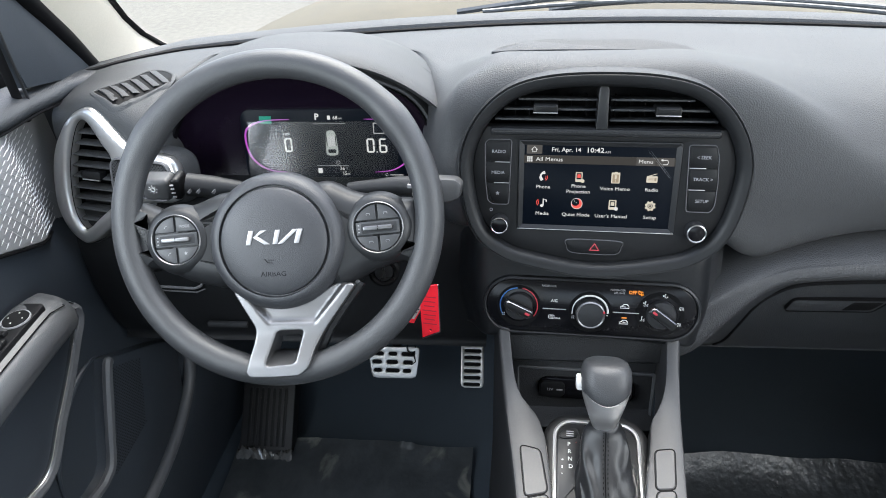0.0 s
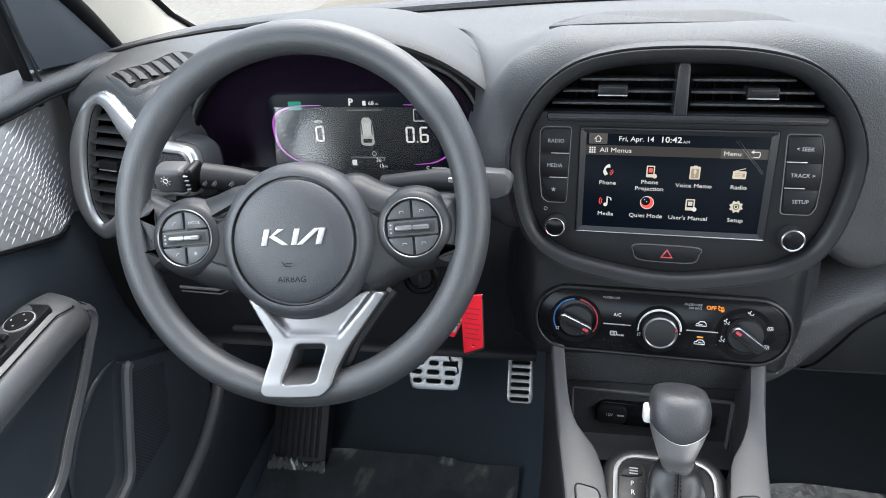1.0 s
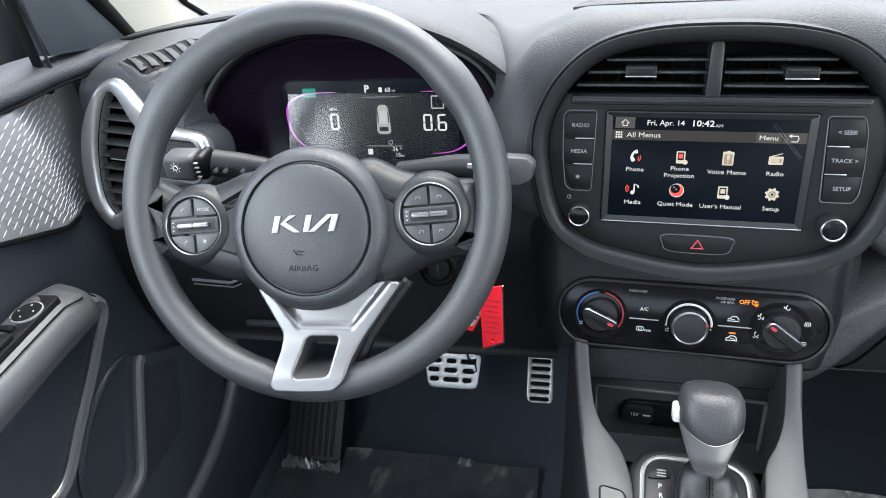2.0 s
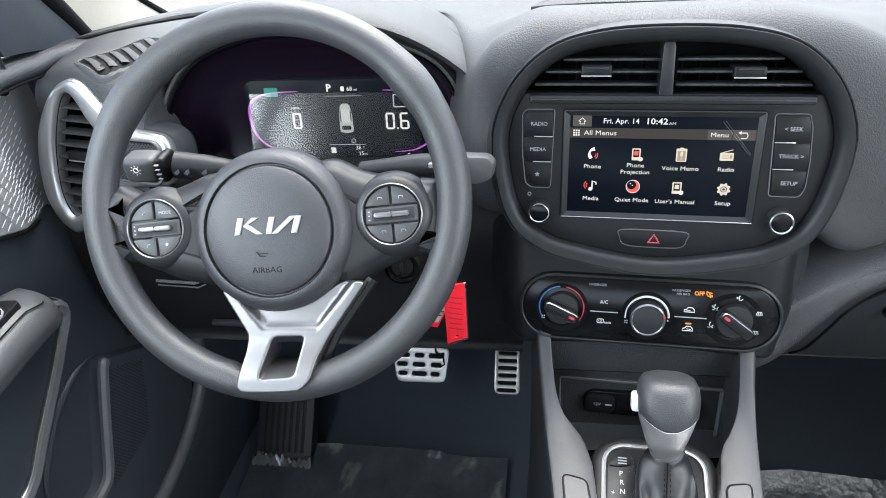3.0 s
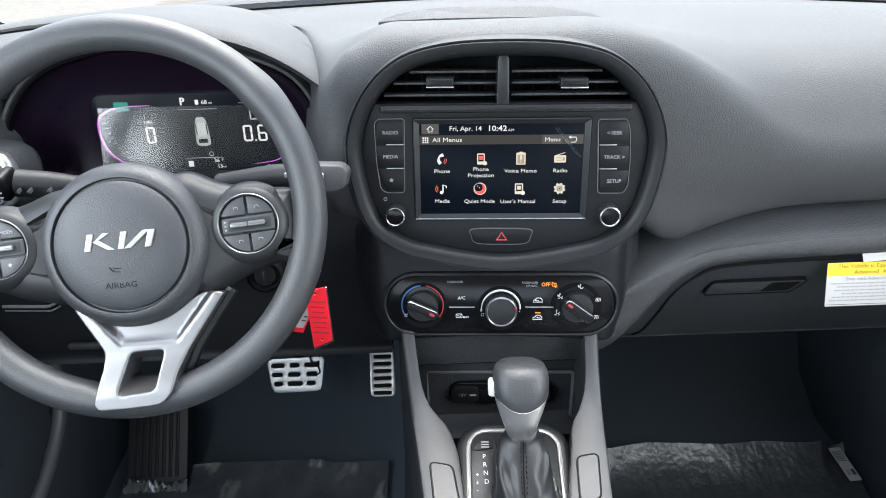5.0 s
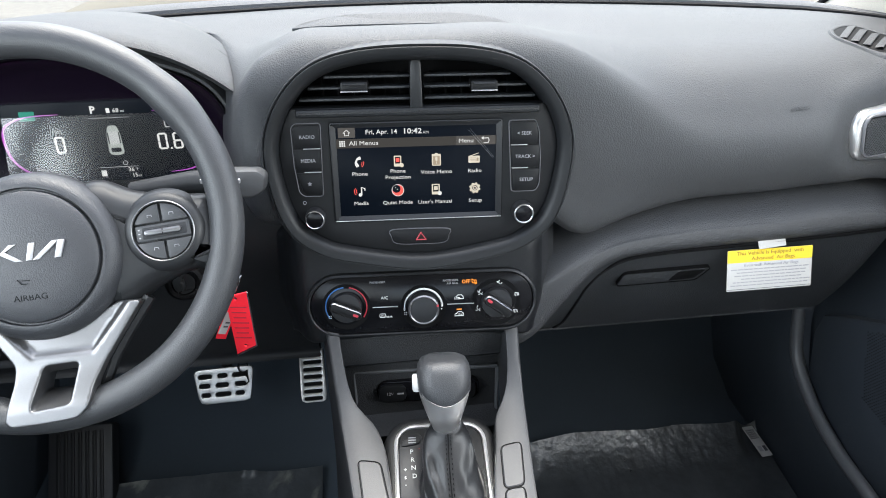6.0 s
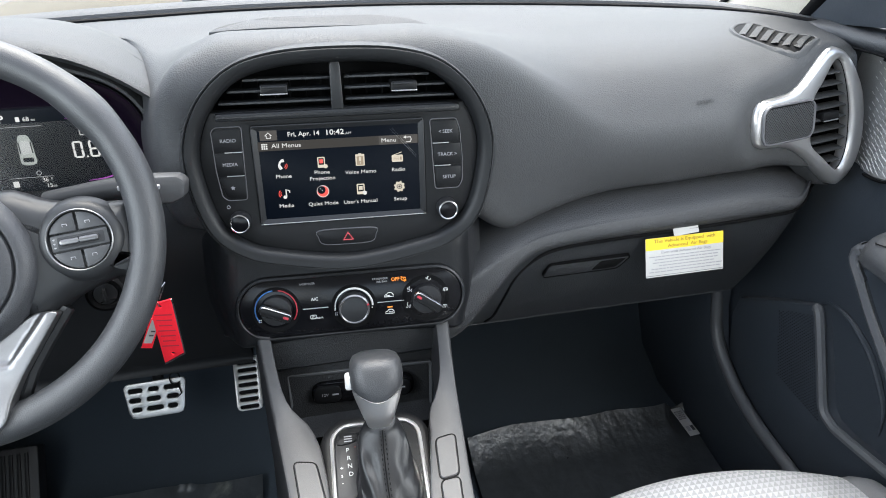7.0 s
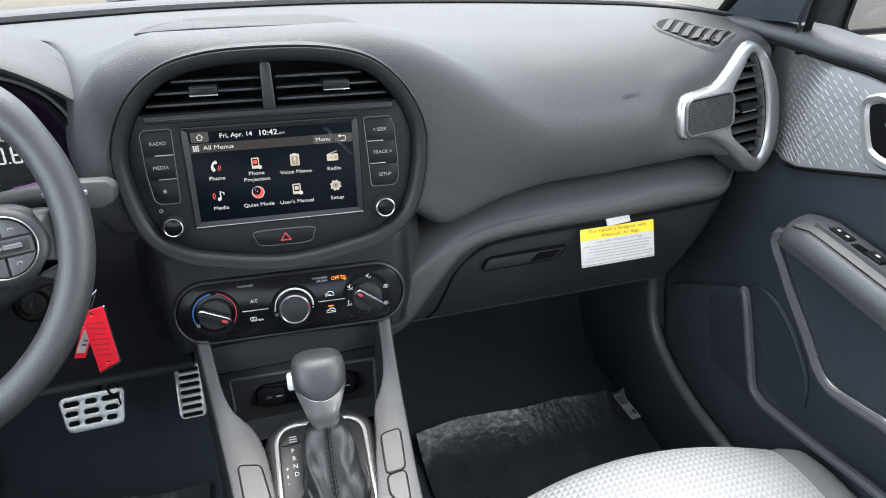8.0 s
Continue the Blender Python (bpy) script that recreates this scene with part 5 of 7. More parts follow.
for k in (0.25, 0.45):
    part("number_bar", prism([Vector((lerp(-0.0120, 0.0030, k) + x, lerp(-0.0270, 0.0, k) + y)) for x, y in ((0.0, 0.0), (0.0042, -0.0006), (0.0050, 0.0014), (0.0008, 0.0020))], 0.0014, 0.0016, 0.0001, seg=1), DARKP, tag2)

# ---- instrument cluster under its hood ----
rows = []
for y, w, top, base in ((0.840, 0.172, 1.146, 1.085), (0.806, 0.184, 1.158, 1.096), (0.797, 0.1885, 1.1605, 1.0975), (0.795, 0.1910, 1.1630, 1.0990), (0.800, 0.1925, 1.1665, 1.1000), (0.825, 0.1925, 1.1690, 1.0980), (0.86, 0.1905, 1.1675, 1.0940), (0.90, 0.1850, 1.1625, 1.0920), (0.94, 0.1740, 1.1540, 1.0920), (0.975, 0.1560, 1.1430, 1.0940), (1.005, 0.1300, 1.1310, 1.0980), (1.03, 0.0900, 1.1180, 1.1020)):
    row = []
    for a in steps(-1, 1, 48):
        sh = abs(a)
        c = math.copysign(sh ** 0.8, a)
        z = base + (top - base) * (1 - abs(c) ** 2.7)
        row.append((-0.366 + c * w, y + (0.012 * (1 - sh ** 2) if y < 0.81 else 0.0), z))
    rows.append(row)
part("cluster_hood", grid(rows), DASH, dash, "grey hood over the instruments", angle=80)
CF = face_frame((-0.372, 0.825, 1.05), 0, 12)
clus = thing("instrument_cluster", CF, "digital instrument cluster with purple rings lit", "instrument cluster")
bo = catmull([(0.180, -0.02), (0.170, 0.028), (0.138, 0.062), (0.07, 0.084), (0, 0.091), (-0.06, 0.088), (-0.125, 0.066), (-0.168, 0.022), (-0.180, -0.025), (-0.168, -0.085), (-0.12, -0.115), (0.0, -0.125), (0.12, -0.115), (0.168, -0.085)], 5)
part("surround", ring(bo, [(0.030, -0.05), (0.012, -0.02), (0.006, -0.002), (0.003, 0.004), (0.0, 0.004), (-0.002, 0.0), (-0.002, -0.05)]), DASH, clus)
part("seam", ring(offset(bo, -0.004), [(0.001, 0.0), (0.001, 0.003), (-0.001, 0.002), (-0.003, -0.003), (-0.002, -0.01)]), PIANO, clus)
bm = bmesh.new()
grid([[(p.x, p.y, z) for p in offset(bo, d)] for d, z in ((-0.003, 0.0), (-0.012, -0.014), (-0.03, -0.024), (-0.05, -0.03))], closed_u=True, bm=bm)
bm.verts.ensure_lookup_table()
cap(bm, list(bm.verts)[-len(bo):])
part("lens", bm, LENS, clus, "gloss black concave cluster lens")
disp = part("display", prism(rrect(0.0240, -0.0150, 0.224, 0.099, 0.014), -0.034, -0.0265, 0.001), L_SCREEN, clus, "lit dark display with speed, fuel and trip figures")
ZC = -0.0262


def segments(digit, x, y, w, h, t):
    """A figure made of seven lit bars."""
    on = {"0": "abcdef", "6": "acdefg"}[digit]
    for k, (cx, cy, bw, bh) in {"a": (0, h / 2, w, t), "g": (0, 0, w, t), "d": (0, -h / 2, w, t), "f": (-w / 2, h / 4, t, h / 2), "b": (w / 2, h / 4, t, h / 2), "e": (-w / 2, -h / 4, t, h / 2), "c": (w / 2, -h / 4, t, h / 2)}.items():
        if k in on:
            part("segment", prism(rrect(x + cx, y + cy, bw * 0.94 + 0.0004, bh * 0.94, t * 0.4, 2), ZC - 0.0002, ZC, 0.00005, seg=1), L_WHITE, disp)


segments("0", -0.0249, -0.0139, 0.0085, 0.0175, 0.0022)
segments("0", 0.0885, -0.0150, 0.0085, 0.0175, 0.0022)
segments("6", 0.1055, -0.0150, 0.0085, 0.0175, 0.0022)
part("segment", prism(rrect(0.0970, -0.0237, 0.0022, 0.0022, 0.0008, 2), ZC - 0.0002, ZC, 0.00005, seg=1), L_WHITE, disp)
lettering("figure", "MPH", 0.0050, -0.0255, 0.0010, ZC, disp, L_GREY)
lettering("figure", "P", 0.0118, 0.0179, 0.0241, ZC, disp, L_WHITE, bold=0.0003)
lettering("figure", "68", 0.0070, 0.0430, 0.0229, ZC, disp, L_WHITE)
lettering("figure", "mi", 0.0042, 0.0500, 0.0222, ZC, disp, L_GREY)
lettering("figure", "mi", 0.0042, 0.0555, -0.0546, ZC, disp, L_GREY)
lettering("figure", "F", 0.0045, 0.0540, -0.0465, ZC, disp, L_GREY)
part("range_mark", ring(rrect(0.1010, 0.0085, 0.0150, 0.0150, 0.001, 2), [(0, ZC - 0.0002), (0, ZC), (-0.0012, ZC), (-0.0012, ZC - 0.0002)]), L_GREY, disp)
part("range_mark", ring(circle(0.0420, -0.0385, 0.0028, 16), [(0, ZC - 0.0002), (0, ZC), (-0.0007, ZC), (-0.0007, ZC - 0.0002)]), L_GREY, disp)
lettering("figure", "36", 0.0068, 0.0470, -0.0470, ZC, disp, L_WHITE)
lettering("figure", "15", 0.0068, 0.0500, -0.0540, ZC, disp, L_WHITE)
part("fuel_mark", prism(rrect(0.0345, 0.0232, 0.004, 0.0055, 0.0008), ZC - 0.0002, ZC, 0.00005, seg=1), L_WHITE, disp)
part("rule", box(0.034, 0.0150, ZC, 0.045, 0.0005, 0.0003, 0), L_GREY, disp)
part("rule", box(0.034, -0.0430, ZC, 0.045, 0.0005, 0.0003, 0), L_GREY, disp)
part("amber_page", prism(rrect(0.016, -0.0500, 0.006, 0.007, 0.0005), ZC - 0.0002, ZC, 0.00005, seg=1), L_WHITE, disp)
CP = [Vector((0.0052 + x, 0.0135 + y)) for x, y in catmull([(0.0228, -0.041), (0.0372, -0.041), (0.0380, -0.030), (0.0374, -0.018), (0.0350, -0.0090), (0.030, -0.0075), (0.0250, -0.0090), (0.0226, -0.018), (0.0220, -0.030)], 3)]
part("car_picture", prism(CP, ZC - 0.0002, ZC, 0.00005, seg=1), L_DIM, disp)
part("car_glass", prism(rrect(0.0352, -0.0225, 0.0110, 0.0050, 0.0015), ZC, ZC + 0.0002, 0.00005, seg=1), L_SCREEN, disp)
part("car_roof", prism(rrect(0.0352, -0.0085, 0.0100, 0.0150, 0.002), ZC, ZC + 0.0002, 0.00005, seg=1), L_GREY, disp)
for sgn in (-1, 1):
    part("car_window", prism(rrect(0.0352 + sgn * 0.0062, -0.0085, 0.0012, 0.0130, 0.0004), ZC, ZC + 0.0002, 0.00005, seg=1), L_SCREEN, disp)
part("green_mark", prism(rrect(-0.0528, 0.0205, 0.0165, 0.0105, 0.001), ZC, ZC + 0.0003, 0.00005, seg=1), L_GREEN, disp, "green lit tell-tale")
# clear cover in front of the display, leaning back more than the display
COVER_M = CF.inverted() @ face_frame((-0.348, 0.800, 1.037), 0, 27)
bm = grid([[(x, y, -0.5 * (x + 0.085) ** 2 / 0.8 + 0.002) for x in steps(-0.086, 0.106, 40)] for y in steps(-0.052, 0.046, 20)])
cover = part("clear_cover", world_of(bm, COVER_M), COVER, clus, "clear reflecting display cover")
cover.visible_shadow = False
for sgn, cx in ((1, 0.0), (-1, 0.062)):
    pts = [(cx + sgn * x, y, ZC) for x, y in ((-0.020, 0.0210), (-0.055, 0.0195), (-0.0760, 0.0120), (-0.0835, 0.0), (-0.0820, -0.022), (-0.0730, -0.038), (-0.055, -0.0490), (-0.030, -0.0520))]
    part("purple_arc", tube(catmull(pts, 4, False), [0.0003 + 0.0012 * math.sin(math.pi * i / 28) for i in range(29)], 6), L_PURPLE, disp, "purple lit arc")
for i in range(9):
    a = i / 8
    part("tick", box(lerp(-0.076, -0.056, a ** 2), lerp(0.008, -0.040, a), ZC, 0.004, 0.0004, 0.0003, 0), L_GREY, disp)
part("gauge_mark", box(0.122, -0.0560, ZC, 0.018, 0.0008, 0.0003, 0), L_WHITE, disp)
lettering("figure", "C", 0.0055, 0.108, -0.0560, ZC, disp, L_WHITE)

# ---- side air vents with tweeter grilles ----
V_IN = [(0.016, 0.0645), (0.027, 0.057), (0.038, 0.034), (0.0475, 0.002), (0.0515, -0.035), (0.0490, -0.065), (0.0380, -0.084), (0.028, -0.083), (0.008, -0.066), (-0.016, -0.046), (-0.022, -0.030), (-0.022, 0.015), (-0.008, 0.037), (0.006, 0.058)]


def flip(pts, s):
    """An outline for the right (1) or mirrored for the left (-1), counter-clockwise."""
    out = [Vector((s * x, y)) for x, y in pts]
    return out if sum(a.x * b.y - b.x * a.y for a, b in zip(out, out[1:] + out[:1])) > 0 else out[::-1]


def x_range(pts, y):
    xs = []
    for a, b in zip(pts, pts[1:] + pts[:1]):
        if (a.y - y) * (b.y - y) < 0:
            xs.append(a.x + (b.x - a.x) * (y - a.y) / (b.y - a.y))
    return (min(xs), max(xs)) if len(xs) > 1 else None


def side_vent(s):
    v = thing("air_vent", vent_frame(s), "satin silver framed side air vent with tweeter grille", "air vent", "air vents")
    out = catmull(flip(V_OUT, s), 4)
    hole = catmull(flip(V_IN, s), 4)
    gr = rrect(-s * 0.0695, -0.0045, 0.089, 0.050, 0.013, 5)
    part("frame", plate(out, [hole], -0.012, 0.008, 0.0075), SILVER, v, "satin silver frame")
    part("frame_edge", ring(out, [(-0.002, -0.03), (0.0004, -0.008), (0.0012, -0.005), (0.0025, -0.008), (0.006, -0.030), (0.0, -0.04)]), DASH, v)
    g = part("tweeter_grille", prism(gr, 0.0, 0.0105, 0.003), VOID, v, "grey mesh tweeter grille")
    part("grille_edge", ring(gr, [(-0.0005, 0.006), (0.0012, 0.0095), (0.0004, 0.0115), (-0.0012, 0.0118), (-0.0022, 0.0105)]), EDGE, g)
    bm = bmesh.new()
    for i in range(-18, 19):
        for d in (-1, 1):
            x0 = i * 0.0042
            p, q = [x0 - d * 0.022, -0.022], [x0 + d * 0.022, 0.022]
            lim = 0.0410
            for e, f in ((p, q), (q, p)):
                if abs(e[0]) > lim:
                    k = (math.copysign(lim, e[0]) - f[0]) / (e[0] - f[0]) if e[0] != f[0] else 1
                    e[1] = f[1] + (e[1] - f[1]) * k
                    e[0] = math.copysign(lim, e[0])
            if abs(p[0] - q[0]) > 0.002 and abs(p[0]) <= lim + 1e-6 and abs(q[0]) <= lim + 1e-6:
                tube([(-s * 0.0695 + p[0], -0.0055 + p[1], 0.0108), (-s * 0.0695 + q[0], -0.0055 + q[1], 0.0108)], 0.0007, 5, bm=bm)
    part("grille_mesh", bm, CONSOLE, g)
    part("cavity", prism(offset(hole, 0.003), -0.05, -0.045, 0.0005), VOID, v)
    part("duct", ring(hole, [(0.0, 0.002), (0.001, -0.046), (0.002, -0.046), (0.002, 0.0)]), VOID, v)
    for i in range(9):
        y = -0.072 + i * 0.0150
        r = x_range(hole, y)
        if r:
            bm = box((r[0] + r[1]) / 2, y, -0.010, r[1] - r[0] + 0.002, 0.0026, 0.017, 0.0011)
            bmesh.ops.rotate(bm, cent=(0, y, -0.010), matrix=Matrix.Rotation(radians(14), 3, "X"), verts=bm.verts)
            part("slat", bm, DASH, v)
    tb = part("tab", prism(rrect(s * 0.016, -0.0095, 0.030, 0.0125, 0.003), -0.01, 0.003, 0.002), BUTTON, v)
    part("tab_edge", prism(rrect(s * 0.016, -0.0150, 0.027, 0.0018, 0.0008), 0.0, 0.0036, 0.0005), SILVER, tb)
    # demister grille on the shoulder of the dashboard
    d = thing("demister_grille", pose(s * 0.597, 0.857, 1.112), "grey slatted demister grille on the dashboard top", "demister grille", "demister grilles")

    def lay(bm):
        """Lets a piece follow the curve of the pad."""
        for v in bm.verts:
            v.co.z += pad_z(v.co.x + s * 0.597, v.co.y + 0.857) - 1.112
        return bm

    ov = catmull(flip([(x - 0.597, y - 0.857) for x, y in ((0.552, 0.878), (0.558, 0.895), (0.578, 0.909), (0.598, 0.908), (0.613, 0.882), (0.630, 0.848), (0.636, 0.828), (0.610, 0.812), (0.596, 0.811), (0.584, 0.824), (0.566, 0.848), (0.555, 0.866))], s), 4)
    part("surround", lay(ring(ov, [(0.0058, -0.0006), (0.0036, 0.0022), (0.0006, 0.0026), (-0.001, 0.0018), (-0.001, -0.004)])), DASH, d)
    rows = [[(p.x * k, p.y * k, 0.0014) for p in ov] for k in (1.0, 0.75, 0.5, 0.25, 0.02)]
    part("well", lay(grid(rows, closed_u=True)), VOID, d)
    for i in range(6):
        t = i / 5
        p0 = Vector((lerp(0.557, 0.603, t) - 0.597, lerp(0.867, 0.8135, t) - 0.857))
        p1 = Vector((lerp(0.593, 0.630, t) - 0.597, lerp(0.904, 0.833, t) - 0.857))
        along = Vector((0.64, -0.77)) * 0.0075
        rows = []
        for k in steps(0, 1, 6):
            p = p0.lerp(p1, k)
            q = p - along
            rows.append([(s * e.x, e.y, z) for e, z in ((q, 0.0019), (p, 0.0038), (p + along * 0.20, 0.0037), (p + along * 0.22, 0.0012))])
        part("slat", lay(grid(rows)), FLARE, d)


side_vent(-1)
side_vent(1)

# speaker grille on the centre mound, airbag word, glovebox details
bm = prism(catmull([(-0.125, 0.0), (-0.08, 0.017), (0.0, 0.022), (0.08, 0.017), (0.125, 0.0), (0.08, -0.008), (0.0, -0.008), (-0.08, -0.008)][::-1], 5), -0.01, 0.0020, 0.0008)
world_of(bm, face_frame((0.004, 0.850, 1.1575), -3, 84))
for v in bm.verts:
    v.co.z -= 0.045 * smooth(0.10, 0.235, abs(v.co.x)) + 0.004 * smooth(0.05, 0.13, abs(v.co.x))
part("mound_cover", bm, DASH, dash, "oval cover on the dashboard mound")
AB = face_frame((0.455, 0.7700, 1.067), 6, 30)
ab = lettering("airbag_word", "AIRBAG", 0.0075, 0, 0, 0, dash, DASH2)
ab.data.transform(AB)


def glove_y(x, z):
    """Where the glovebox panel's face lies."""
    d, f = shelf_d(x), lerp(0.695, 0.732, smooth(0.12, 0.26, x))
    k = (d - z) / (d - 0.726)
    return lerp(f, 0.795, lerp(0, 0.15, k / 0.25) if k < 0.25 else lerp(0.15, 0.55, (k - 0.25) / 0.4) if k < 0.65 else lerp(0.55, 1.0, (k - 0.65) / 0.31))


gap = [(x, glove_y(x, z) - 0.0008, z) for x, z in ((0.200, 0.737), (0.2045, 0.755), (0.2045, 0.775), (0.205, 0.80), (0.208, 0.83), (0.214, 0.858), (0.232, 0.878))] + [(x, lerp(0.695, 0.732, smooth(0.12, 0.26, x)) + 0.07 * smooth(0.60, 0.70, x) - 0.001, shelf_d(x) - 0.009) for x in (0.262, 0.32, 0.42, 0.50, 0.56, 0.62, 0.69)]
part("glovebox_gap", tube(catmull(gap, 5, False), 0.0026, 6), VOID, dash)
GH = face_frame((0.318, 0.7385, 0.8585), 0, -12)
ho = round_poly([(-0.060, -0.012), (0.046, -0.011), (0.060, 0.011), (-0.054, 0.010)], 0.005)
gh = part("glovebox_handle", world_of(prism(ho, -0.006, 0.0012, 0.001), GH), DASH2, dash, "long flat black glovebox handle")
part("handle_gap", world_of(ring(ho, [(0.0002, -0.004), (0.0002, 0.0014), (0.0014, 0.0014), (0.0014, -0.004)]), GH), VOID, gh)
# flat black insert: the scoop's shade is put into its colour
part("finger_recess_shade", world_of(prism(round_poly([(0.008, -0.0085), (0.042, -0.0075), (0.054, 0.0085), (0.018, 0.0080)], 0.003), 0.0, 0.0016, 0.0003), GH), VOID, gh)

LB = face_frame((0.446, 0.717, 0.875), 0, 25)
lab = thing("warning_label", LB, "white and yellow airbag warning label hanging on glovebox", "warning label")
part("card", prism(rrect(0.0, 0.0, 0.1135, 0.0525, 0.001, 2), -0.0004, 0.0004, 0.0001), PAPER, lab)
part("header", prism(rrect(0.0, 0.0182, 0.1135, 0.0160, 0.001, 2), 0.0004, 0.0007, 0.0001, seg=1), YELLOW, lab, "yellow header band")
lettering("header_text", "This Vehicle is Equipped  with", 0.0066, 0, 0.0217, 0.0009, lab, OCHRE, wide=1.12)
lettering("header_text", "Advanced  Air Bags", 0.0066, 0.004, 0.0146, 0.0009, lab, OCHRE, wide=1.12)
lettering("body_text", "Even with Advanced Air Bags", 0.0056, 0.002, 0.0064, 0.0006, lab, GREYP, wide=1.1)
for i, w in enumerate((0.104, 0.088, 0.094, 0.076, 0.098, 0.104)):
    rnd = random.Random(i)
    x = -w / 2
    while x < w / 2:
        g = 0.003 + 0.006 * rnd.random()
        part("text_bar", box(x + g / 2, 0.0012 - i * 0.0041, 0.0006, g, 0.0014, 0.0003, 0), GREYP, lab)
        x += g + 0.0012
part("rule", box(0, -0.0242, 0.0006, 0.1135, 0.0005, 0.0003, 0), DARKP, lab)
part("tab", world_of(prism(rrect(0.0, 0.0, 0.036, 0.020, 0.001, 2), -0.0003, 0.0005, 0.0001), Matrix.Translation((0.0, 0.0375, 0.0015)) @ pose(0, 0, 0, -14, 0, 4)), PAPER, lab, "white hanging tab")

# ---- centre console ----
cons = thing("centre_console", I4, "grey plastic centre console between the footwells", "centre console")


def cons_z(y):
    return through_points(((0.10, 0.770), (0.25, 0.780), (0.47, 0.793), (0.545, 0.800), (0.60, 0.809), (0.64, 0.830), (0.675, 0.862), (0.70, 0.885)), y)


def console_side(s, inner_tab, outer_tab):
    ys = steps(0.10, 0.70, 60)
    top = []
    for y in ys:
        xo, xi, z = through_points(outer_tab, y), through_points(inner_tab, y), cons_z(y)
        top.append([(s * (xo + 0.02), y, 0.33), (s * (xo + 0.006), y, 0.62), (s * (xo + 0.002), y, z - 0.03), (s * xo, y, z - 0.009), (s * xo, y, z - 0.006), (s * (xo - 0.0015), y, z - 0.001), (s * (xo - 0.004), y, z), (s * (xi + 0.003), y, z), (s * (xi + 0.0008), y, z - 0.001), (s * xi, y, z - 0.004), (s * (xi - 0.001), y, z - 0.10)])
    part("side_panel", grid([r[3:] for r in top]), CONSOLE, cons, "grey satin side panel", angle=50)
    part("lower_side", grid([r[:4] for r in top]), BLACK, cons, "black lower console side", angle=50)


IN_R = ((0.10, 0.047), (0.45, 0.047), (0.50, 0.055), (0.556, 0.0665), (0.585, 0.072), (0.605, 0.084), (0.625, 0.092), (0.70, 0.098))
IN_L = ((0.10, 0.047), (0.48, 0.047), (0.54, 0.0495), (0.567, 0.053), (0.592, 0.063), (0.607, 0.076), (0.622, 0.084), (0.66, 0.092), (0.70, 0.096))
OUT_R = ((0.10, 0.088), (0.45, 0.0945), (0.60, 0.1085), (0.70, 0.115))
OUT_L = ((0.10, 0.080), (0.45, 0.0835), (0.60, 0.099), (0.70, 0.112))
console_side(1, IN_R, OUT_R)
console_side(-1, IN_L, OUT_L)


def lid(pts):
    p3 = [Vector(p) for p in pts]
    z = lambda p: cons_z(p.y)
    o = round_poly(p3, 0.006)
    bm = bmesh.new()
    rows = [[(p.x, p.y, z(p) + h) for p in offset(o, d)] for d, h in ((0.0, -0.004), (0.0, 0.0006), (-0.0008, 0.0014))]
    grid(rows, closed_u=True, bm=bm)
    bm.verts.ensure_lookup_table()
    cap(bm, list(bm.verts)[-len(o):])
    part("lid", bm, CONSOLE, cons)
    part("lid_gap", grid([[(p.x, p.y, z(p) + h) for p in offset(o, d)] for d, h in ((0.0002, 0.0), (0.0002, 0.0009), (0.0013, 0.0009), (0.0013, 0.0))], closed_u=True, closed_v=True), VOID, cons)


lid([(0.0705, 0.546), (0.0925, 0.549), (0.0860, 0.5005), (0.0655, 0.4985)])
lid([(0.0655, 0.4960), (0.0855, 0.4980), (0.0815, 0.464), (0.074, 0.462), (0.0635, 0.474)])
lid([(-0.0805, 0.5465), (-0.0580, 0.5415), (-0.0510, 0.490), (-0.0755, 0.484)])
lid([(-0.0755, 0.481), (-0.0510, 0.487), (-0.051, 0.43), (-0.0735, 0.43)])

# storage recess with sockets, in front of the lever
bm = grid([[(x, y, z) for x in steps(-0.094, 0.097, 8)] for y, z in ((0.60, 0.77), (0.605, 0.735), (0.615, 0.722), (0.66, 0.716), (0.675, 0.722), (0.682, 0.74), (0.692, 0.792), (0.686, 0.800), (0.680, 0.806), (0.684, 0.83), (0.70, 0.86), (0.71, 0.88))])
part("recess", bm, FLARE, cons)
RC = face_frame((0.006, 0.6815, 0.749), -3, 12)
# lighter ring: the highlight on the panel's edges is put into its colour
part("socket_panel_highlight", world_of(ring(rrect(0, -0.002, 0.180, 0.073, 0.004), [(0, 0.0), (0, 0.003), (-0.001, 0.0035), (-0.004, 0.002), (-0.004, 0.0)]), RC), BAND, cons)
sp = part("socket_plate", world_of(prism(rrect(0.002, 0.004, 0.128, 0.031, 0.0135), -0.002, 0.0055, 0.002), RC), PIANO, cons, "gloss black power socket plate")
part("socket_cap", world_of(prism(rrect(-0.043, 0.004, 0.034, 0.024, 0.008), 0.005, 0.0095, 0.002), RC), BUTTON, sp)
part("socket_cap", world_of(prism(rrect(0.046, 0.004, 0.030, 0.024, 0.008), 0.005, 0.0095, 0.002), RC), BUTTON, sp)
tt = lettering("socket_text", "12V", 0.0055, -0.046, 0.0045, 0.0098, sp, GREYP)
tt.data.transform(RC)
part("socket_bar", world_of(prism(rrect(-0.033, 0.0045, 0.008, 0.0022, 0.0004, 2), 0.0095, 0.0098, 0.0001, seg=1), RC), GREYP, sp)
part("socket_bar", world_of(prism(rrect(0.050, 0.0045, 0.008, 0.0022, 0.0004, 2), 0.0095, 0.0098, 0.0001, seg=1), RC), GREYP, sp)

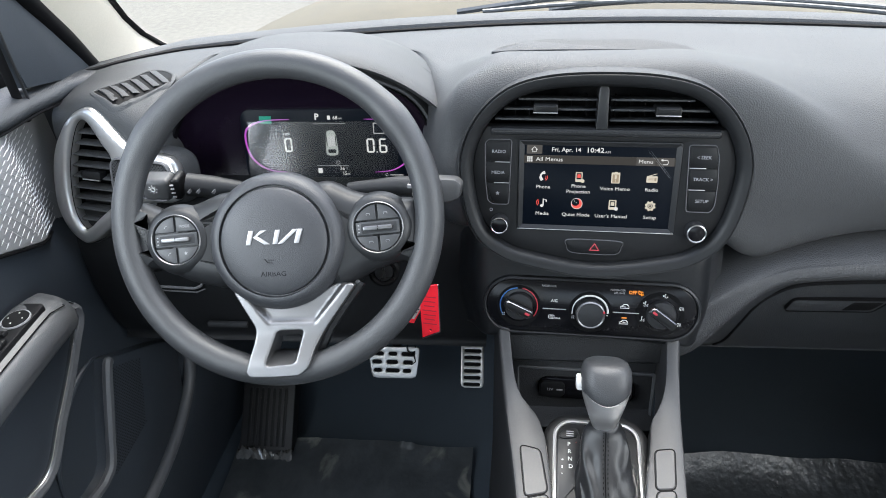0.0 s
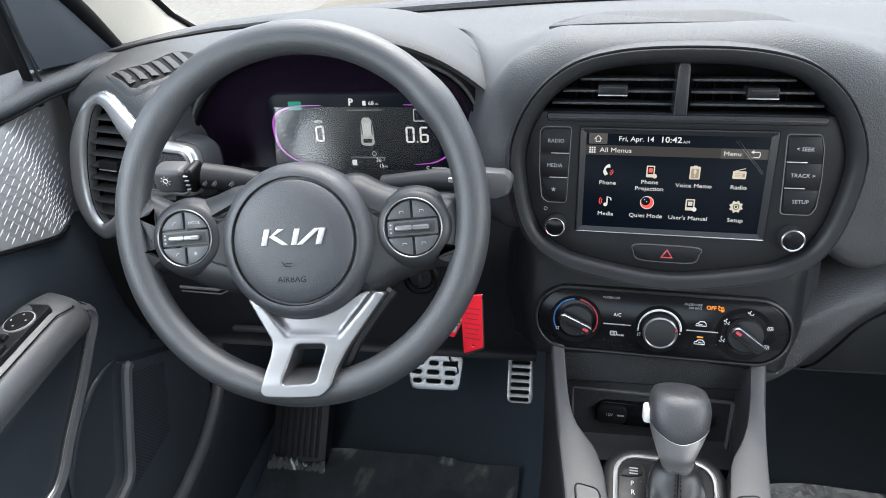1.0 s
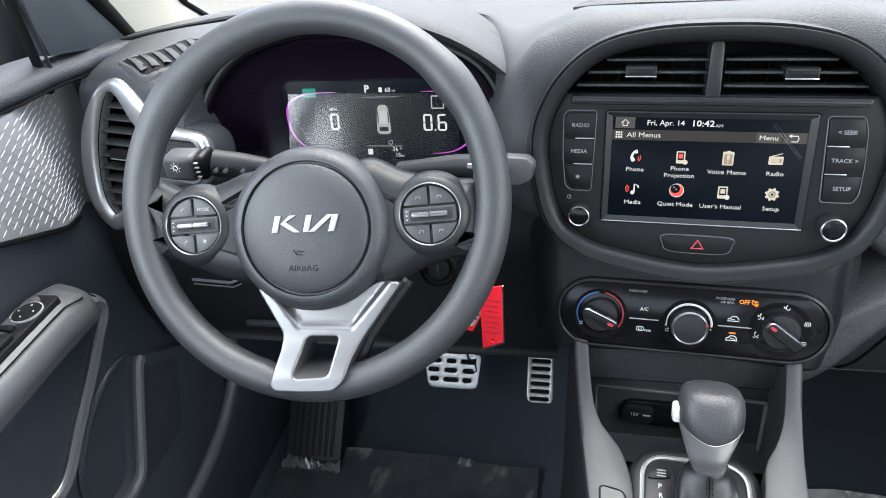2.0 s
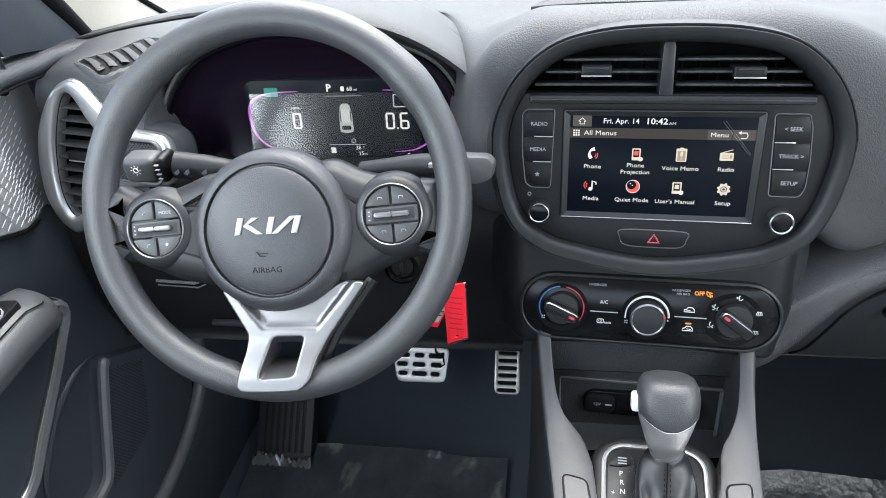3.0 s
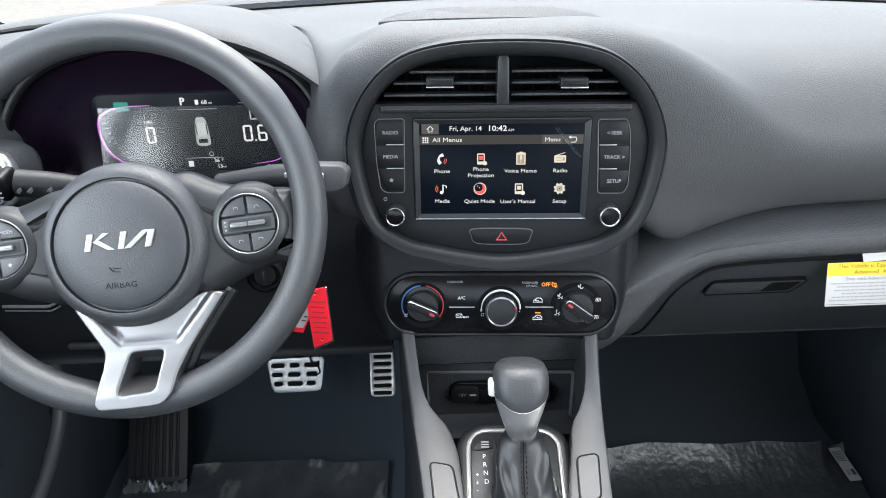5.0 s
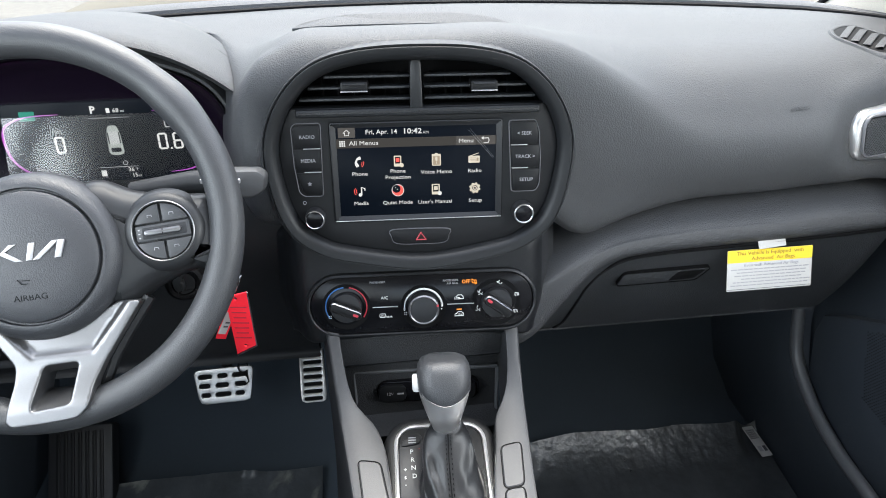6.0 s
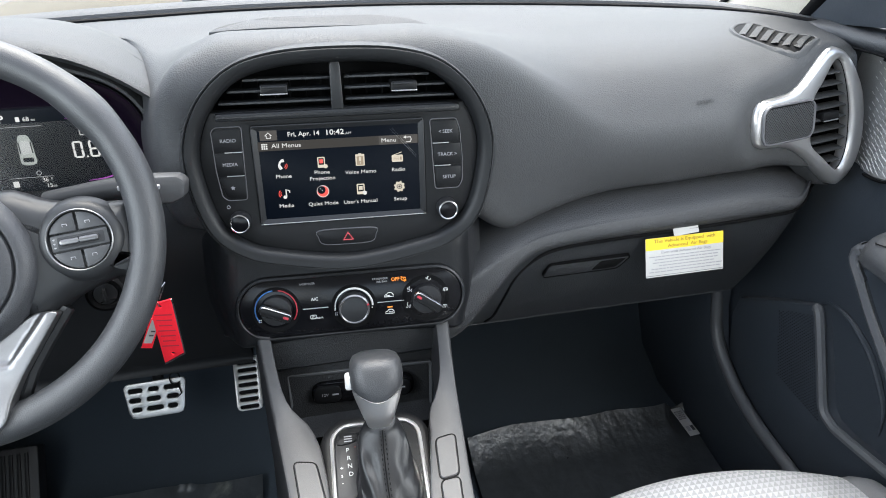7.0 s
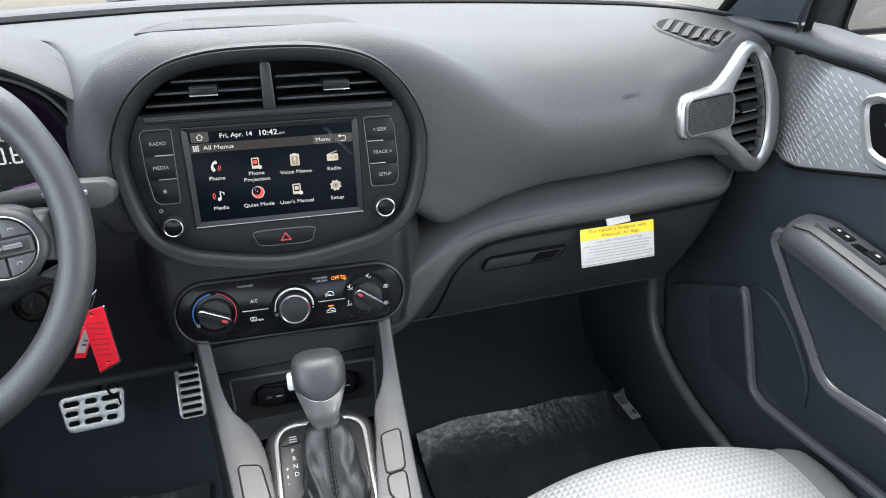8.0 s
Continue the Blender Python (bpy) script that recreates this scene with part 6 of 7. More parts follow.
# ---- gear lever ----
SHF = face_frame((0.006, 0.52, 0.7795), -3, 82)
lever = thing("gear_lever", SHF, "automatic gear lever with leather boot and silver neck", "gear lever")
pl = rrect(0.0, -0.005, 0.098, 0.155, 0.022, 6)
part("base_surround", ring(pl, [(0.014, -0.012), (0.011, -0.002), (0.005, 0.001), (0.0, 0.0005), (0.0, -0.012)]), BUTTON, lever)
part("base", prism(pl, -0.012, 0.0005, 0.0004), BUTTON, lever)
part("base_trim", ring(pl, [(0.001, 0.0), (0.0012, 0.0026), (-0.0008, 0.0034), (-0.0028, 0.0028), (-0.0034, 0.0)]), SILVER, lever, "satin silver trim ring")
gp = part("gate_panel", prism(catmull([(-0.0445, 0.045), (-0.038, 0.058), (-0.030, 0.062), (-0.022, 0.0615), (-0.019, 0.050), (-0.019, 0.020), (-0.0195, -0.002), (-0.033, -0.022), (-0.0445, -0.033), (-0.0450, 0.0)][::-1], 3), -0.002, 0.0022, 0.0008), SPOKE, lever)
rel = part("release_key", prism(catmull([(-0.0425, 0.0475), (-0.036, 0.0595), (-0.0235, 0.060), (-0.0225, 0.050)][::-1], 3), 0.001, 0.0036, 0.0006), BUTTON, gp)
for y in (0.0565, 0.0535, 0.0505):
    part("release_bar", prism(rrect(-0.0305, y, 0.0085, 0.0013, 0.0003, 2), 0.0034, 0.0039, 0.0001, seg=1), GREYP, rel)
for t, y in (("P", 0.0402), ("R", 0.0308), ("N", 0.0214), ("D", 0.0120)):
    lettering("gate_letter", t, 0.0070, -0.0318 + 0.0003 * (41 - y * 1000) / 4, y, 0.0024, gp, WHITEP)
for y, t in ((0.0195, "+"), (0.0112, "s"), (0.0030, "-")):
    lettering("gate_letter", t, 0.0066, -0.0392, y, 0.0024, gp, WHITEP)
part("gate_dot", prism(circle(-0.0235, 0.0435, 0.0006, 8), 0.002, 0.0024, 0.0001, seg=1), L_RED, gp)
BOOT_ROWS = ((-0.012, 0.001, 0.0345, 0.060, 0.03), (-0.010, 0.006, 0.0330, 0.057, 0.05), (-0.004, 0.013, 0.0300, 0.050, 0.08), (0.004, 0.021, 0.0275, 0.040, 0.08), (0.013, 0.029, 0.0265, 0.0315, 0.07), (0.022, 0.036, 0.0258, 0.0265, 0.06), (0.031, 0.043, 0.0230, 0.0215, 0.03), (0.0385, 0.050, 0.0170, 0.0162, 0.0), (0.042, 0.055, 0.0150, 0.0142, 0.0), (0.0425, 0.0555, 0.0110, 0.0105, 0.0))


def boot_point(i, a):
    cy, h, rx, ry, fold = BOOT_ROWS[i]
    near = 1 - smooth(0.15, 0.6, abs(a - 1.5 * math.pi))
    k = 1 + (1 - near) * fold * (0.8 * math.sin(3 * a + i * 0.75) + 0.35 * math.sin(5 * a - i * 1.1) + 0.12 * math.sin(11 * a + i * 2.1)) + fold * 0.35 * abs(math.cos(2 * a)) + 0.03 * near
    return Vector((0.0055 + 0.0035 * smooth(5, 0, i) + rx * k * math.cos(a), cy + ry * k * math.sin(a), h + 0.003 * (1 - near) * math.sin(5 * a + i * 1.7) * (fold > 0.03)))


rows = [[boot_point(i, 2 * math.pi * j / 72) for j in range(72)] for i in range(len(BOOT_ROWS))]
cols = [catmull([rows[i][j] for i in range(len(rows))], 4, False) for j in range(72)]
bootm = grid([[cols[j][i] for j in range(72)] for i in range(len(cols[0]))], closed_u=True)
part("boot", bootm, BOOT, lever, "black leather boot with a stitched seam", angle=80)
for da in (-0.085, 0.085):
    line = catmull([boot_point(i, 1.5 * math.pi + da * (1 + 0.12 * (i - 4 if i > 4 else 0) ** 1.4)) for i in range(9)], 10, False)
    line = [p + Vector((0, -0.0003, 0.0005)) for p in line]
    if da < 0:
        part("seam", tube([p + Vector((0.0022, -0.0001, 0.0001)) for p in line], 0.0006, 5), VOID, lever)
    for q in range(4, len(line) - 3, 3):
        part("stitch", tube([line[q], line[q + 1], line[q + 2] * 0.4 + line[q + 1] * 0.6], 0.0005, 5), VOID, lever)


def knob_row(zz, hw, hd, cx, cy, sq=2.6, shift=0.0):
    row = []
    for a in steps(0, 2 * math.pi, 40)[:-1]:
        c, s_ = math.cos(a), math.sin(a)
        r = (abs(c) ** sq + abs(s_) ** sq) ** (-1 / sq)
        front = max(0.0, -s_) * (1 - abs(c) ** 2)
        row.append((cx + hw * r * c, cy + hd * r * s_, zz - shift * front))
    return row


KM = SHF.inverted() @ pose(0.011, 0.5520, 0.8255, -27, 0, -3) @ Matrix.Diagonal((1, 1, 0.66, 1))
rows = [knob_row(z, w, d, 0.0005, y) for z, w, d, y in ((-0.012, 0.0118, 0.011, -0.002), (0.006, 0.0125, 0.012, -0.002), (0.010, 0.0138, 0.0135, -0.002), (0.020, 0.0145, 0.0150, -0.002), (0.022, 0.0158, 0.0165, -0.002), (0.035, 0.0190, 0.0195, -0.001), (0.050, 0.0225, 0.0225, 0.0), (0.062, 0.0250, 0.0245, 0.001), (0.072, 0.0262, 0.0255, 0.001), (0.080, 0.0264, 0.0257, 0.001))]
bm = grid(rows, closed_u=True)
part("neck", world_of(bm, KM), SILVER, lever, "satin silver neck", angle=80)
rows = [knob_row(z, w, d, 0.0005, y, 2.8, sh) for z, w, d, y, sh in ((0.077, 0.0245, 0.024, 0.0, 0.020), (0.0775, 0.0262, 0.0258, 0.0, 0.021), (0.080, 0.0270, 0.0268, 0.0005, 0.0205), (0.087, 0.0276, 0.0276, 0.001, 0.015), (0.096, 0.0278, 0.0276, 0.002, 0.008), (0.108, 0.0268, 0.0262, 0.004, 0.003), (0.116, 0.0240, 0.0225, 0.005, 0.0), (0.1205, 0.0185, 0.0165, 0.006, 0.0), (0.122, 0.010, 0.009, 0.006, 0.0))]
bm = grid(rows, closed_u=True)
bm.verts.ensure_lookup_table()
cap(bm, list(bm.verts)[-40:])
part("grip", world_of(bm, KM), LEATHER, lever, "dark grained grip", angle=80)
part("grip_line", world_of(tube([Vector(p) * 1.0 for p in knob_row(0.0778, 0.0268, 0.0264, 0.0005, 0.0, 2.8, 0.0208)], 0.0005, 6, True), KM), SPOKESIL, lever)
part("release_button", world_of(box(-0.0275, 0.001, 0.083, 0.009, 0.017, 0.024, 0.0035), KM), WHITEP, lever, "white release button")

# ---- front doors ----
def yz_frame(s, x):
    """Local x along the car, local y up, local z from the door into the cabin."""
    m = Matrix(((0, 0, -s), (1, 0, 0), (0, 1, 0))).to_4x4()
    m.translation = (s * x, 0, 0)
    return m


def ccw(pts):
    pts = [Vector(p) for p in pts]
    return pts if sum(a.x * b.y - b.x * a.y for a, b in zip(pts, pts[1:] + pts[:1])) > 0 else pts[::-1]


def belt(y):
    return curve(((-0.45, 1.15), (0.2, 1.142), (0.45, 1.136), (0.635, 1.128), (0.76, 1.118), (0.852, 1.108), (0.95, 1.094)), y)


def trim_low(y):
    return 0.955 + (0.733 - y) * 0.43


def flare(y, z):
    """How far the door's upper front end swings outwards beside the dashboard's vent."""
    return 0.052 * smooth(0.69, 0.80, y) * smooth(0.89, 0.93, z)


DASH_MESH = finish("bright_dash", tube([(0, -0.5, 0), (0, -0.1, 0), (0, 0.5, 0)], [0.00015, 0.0006, 0.0003], 6), BRIGHT)


def car_door(s):
    d = thing("door_1" if s < 0 else "door_2", pose(0.008 if s < 0 else 0.0, 0, 0), "closed car door with silver patterned trim and armrest", "car door", "front doors", "structure")
    ys = steps(-0.45, 1.06, 60)
    rows = []
    for y in ys:
        b = min(belt(y), belt(0.95) - max(0, y - 0.95) * 0.5)
        rows.append([(s * (x + flare(y, z)), y, z) for x, z in ((0.703, b - 0.004), (0.702, 1.05), (0.703, 1.0), (0.706, 0.95), (0.712, 0.90), (0.716, 0.80), (0.718, 0.66), (0.714, 0.52), (0.704, 0.42), (0.700, 0.36))])
    part("panel", grid(rows), DOOR, d, angle=80)
    rows = []
    for y in steps(-0.45, 0.945, 50):
        b = belt(y)
        e = smooth(0.85, 0.945, y)
        rows.append([(s * (x - 0.028 * e), y, b + dz) for x, dz in ((0.706, -0.008), (0.699, -0.006), (0.696, 0.0), (0.698, 0.008), (0.706, 0.014), (0.720, 0.018), (0.75, 0.020), (0.765, 0.016))])
    part("belt_rail", grid(rows), DASH2, d, "soft dark grey window rail", angle=80)
    part("belt_line", tube([(s * (0.6972 + flare(y, belt(y))), y, belt(y) - 0.0115) for y in steps(0.24, 0.86, 40)], 0.0004, 6), EDGE, d, "thin bright line above the trim")
    part("belt_gap", tube([(s * (0.700 - 0.02 * smooth(0.85, 0.945, y)), y, belt(y) - 0.008) for y in steps(-0.45, 0.93, 40)], 0.0022, 6), VOID, d)
    # patterned trim wedge
    rows = []
    for y in steps(0.24, 0.86, 60):
        a, b = min(trim_low(y), belt(y) - 0.014), belt(y) - 0.010
        rows.append([(s * (x + flare(y, z)), y, z) for x, z in ((0.704, a - 0.002), (0.6985, a + 0.002), (0.696, lerp(a, b, 0.3)), (0.6955, lerp(a, b, 0.6)), (0.6975, b - 0.002), (0.704, b))])
    tr = part("trim", grid(rows), TRIM, d, "silver grey trim with a pattern of bright dashes")
    part("trim_edge", tube([(s * (0.6985 + flare(y, min(trim_low(y), belt(y) - 0.014))), y, min(trim_low(y), belt(y) - 0.014) - 0.002) for y in steps(0.27, 0.82, 24)], 0.0022, 6), VOID, d)
    bl = bmesh.new()
    rnd = random.Random(5)
    for c in range(26):
        off = c * 0.0165
        for k in range(26):
            # points along a family of bent lines that sweep down towards the rear
            u = k * 0.0125 + (c % 2) * 0.006
            y = 0.845 - u * 0.86 - off * 0.12 - 0.10 * (u / 0.3) ** 2 * 0.2
            z = 1.205 - off * 0.62 - u * (0.30 + 0.22 * (c / 26)) - 0.05 * (u / 0.3) ** 2
            fade = smooth(0.84, 0.78, y) * smooth(0.56, 0.62, y)
            if not (trim_low(y) + 0.006 < z < belt(y) - 0.020) or y > 0.845 or y < 0.33:
                continue
            ln = (0.0085 + 0.0035 * rnd.random()) * (0.45 + 0.55 * fade)
            dy, dz = -0.86, -(0.30 + 0.22 * (c / 26)) - 0.33 * u
            n = math.hypot(dy, dz)
            dy, dz = dy / n * ln / 2, dz / n * ln / 2
            o = new("bright_dash", DASH_MESH)
            o.parent = tr
            o.matrix_basis = Matrix.Translation((s * (0.6950 + flare(y, z)), y, z)) @ Matrix.Rotation(math.atan2(dz, dy), 4, "X") @ Matrix.Diagonal((1, ln, 1, 1))
    for c in range(22):
        y0 = 0.86 - c * 0.026
        pts = []
        for k in range(14):
            y, z = y0 - k * 0.006 - 0.0004 * k * k, trim_low(y0) + 0.004 + k * 0.0125
            if trim_low(y) + 0.004 < z < belt(y) - 0.016 and 0.33 < y < 0.845:
                pts.append((s * (0.6953 + flare(y, z)), y, z))
        if len(pts) > 2:
            tube(pts, 0.0004, 4, bm=bl)
    part("relief_line", bl, TRIM, tr)
    # armrest
    rows = []
    for y, k in [(0.672, 0.0), (0.668, 0.25), (0.660, 0.5), (0.648, 0.75), (0.630, 0.92), (0.605, 1.0), (0.56, 1.0)] + [(v, 1.0) for v in steps(0.50, -0.1, 8)]:
        zt = curve(((0.40, 0.926), (0.60, 0.928), (0.64, 0.921), (0.672, 0.897)), y)
        f = lambda x: 0.700 - (0.700 - x) * k
        rows.append(catmull([(s * f(0.705), y, zt - 0.002 - 0.02 * (1 - k)), (s * f(0.690), y, zt + 0.014 * k), (s * f(0.668), y, zt + 0.012 * k), (s * f(0.650), y, zt + 0.005 * k), (s * f(0.641), y, zt - 0.003), (s * f(0.636), y, zt - 0.014), (s * f(0.637), y, zt - 0.026), (s * f(0.644), y, zt - 0.034), (s * f(0.70), y, zt - 0.04)], 3, False))
    arm = part("armrest", grid(rows), ARM, d, "padded dark armrest", angle=80)
    part("seam", tube([(s * (0.6470 + 0.04 * smooth(0.63, 0.668, y)), y, curve(((0.40, 0.932), (0.60, 0.934), (0.64, 0.923), (0.672, 0.897)), y)) for y in steps(-0.1, 0.655, 30)], 0.0009, 5), VOID, arm)
    F = yz_frame(s, 0.668)
    ins = ccw([(0.655, 0.880), (0.648, 0.891), (0.635, 0.894), (0.50, 0.897), (0.30, 0.897), (0.05, 0.895), (0.0, 0.88), (0.0, 0.80), (0.20, 0.795), (0.40, 0.780), (0.44, 0.773), (0.475, 0.764), (0.500, 0.760), (0.522, 0.769), (0.55, 0.793), (0.602, 0.833), (0.635, 0.862)])
    ins = catmull(ins, 4)
    part("cloth_insert", world_of(prism(ins, -0.03, 0.001, 0.0008), F), CLOTH, d, "dark cloth insert")
    part("insert_band", world_of(ring(ins, [(0.0005, -0.03), (0.0005, 0.004), (0.003, 0.008), (0.010, 0.010), (0.0165, 0.006), (0.019, -0.004), (0.020, -0.04)]), F), BAND, d, "satin grey band around the insert")
    part("chrome_line", world_of(ring(ins, [(-0.0003, 0.0), (-0.0003, 0.0045), (0.0005, 0.0058), (0.0015, 0.0045), (0.0015, 0.0)]), F), CHROME, d, "thin bright line")
    # switches
    sw = part("switch_plate", world_of(prism(rrect(0, 0, 0.16, 0.036 if s < 0 else 0.027, 0.006), -0.006, 0.0014, 0.001), pose(s * 0.6735, 0.534, 0.9396, 2, 0, 90) @ pose(0, 0, 0, s * 5, 0, 0)), BUTTON if s < 0 else ARM, d)
    SM = pose(s * 0.6735, 0.534, 0.9396, 2, 0, 90) @ pose(0, 0, 0, s * 5, 0, 0)
    if s < 0:
        part("mirror_switch", world_of(lathe([(0.0155, 0.001), (0.0152, 0.003), (0.0145, 0.0042), (0.012, 0.0042), (0.002, 0.0048)], 0.050, 0.0, 32), SM), BUTTON, sw)
        part("mirror_ring", world_of(ring(circle(0.050, 0.0, 0.016, 32), [(0.0004, 0.001), (0.0004, 0.0034), (-0.0008, 0.0034), (-0.0008, 0.001)]), SM), GREYP, sw)
        for a in range(4):
            c, q = math.cos(a * math.pi / 2), math.sin(a * math.pi / 2)
            part("arrow", world_of(prism(circle(0.050 + 0.009 * c, 0.009 * q, 0.0012, 3), 0.004, 0.0050, 0.0001, seg=1), SM), WHITEP, sw)
        part("toggle", world_of(box(0.024, 0.004, 0.003, 0.008, 0.018, 0.006, 0.0015), SM), BUTTON, sw)
        part("lock_switch", world_of(box(0.004, -0.002, 0.004, 0.018, 0.026, 0.006, 0.002), SM), BUTTON, sw)
        part("window_switch", world_of(box(-0.026, -0.002, 0.006, 0.026, 0.020, 0.012, 0.003), SM), BUTTON, sw)
    else:
        part("lock_switch", world_of(box(0.045, 0.002, 0.002, 0.030, 0.018, 0.003, 0.001), SM), BUTTON, sw)
        part("lock_mark", world_of(box(0.052, 0.002, 0.0036, 0.004, 0.004, 0.0006, 0), SM), WHITEP, sw)
        part("lock_mark", world_of(box(0.038, 0.002, 0.0036, 0.004, 0.004, 0.0006, 0), SM), WHITEP, sw)
        part("window_well", world_of(box(0.012, 0.002, 0.0008, 0.024, 0.020, 0.003, 0.001), SM), VOID, sw)
        part("window_switch", world_of(box(-0.008, 0.002, 0.003, 0.024, 0.018, 0.005, 0.002), SM), BUTTON, sw)
        part("window_mark", world_of(box(-0.008, 0.002, 0.0056, 0.005, 0.004, 0.0006, 0), SM), WHITEP, sw)
    # inner handle recess
    H = yz_frame(s, 0.6955)
    ho = catmull(ccw([(0.640, 1.085), (0.628, 1.103), (0.600, 1.108), (0.50, 1.110), (0.47, 1.10), (0.47, 1.065), (0.50, 1.045), (0.57, 1.034), (0.600, 1.034), (0.618, 1.045)]), 4)
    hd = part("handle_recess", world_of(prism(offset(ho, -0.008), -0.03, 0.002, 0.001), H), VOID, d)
    part("handle_surround", world_of(ring(ho, [(0.003, -0.004), (0.003, 0.004), (0.0, 0.007), (-0.006, 0.006), (-0.010, 0.001), (-0.010, -0.004)]), H), SILVER, hd, "satin silver surround")
    part("handle_lever", world_of(box(0.55, 1.085, 0.004, 0.10, 0.016, 0.012, 0.004), H), SILVER, hd)
    # map pocket, its ridges, loudspeaker
    P = yz_frame(s, 0.712)
    pocket = ccw([(0.712, 0.748), (0.700, 0.735), (0.652, 0.655), (0.628, 0.615), (0.610, 0.605), (0.583, 0.606), (0.487, 0.627), (0.39, 0.651), (0.2, 0.68), (-0.1, 0.69), (-0.1, 0.37), (0.70, 0.37), (0.80, 0.40), (0.84, 0.50), (0.872, 0.60), (0.868, 0.640), (0.83, 0.670), (0.77, 0.711), (0.725, 0.741)])
    pk = part("map_pocket", world_of(prism(pocket, -0.02, 0.016, 0.006), P), DOOR, d)
    ridge = [(s * 0.694, y, z) for y, z in ((0.712, 0.746), (0.700, 0.738), (0.652, 0.655), (0.628, 0.615), (0.606, 0.606), (0.583, 0.607), (0.487, 0.628), (0.39, 0.652), (0.2, 0.68), (-0.1, 0.69))]
    part("pocket_rim", tube(catmull(ridge, 5, False), 0.0075, 8), BAND, pk)
    part("pocket_crease", tube(catmull([(s * 0.714, y, z) for y, z in ((0.715, 0.752), (0.69, 0.757), (0.657, 0.753), (0.615, 0.734), (0.58, 0.703), (0.561, 0.677), (0.55, 0.64))], 5, False), [0.001 + 0.004 * math.sin(math.pi * i / 30) for i in range(31)], 8), DOOR, pk)
    bm = bmesh.new()
    for i in range(34):
        for j in range(34):
            y = 0.625 + i * 0.0048 + (j % 2) * 0.0024
            z = 0.588 + j * 0.0045
            if y < 0.800 and z < min(0.740, 0.740 - (y - 0.70) * 0.69) and (y - 0.635) > (z - 0.602) * 0.6 - 0.0 and (y - 0.625) < 0.10 + (z - 0.575) * 0.45:
                tube([(s * 0.6965, y, z), (s * 0.6950, y, z)], 0.0012, 5, bm=bm)
    part("speaker_mesh", bm, BLACK, pk, "perforated loudspeaker grille")
    # window: corner cover, frame, pane
    W = yz_frame(s, 0.706)
    cover = ccw([(0.955, 1.095), (0.87, 1.120), (0.795, 1.138), (0.785, 1.20), (0.785, 1.315), (0.80, 1.310), (0.86, 1.235), (0.92, 1.15)])
    wf = part("mirror_cover", world_of(prism(cover, -0.02, 0.001, 0.001), W), DOOR, d, "dark triangular mirror cover")
    part("window_post", world_of(box(0.779, 1.28, -0.006, 0.007, 0.36, 0.010, 0.002), W), VOID, d)
    part("post_line", world_of(box(0.7865, 1.22, 0.002, 0.0020, 0.20, 0.004, 0.0008), W), BLACK, d)
    part("window_frame", tube(catmull([(s * 0.719, 0.985, 1.055), (s * 0.716, 0.955, 1.095), (s * 0.713, 0.912, 1.158), (s * 0.710, 0.862, 1.222), (s * 0.697, 0.78, 1.315), (s * 0.668, 0.60, 1.45), (s * 0.63, 0.30, 1.55), (s * 0.625, -0.45, 1.57)], 4, False), 0.0145, 10), VOID, d)
    pane = part("window_pane", grid([[(s * x, y, z) for y in (-0.45, 0.2, 0.77)] for x, z in ((0.752, 1.12), (0.735, 1.25), (0.69, 1.42), (0.64, 1.55))]), GLASS, d)
    pane.visible_shadow = False


car_door(-1)
car_door(1)
for s in (-1, 1):
    mir = thing("door_mirror", pose(s * 0.95, 0.90, 1.05), "grey door mirror housing outside the window", "mirror", "door mirrors")
    bm = box(0, 0.05, 0.10, 0.24, 0.12, 0.17, 0.035, seg=3)
    part("housing", bm, BLACK, mir)
    part("glass", box(s * 0.028, -0.012, 0.10, 0.155, 0.004, 0.125, 0.0015), CHROME, mir)
    part("rim", world_of(ring(rrect(s * 0.028, 0.10, 0.168, 0.138, 0.02), [(0, 0.0), (0, 0.006), (-0.006, 0.006), (-0.008, 0.0)]), Matrix(((1, 0, 0, 0), (0, 0, -1, -0.010), (0, 1, 0, 0), (0, 0, 0, 1)))), BUTTON, mir)
    part("foot", box(-s * 0.14, 0.06, 0.03, 0.12, 0.05, 0.05, 0.015), BLACK, mir)

# ---- footwells ----
for s, w in ((-1, "left"), (1, "right")):
    k = thing("kick_panel", I4, "dark plastic kick panel and door sill cover", "kick panel", "kick panels")
    rows = []
    for y, x, z1 in ((1.20, 0.66, 1.04), (1.02, 0.675, 1.04), (0.94, 0.680, 0.98), (0.915, 0.682, 0.72), (0.89, 0.682, 0.60), (0.86, 0.684, 0.53), (0.82, 0.686, 0.495), (0.74, 0.688, 0.475), (0.64, 0.688, 0.47), (0.3, 0.688, 0.47), (-0.4, 0.688, 0.47)):
        rows.append([(s * xx, y, z) for xx, z in ((x + 0.02, z1 + 0.001), (x + 0.004, z1), (x - 0.004, z1 - 0.008), (x - 0.008, z1 - 0.03), (x - 0.009, lerp(z1, 0.32, 0.6)), (x - 0.008, 0.335), (x - 0.009, 0.318))])
    part("cover", grid(rows), DOOR, k, angle=80)
    edge = [(s * 0.682, y, z) for y, z in ((0.93, 0.70), (0.905, 0.622), (0.87, 0.546), (0.80, 0.503), (0.723, 0.484), (0.639, 0.480), (0.3, 0.478))]
    part("seal", tube(catmull(edge, 5, False), 0.011, 10), BAND, k)

rnd = random.Random(11)


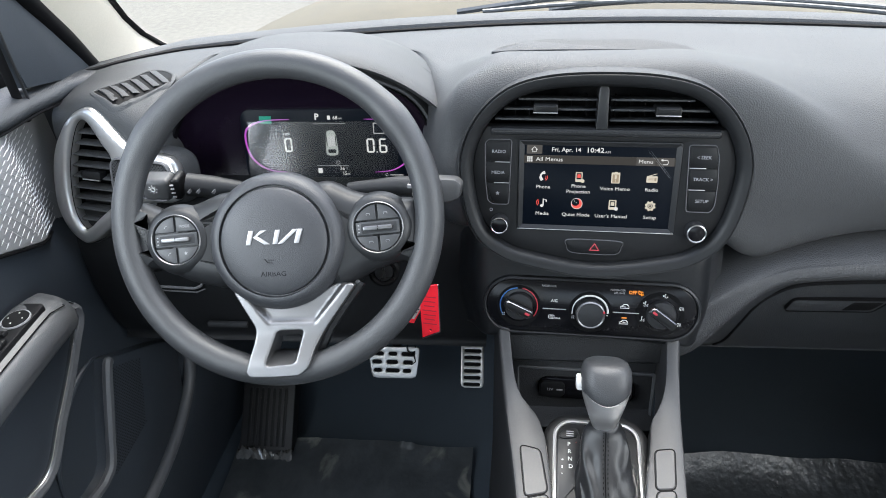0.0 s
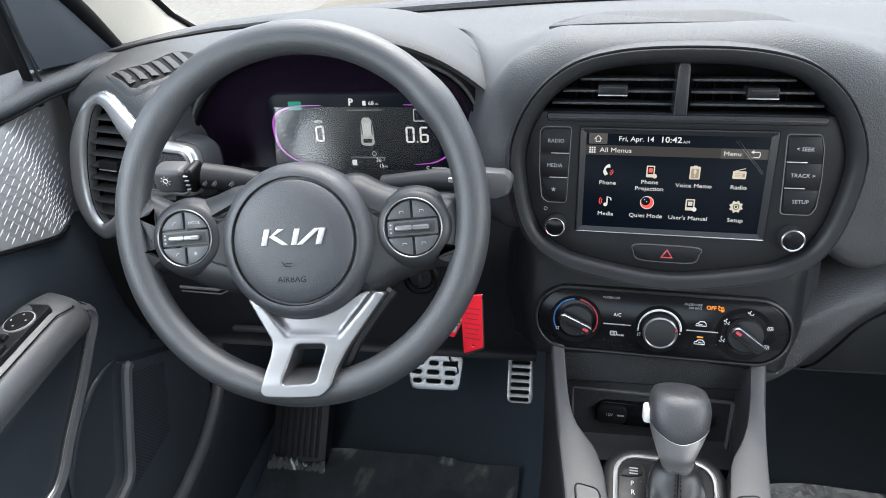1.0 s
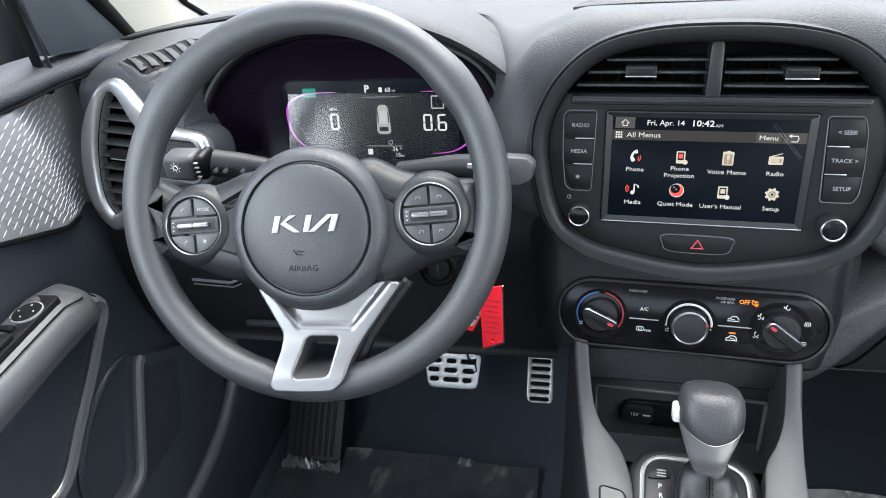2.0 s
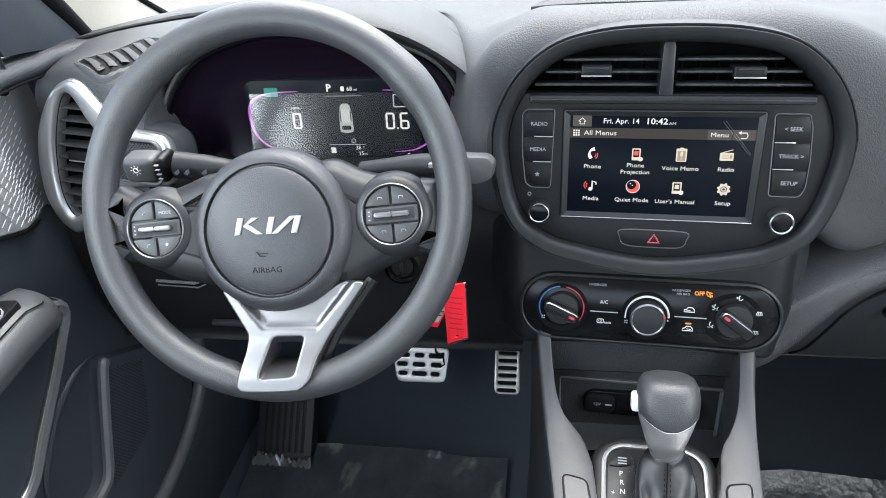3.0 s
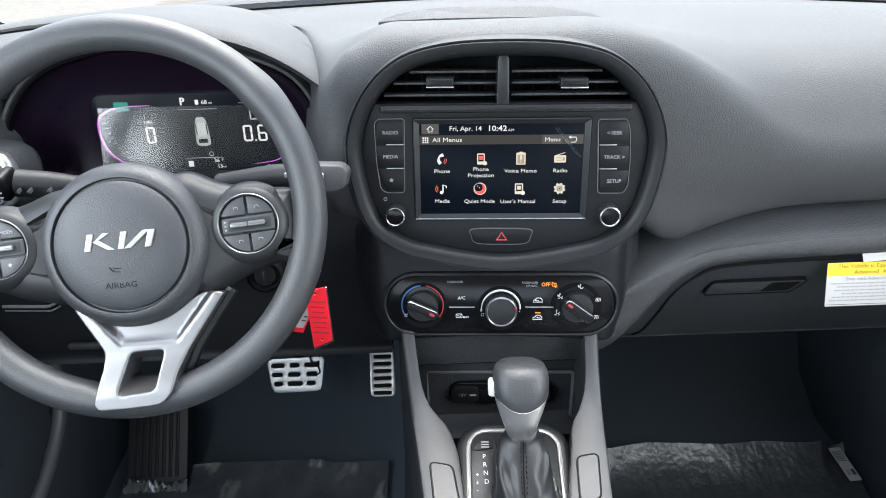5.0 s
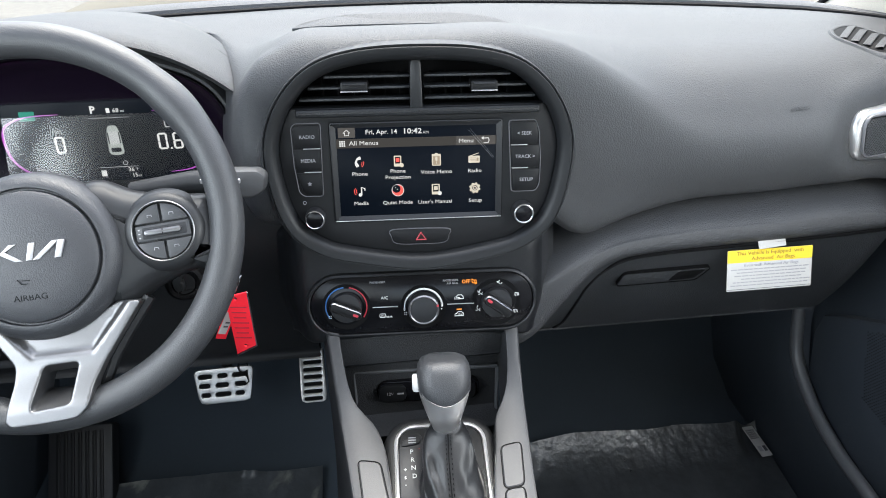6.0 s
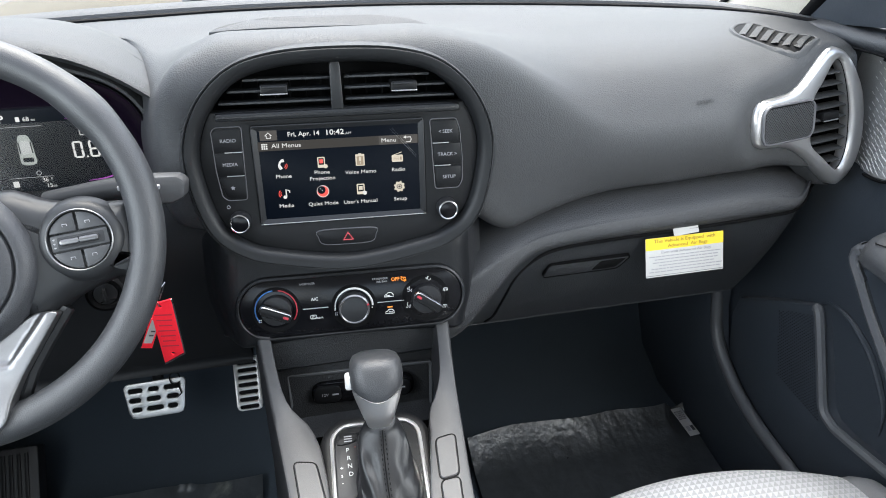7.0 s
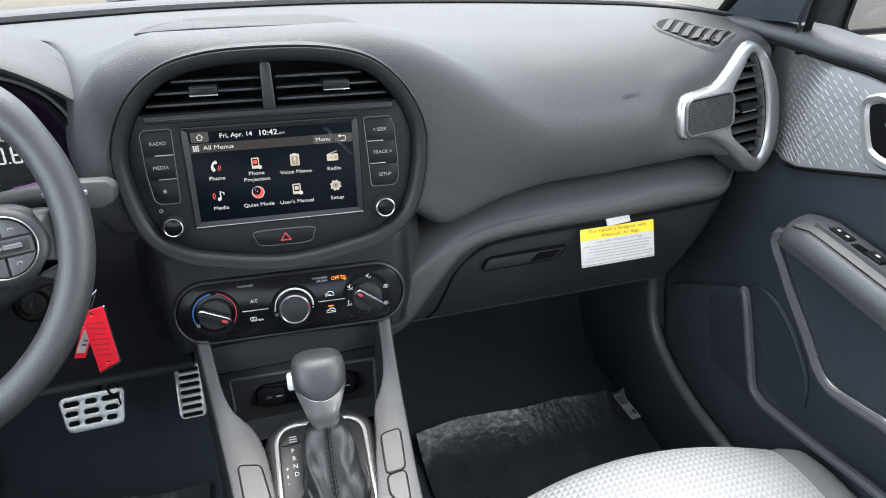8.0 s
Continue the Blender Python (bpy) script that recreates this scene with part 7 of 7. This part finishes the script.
def film_mat(name, x0, x1, y0, y1, label, seed, rise, sheet):
    f = thing(name, pose((x0 + x1) / 2, (y0 + y1) / 2, 0.324), label, "floor mat", "floor mats")
    cx, cy = (x0 + x1) / 2, (y0 + y1) / 2
    part("mat", prism(rrect(0, 0, x1 - x0, y1 - y0, 0.03), -0.003, 0.008, 0.003), CARPET, f)
    rows = []
    nx, ny = 150, 120
    for j in range(ny + 1):
        row = []
        for i in range(nx + 1):
            x, y = x0 + (x1 - x0) * i / nx, y0 + (y1 - y0) * j / ny
            p = Vector((x * 9, y * 9, seed))
            e = smooth(y1 - 0.085, y1 - 0.03, y)
            n1 = noise.noise(p * 0.7) * 0.004
            n2 = abs(noise.noise(Vector((x * 34, y * 20, seed + 3)))) * 0.0035 + abs(noise.noise(Vector((x * 70, y * 50, seed + 9)))) * 0.002
            wob = noise.noise(Vector((x * 6, y * 10, seed + 5))) * 0.012
            fold = (1 - abs(noise.noise(Vector(((x + wob + 0.6 * y) * 120, y * 34, seed + 7)))) * 2.2) ** 2 * 0.0048 + (1 - abs(noise.noise(Vector(((x - 0.5 * y) * 150, y * 40, seed + 8))))) * 0.003
            spot = smooth(0.42, 0.6, noise.noise(Vector((x * 15, y * 22, seed + 2))))
            flat = smooth(0.03, 0.06, math.hypot((x - 0.655) * 1.6, y - 0.8485))
            z = 0.0100 + rise * max(0.0, (y - y1 + 0.08) / 0.08) ** 1.7 * flat + (n1 + n2 * (0.45 + 4 * spot) + fold * e * rise * 5) * flat
            ye = y + 0.012 * noise.noise(Vector((x * 8, 3, seed))) * e
            row.append((x - cx, ye - cy, max(z, 0.009)))
        rows.append(row)
    part("plastic_film", grid(rows), sheet, f, "crinkled clear protective film", angle=180)
    return f


film_mat("floor_mat", -0.64, -0.165, 0.35, 0.900, "black floor mat under crinkled plastic film", 1.7, 0.008, MOTTLED)
film_mat("floor_mat", 0.215, 0.672, 0.35, 0.888, "black floor mat under crinkled plastic film", 5.2, 0.026, FILM)
stk = thing("barcode_sticker", pose(0.6550, 0.8485, 0.3440, 0, 0, 4), "white barcode sticker on the floor film", "sticker")
part("paper", prism(rrect(0, 0, 0.022, 0.070, 0.001, 2), -0.0004, 0.0004, 0.0001), PAPER, stk)
for i in range(14):
    part("code_bar", box(-0.001, 0.006 + i * 0.0016, 0.0006, 0.017, 0.0004 + 0.0005 * (i % 3 == 0), 0.0003, 0), DARKP, stk)
part("code_bar", box(-0.004, -0.018, 0.0006, 0.007, 0.012, 0.0003, 0), GREYP, stk)
part("code_bar", box(0.005, -0.018, 0.0006, 0.006, 0.012, 0.0003, 0), DARKP, stk)

GAS = face_frame((-0.163, 0.932, 0.54), 0, 42)
gas = thing("accelerator_pedal", GAS, "brushed steel accelerator pedal with rubber slots", "pedal", "pedals")
slots = [rrect(0.0005 - 0.0002 * i, 0.0345 - i * 0.0122, 0.031, 0.0058, 0.0028, 3) for i in range(7)]
part("plate", plate(ccw([(-0.0215, 0.045), (0.0195, 0.045), (0.0215, -0.036), (0.0195, -0.0425), (0.015, -0.0450), (-0.014, -0.0450), (-0.0195, -0.0420), (-0.0215, -0.036)]), slots, 0.0, 0.004, 0.001), STEEL, gas)
part("rubber", prism(rrect(0.0, 0.0, 0.040, 0.086, 0.006), -0.012, 0.0012, 0.002), VOID, gas)
part("arm", tube([(0, 0.03, -0.012), (0.0, 0.10, -0.03), (0.0, 0.22, -0.02)], 0.008, 8), BLACK, gas)
BRK = face_frame((-0.305, 0.925, 0.545), 0, 35)
brk = thing("brake_pedal", BRK, "brushed steel brake pedal with rubber inserts", "pedal", "pedals")
slots = []
for y, xs in ((0.0150, ((-0.0330, 0.022), (-0.0050, 0.016), (0.0235, 0.025))), (-0.0005, ((-0.0345, 0.018), (-0.0060, 0.021), (0.0235, 0.018))), (-0.0160, ((-0.0330, 0.015), (-0.0050, 0.025), (0.0220, 0.015)))):
    slots += [rrect(x, y, w, 0.0072, 0.0035, 3) for x, w in xs]
part("plate", plate(ccw([(-0.0510, 0.0200), (-0.0480, 0.0250), (-0.0420, 0.0270), (0.0380, 0.0290), (0.0435, 0.0270), (0.0455, 0.0220), (0.0405, -0.0200), (0.0375, -0.0275), (0.0300, -0.0300), (-0.0330, -0.0310), (-0.0410, -0.0290), (-0.0455, -0.0200)]), slots, 0.0, 0.004, 0.001), STEEL, brk)
part("rubber", prism(rrect(-0.004, -0.002, 0.080, 0.048, 0.008), -0.010, 0.0012, 0.002), VOID, brk)
part("arm", tube([(0, 0.02, -0.012), (0.0, 0.10, -0.03), (0.0, 0.24, -0.02)], 0.009, 8), BLACK, brk)
part("hanging_cord", tube([(0.030 + 0.008 * math.cos(a), 0.028 + 0.010 * math.sin(a), 0.008) for a in steps(0, 5.6, 16)] + [(0.035, 0.012, 0.007), (0.038, 0.002, 0.007), (0.030, -0.004, 0.006)], 0.0011, 6), VOID, brk)
DE = face_frame((-0.57, 0.92, 0.40), 0, 45)
dead = thing("footrest", DE, "black ribbed rubber footrest on the floor", "footrest")
part("pad", prism(rrect(-0.008, -0.012, 0.108, 0.135, 0.006), -0.03, 0.0, 0.003), BLACK, dead)
for i in range(7):
    part("rib", box(-0.044 + i * 0.012, -0.012, 0.0012, 0.006, 0.115, 0.003, 0.001), BUTTON, dead)

rows = []
for i in range(61):
    x = -0.635 + i * 0.0019
    row = []
    for j in range(8):
        v = j / 7
        a = noise.noise(Vector((x * 120, v * 3, 2.0))) * 0.010 + noise.noise(Vector((x * 300, v * 6, 5.0))) * 0.005
        row.append((x, 0.872 - 0.022 * v + a * 0.6, 0.336 + 0.020 * math.sin(math.pi * v) * (0.6 + 0.4 * math.sin(x * 70)) + a))
    rows.append(row)
edge = thing("film_edge", pose(-0.58, 0.86, 0.336), "crumpled clear film edge below the footrest", "plastic film")
part("sheet", world_of(grid(rows), pose(0.58, -0.86, -0.336)), mat("crumpled_clear_film", (0.10, 0.10, 0.10), 0.16, spec=1.0, vary=0.3), edge, angle=30)

# ---- front passenger seat ----
seat = thing("car_seat", pose(0.42, 0.2, 0.33), "grey triangle-patterned cloth passenger seat", "car seat")


def seat_rows(xa, xb, n, lift):
    rows = []
    for i in range(n + 1):
        x = lerp(xa, xb, i / n)
        u = (x - 0.42) / 0.215
        yf = -0.035 * u * u - 0.10 * max(0, abs(u) - 1) ** 1.2
        zs = -0.012 * u * u + lift
        pr = [(0.47, 0.40), (0.545, 0.46), (0.572, 0.53), (0.572, 0.575), (0.555, 0.605), (0.525, 0.621), (0.47, 0.630), (0.35, 0.628), (0.15, 0.612), (-0.05, 0.60), (-0.2, 0.60)]
        rows.append(catmull([(x - 0.42, y + yf * (1 if y > 0.2 else 0.2) - 0.2, z + zs + 0.018 - 0.33) for y, z in pr], 4, False))
    return rows


part("cushion", grid(seat_rows(0.205, 0.635, 24, 0.0)), SEAT, seat, "light grey cushion cloth", angle=80)
for sgn in (-1, 1):
    rows = []
    for k, (dx, dz) in enumerate(((0.0, -0.001), (0.015, 0.006), (0.035, 0.004), (0.055, -0.012), (0.066, -0.045), (0.068, -0.12), (0.066, -0.20))):
        x = 0.42 + sgn * (0.215 + dx)
        pr = [(0.44, 0.40), (0.51, 0.46), (0.53, 0.53), (0.528, 0.575), (0.512, 0.600), (0.485, 0.612), (0.44, 0.618), (0.35, 0.618), (0.15, 0.605), (-0.05, 0.59), (-0.2, 0.59)]
        rows.append(catmull([(x - 0.42, y - 0.2 - 0.3 * dx, max(z + dz + 0.016, 0.35) - 0.33) for y, z in pr], 4, False))
    part("bolster", grid(rows), SEAT2, seat, "dark grey side bolster", angle=80)
part("piping", tube([(0.215, y - 0.2, z - 0.33) for y, z in ((0.53, 0.535), (0.528, 0.577), (0.512, 0.602), (0.485, 0.614), (0.44, 0.620), (0.3, 0.617), (0.0, 0.597))], 0.0022, 6), SEAT2, seat)
rows = []
for x in steps(-0.25, 0.25, 12):
    u = x / 0.25
    rows.append(catmull([(x * (1 - 0.12 * k), y + 0.03 * u * u - 0.2, z - 0.33) for y, z, k in ((-0.13, 0.58, 0), (-0.10, 0.70, 0), (-0.14, 0.95, 0.3), (-0.20, 1.15, 1), (-0.24, 1.20, 1.4), (-0.31, 1.18, 1.4), (-0.28, 0.95, 0.4), (-0.22, 0.58, 0))], 3, False))
part("backrest", grid(rows), SEAT, seat, angle=80)
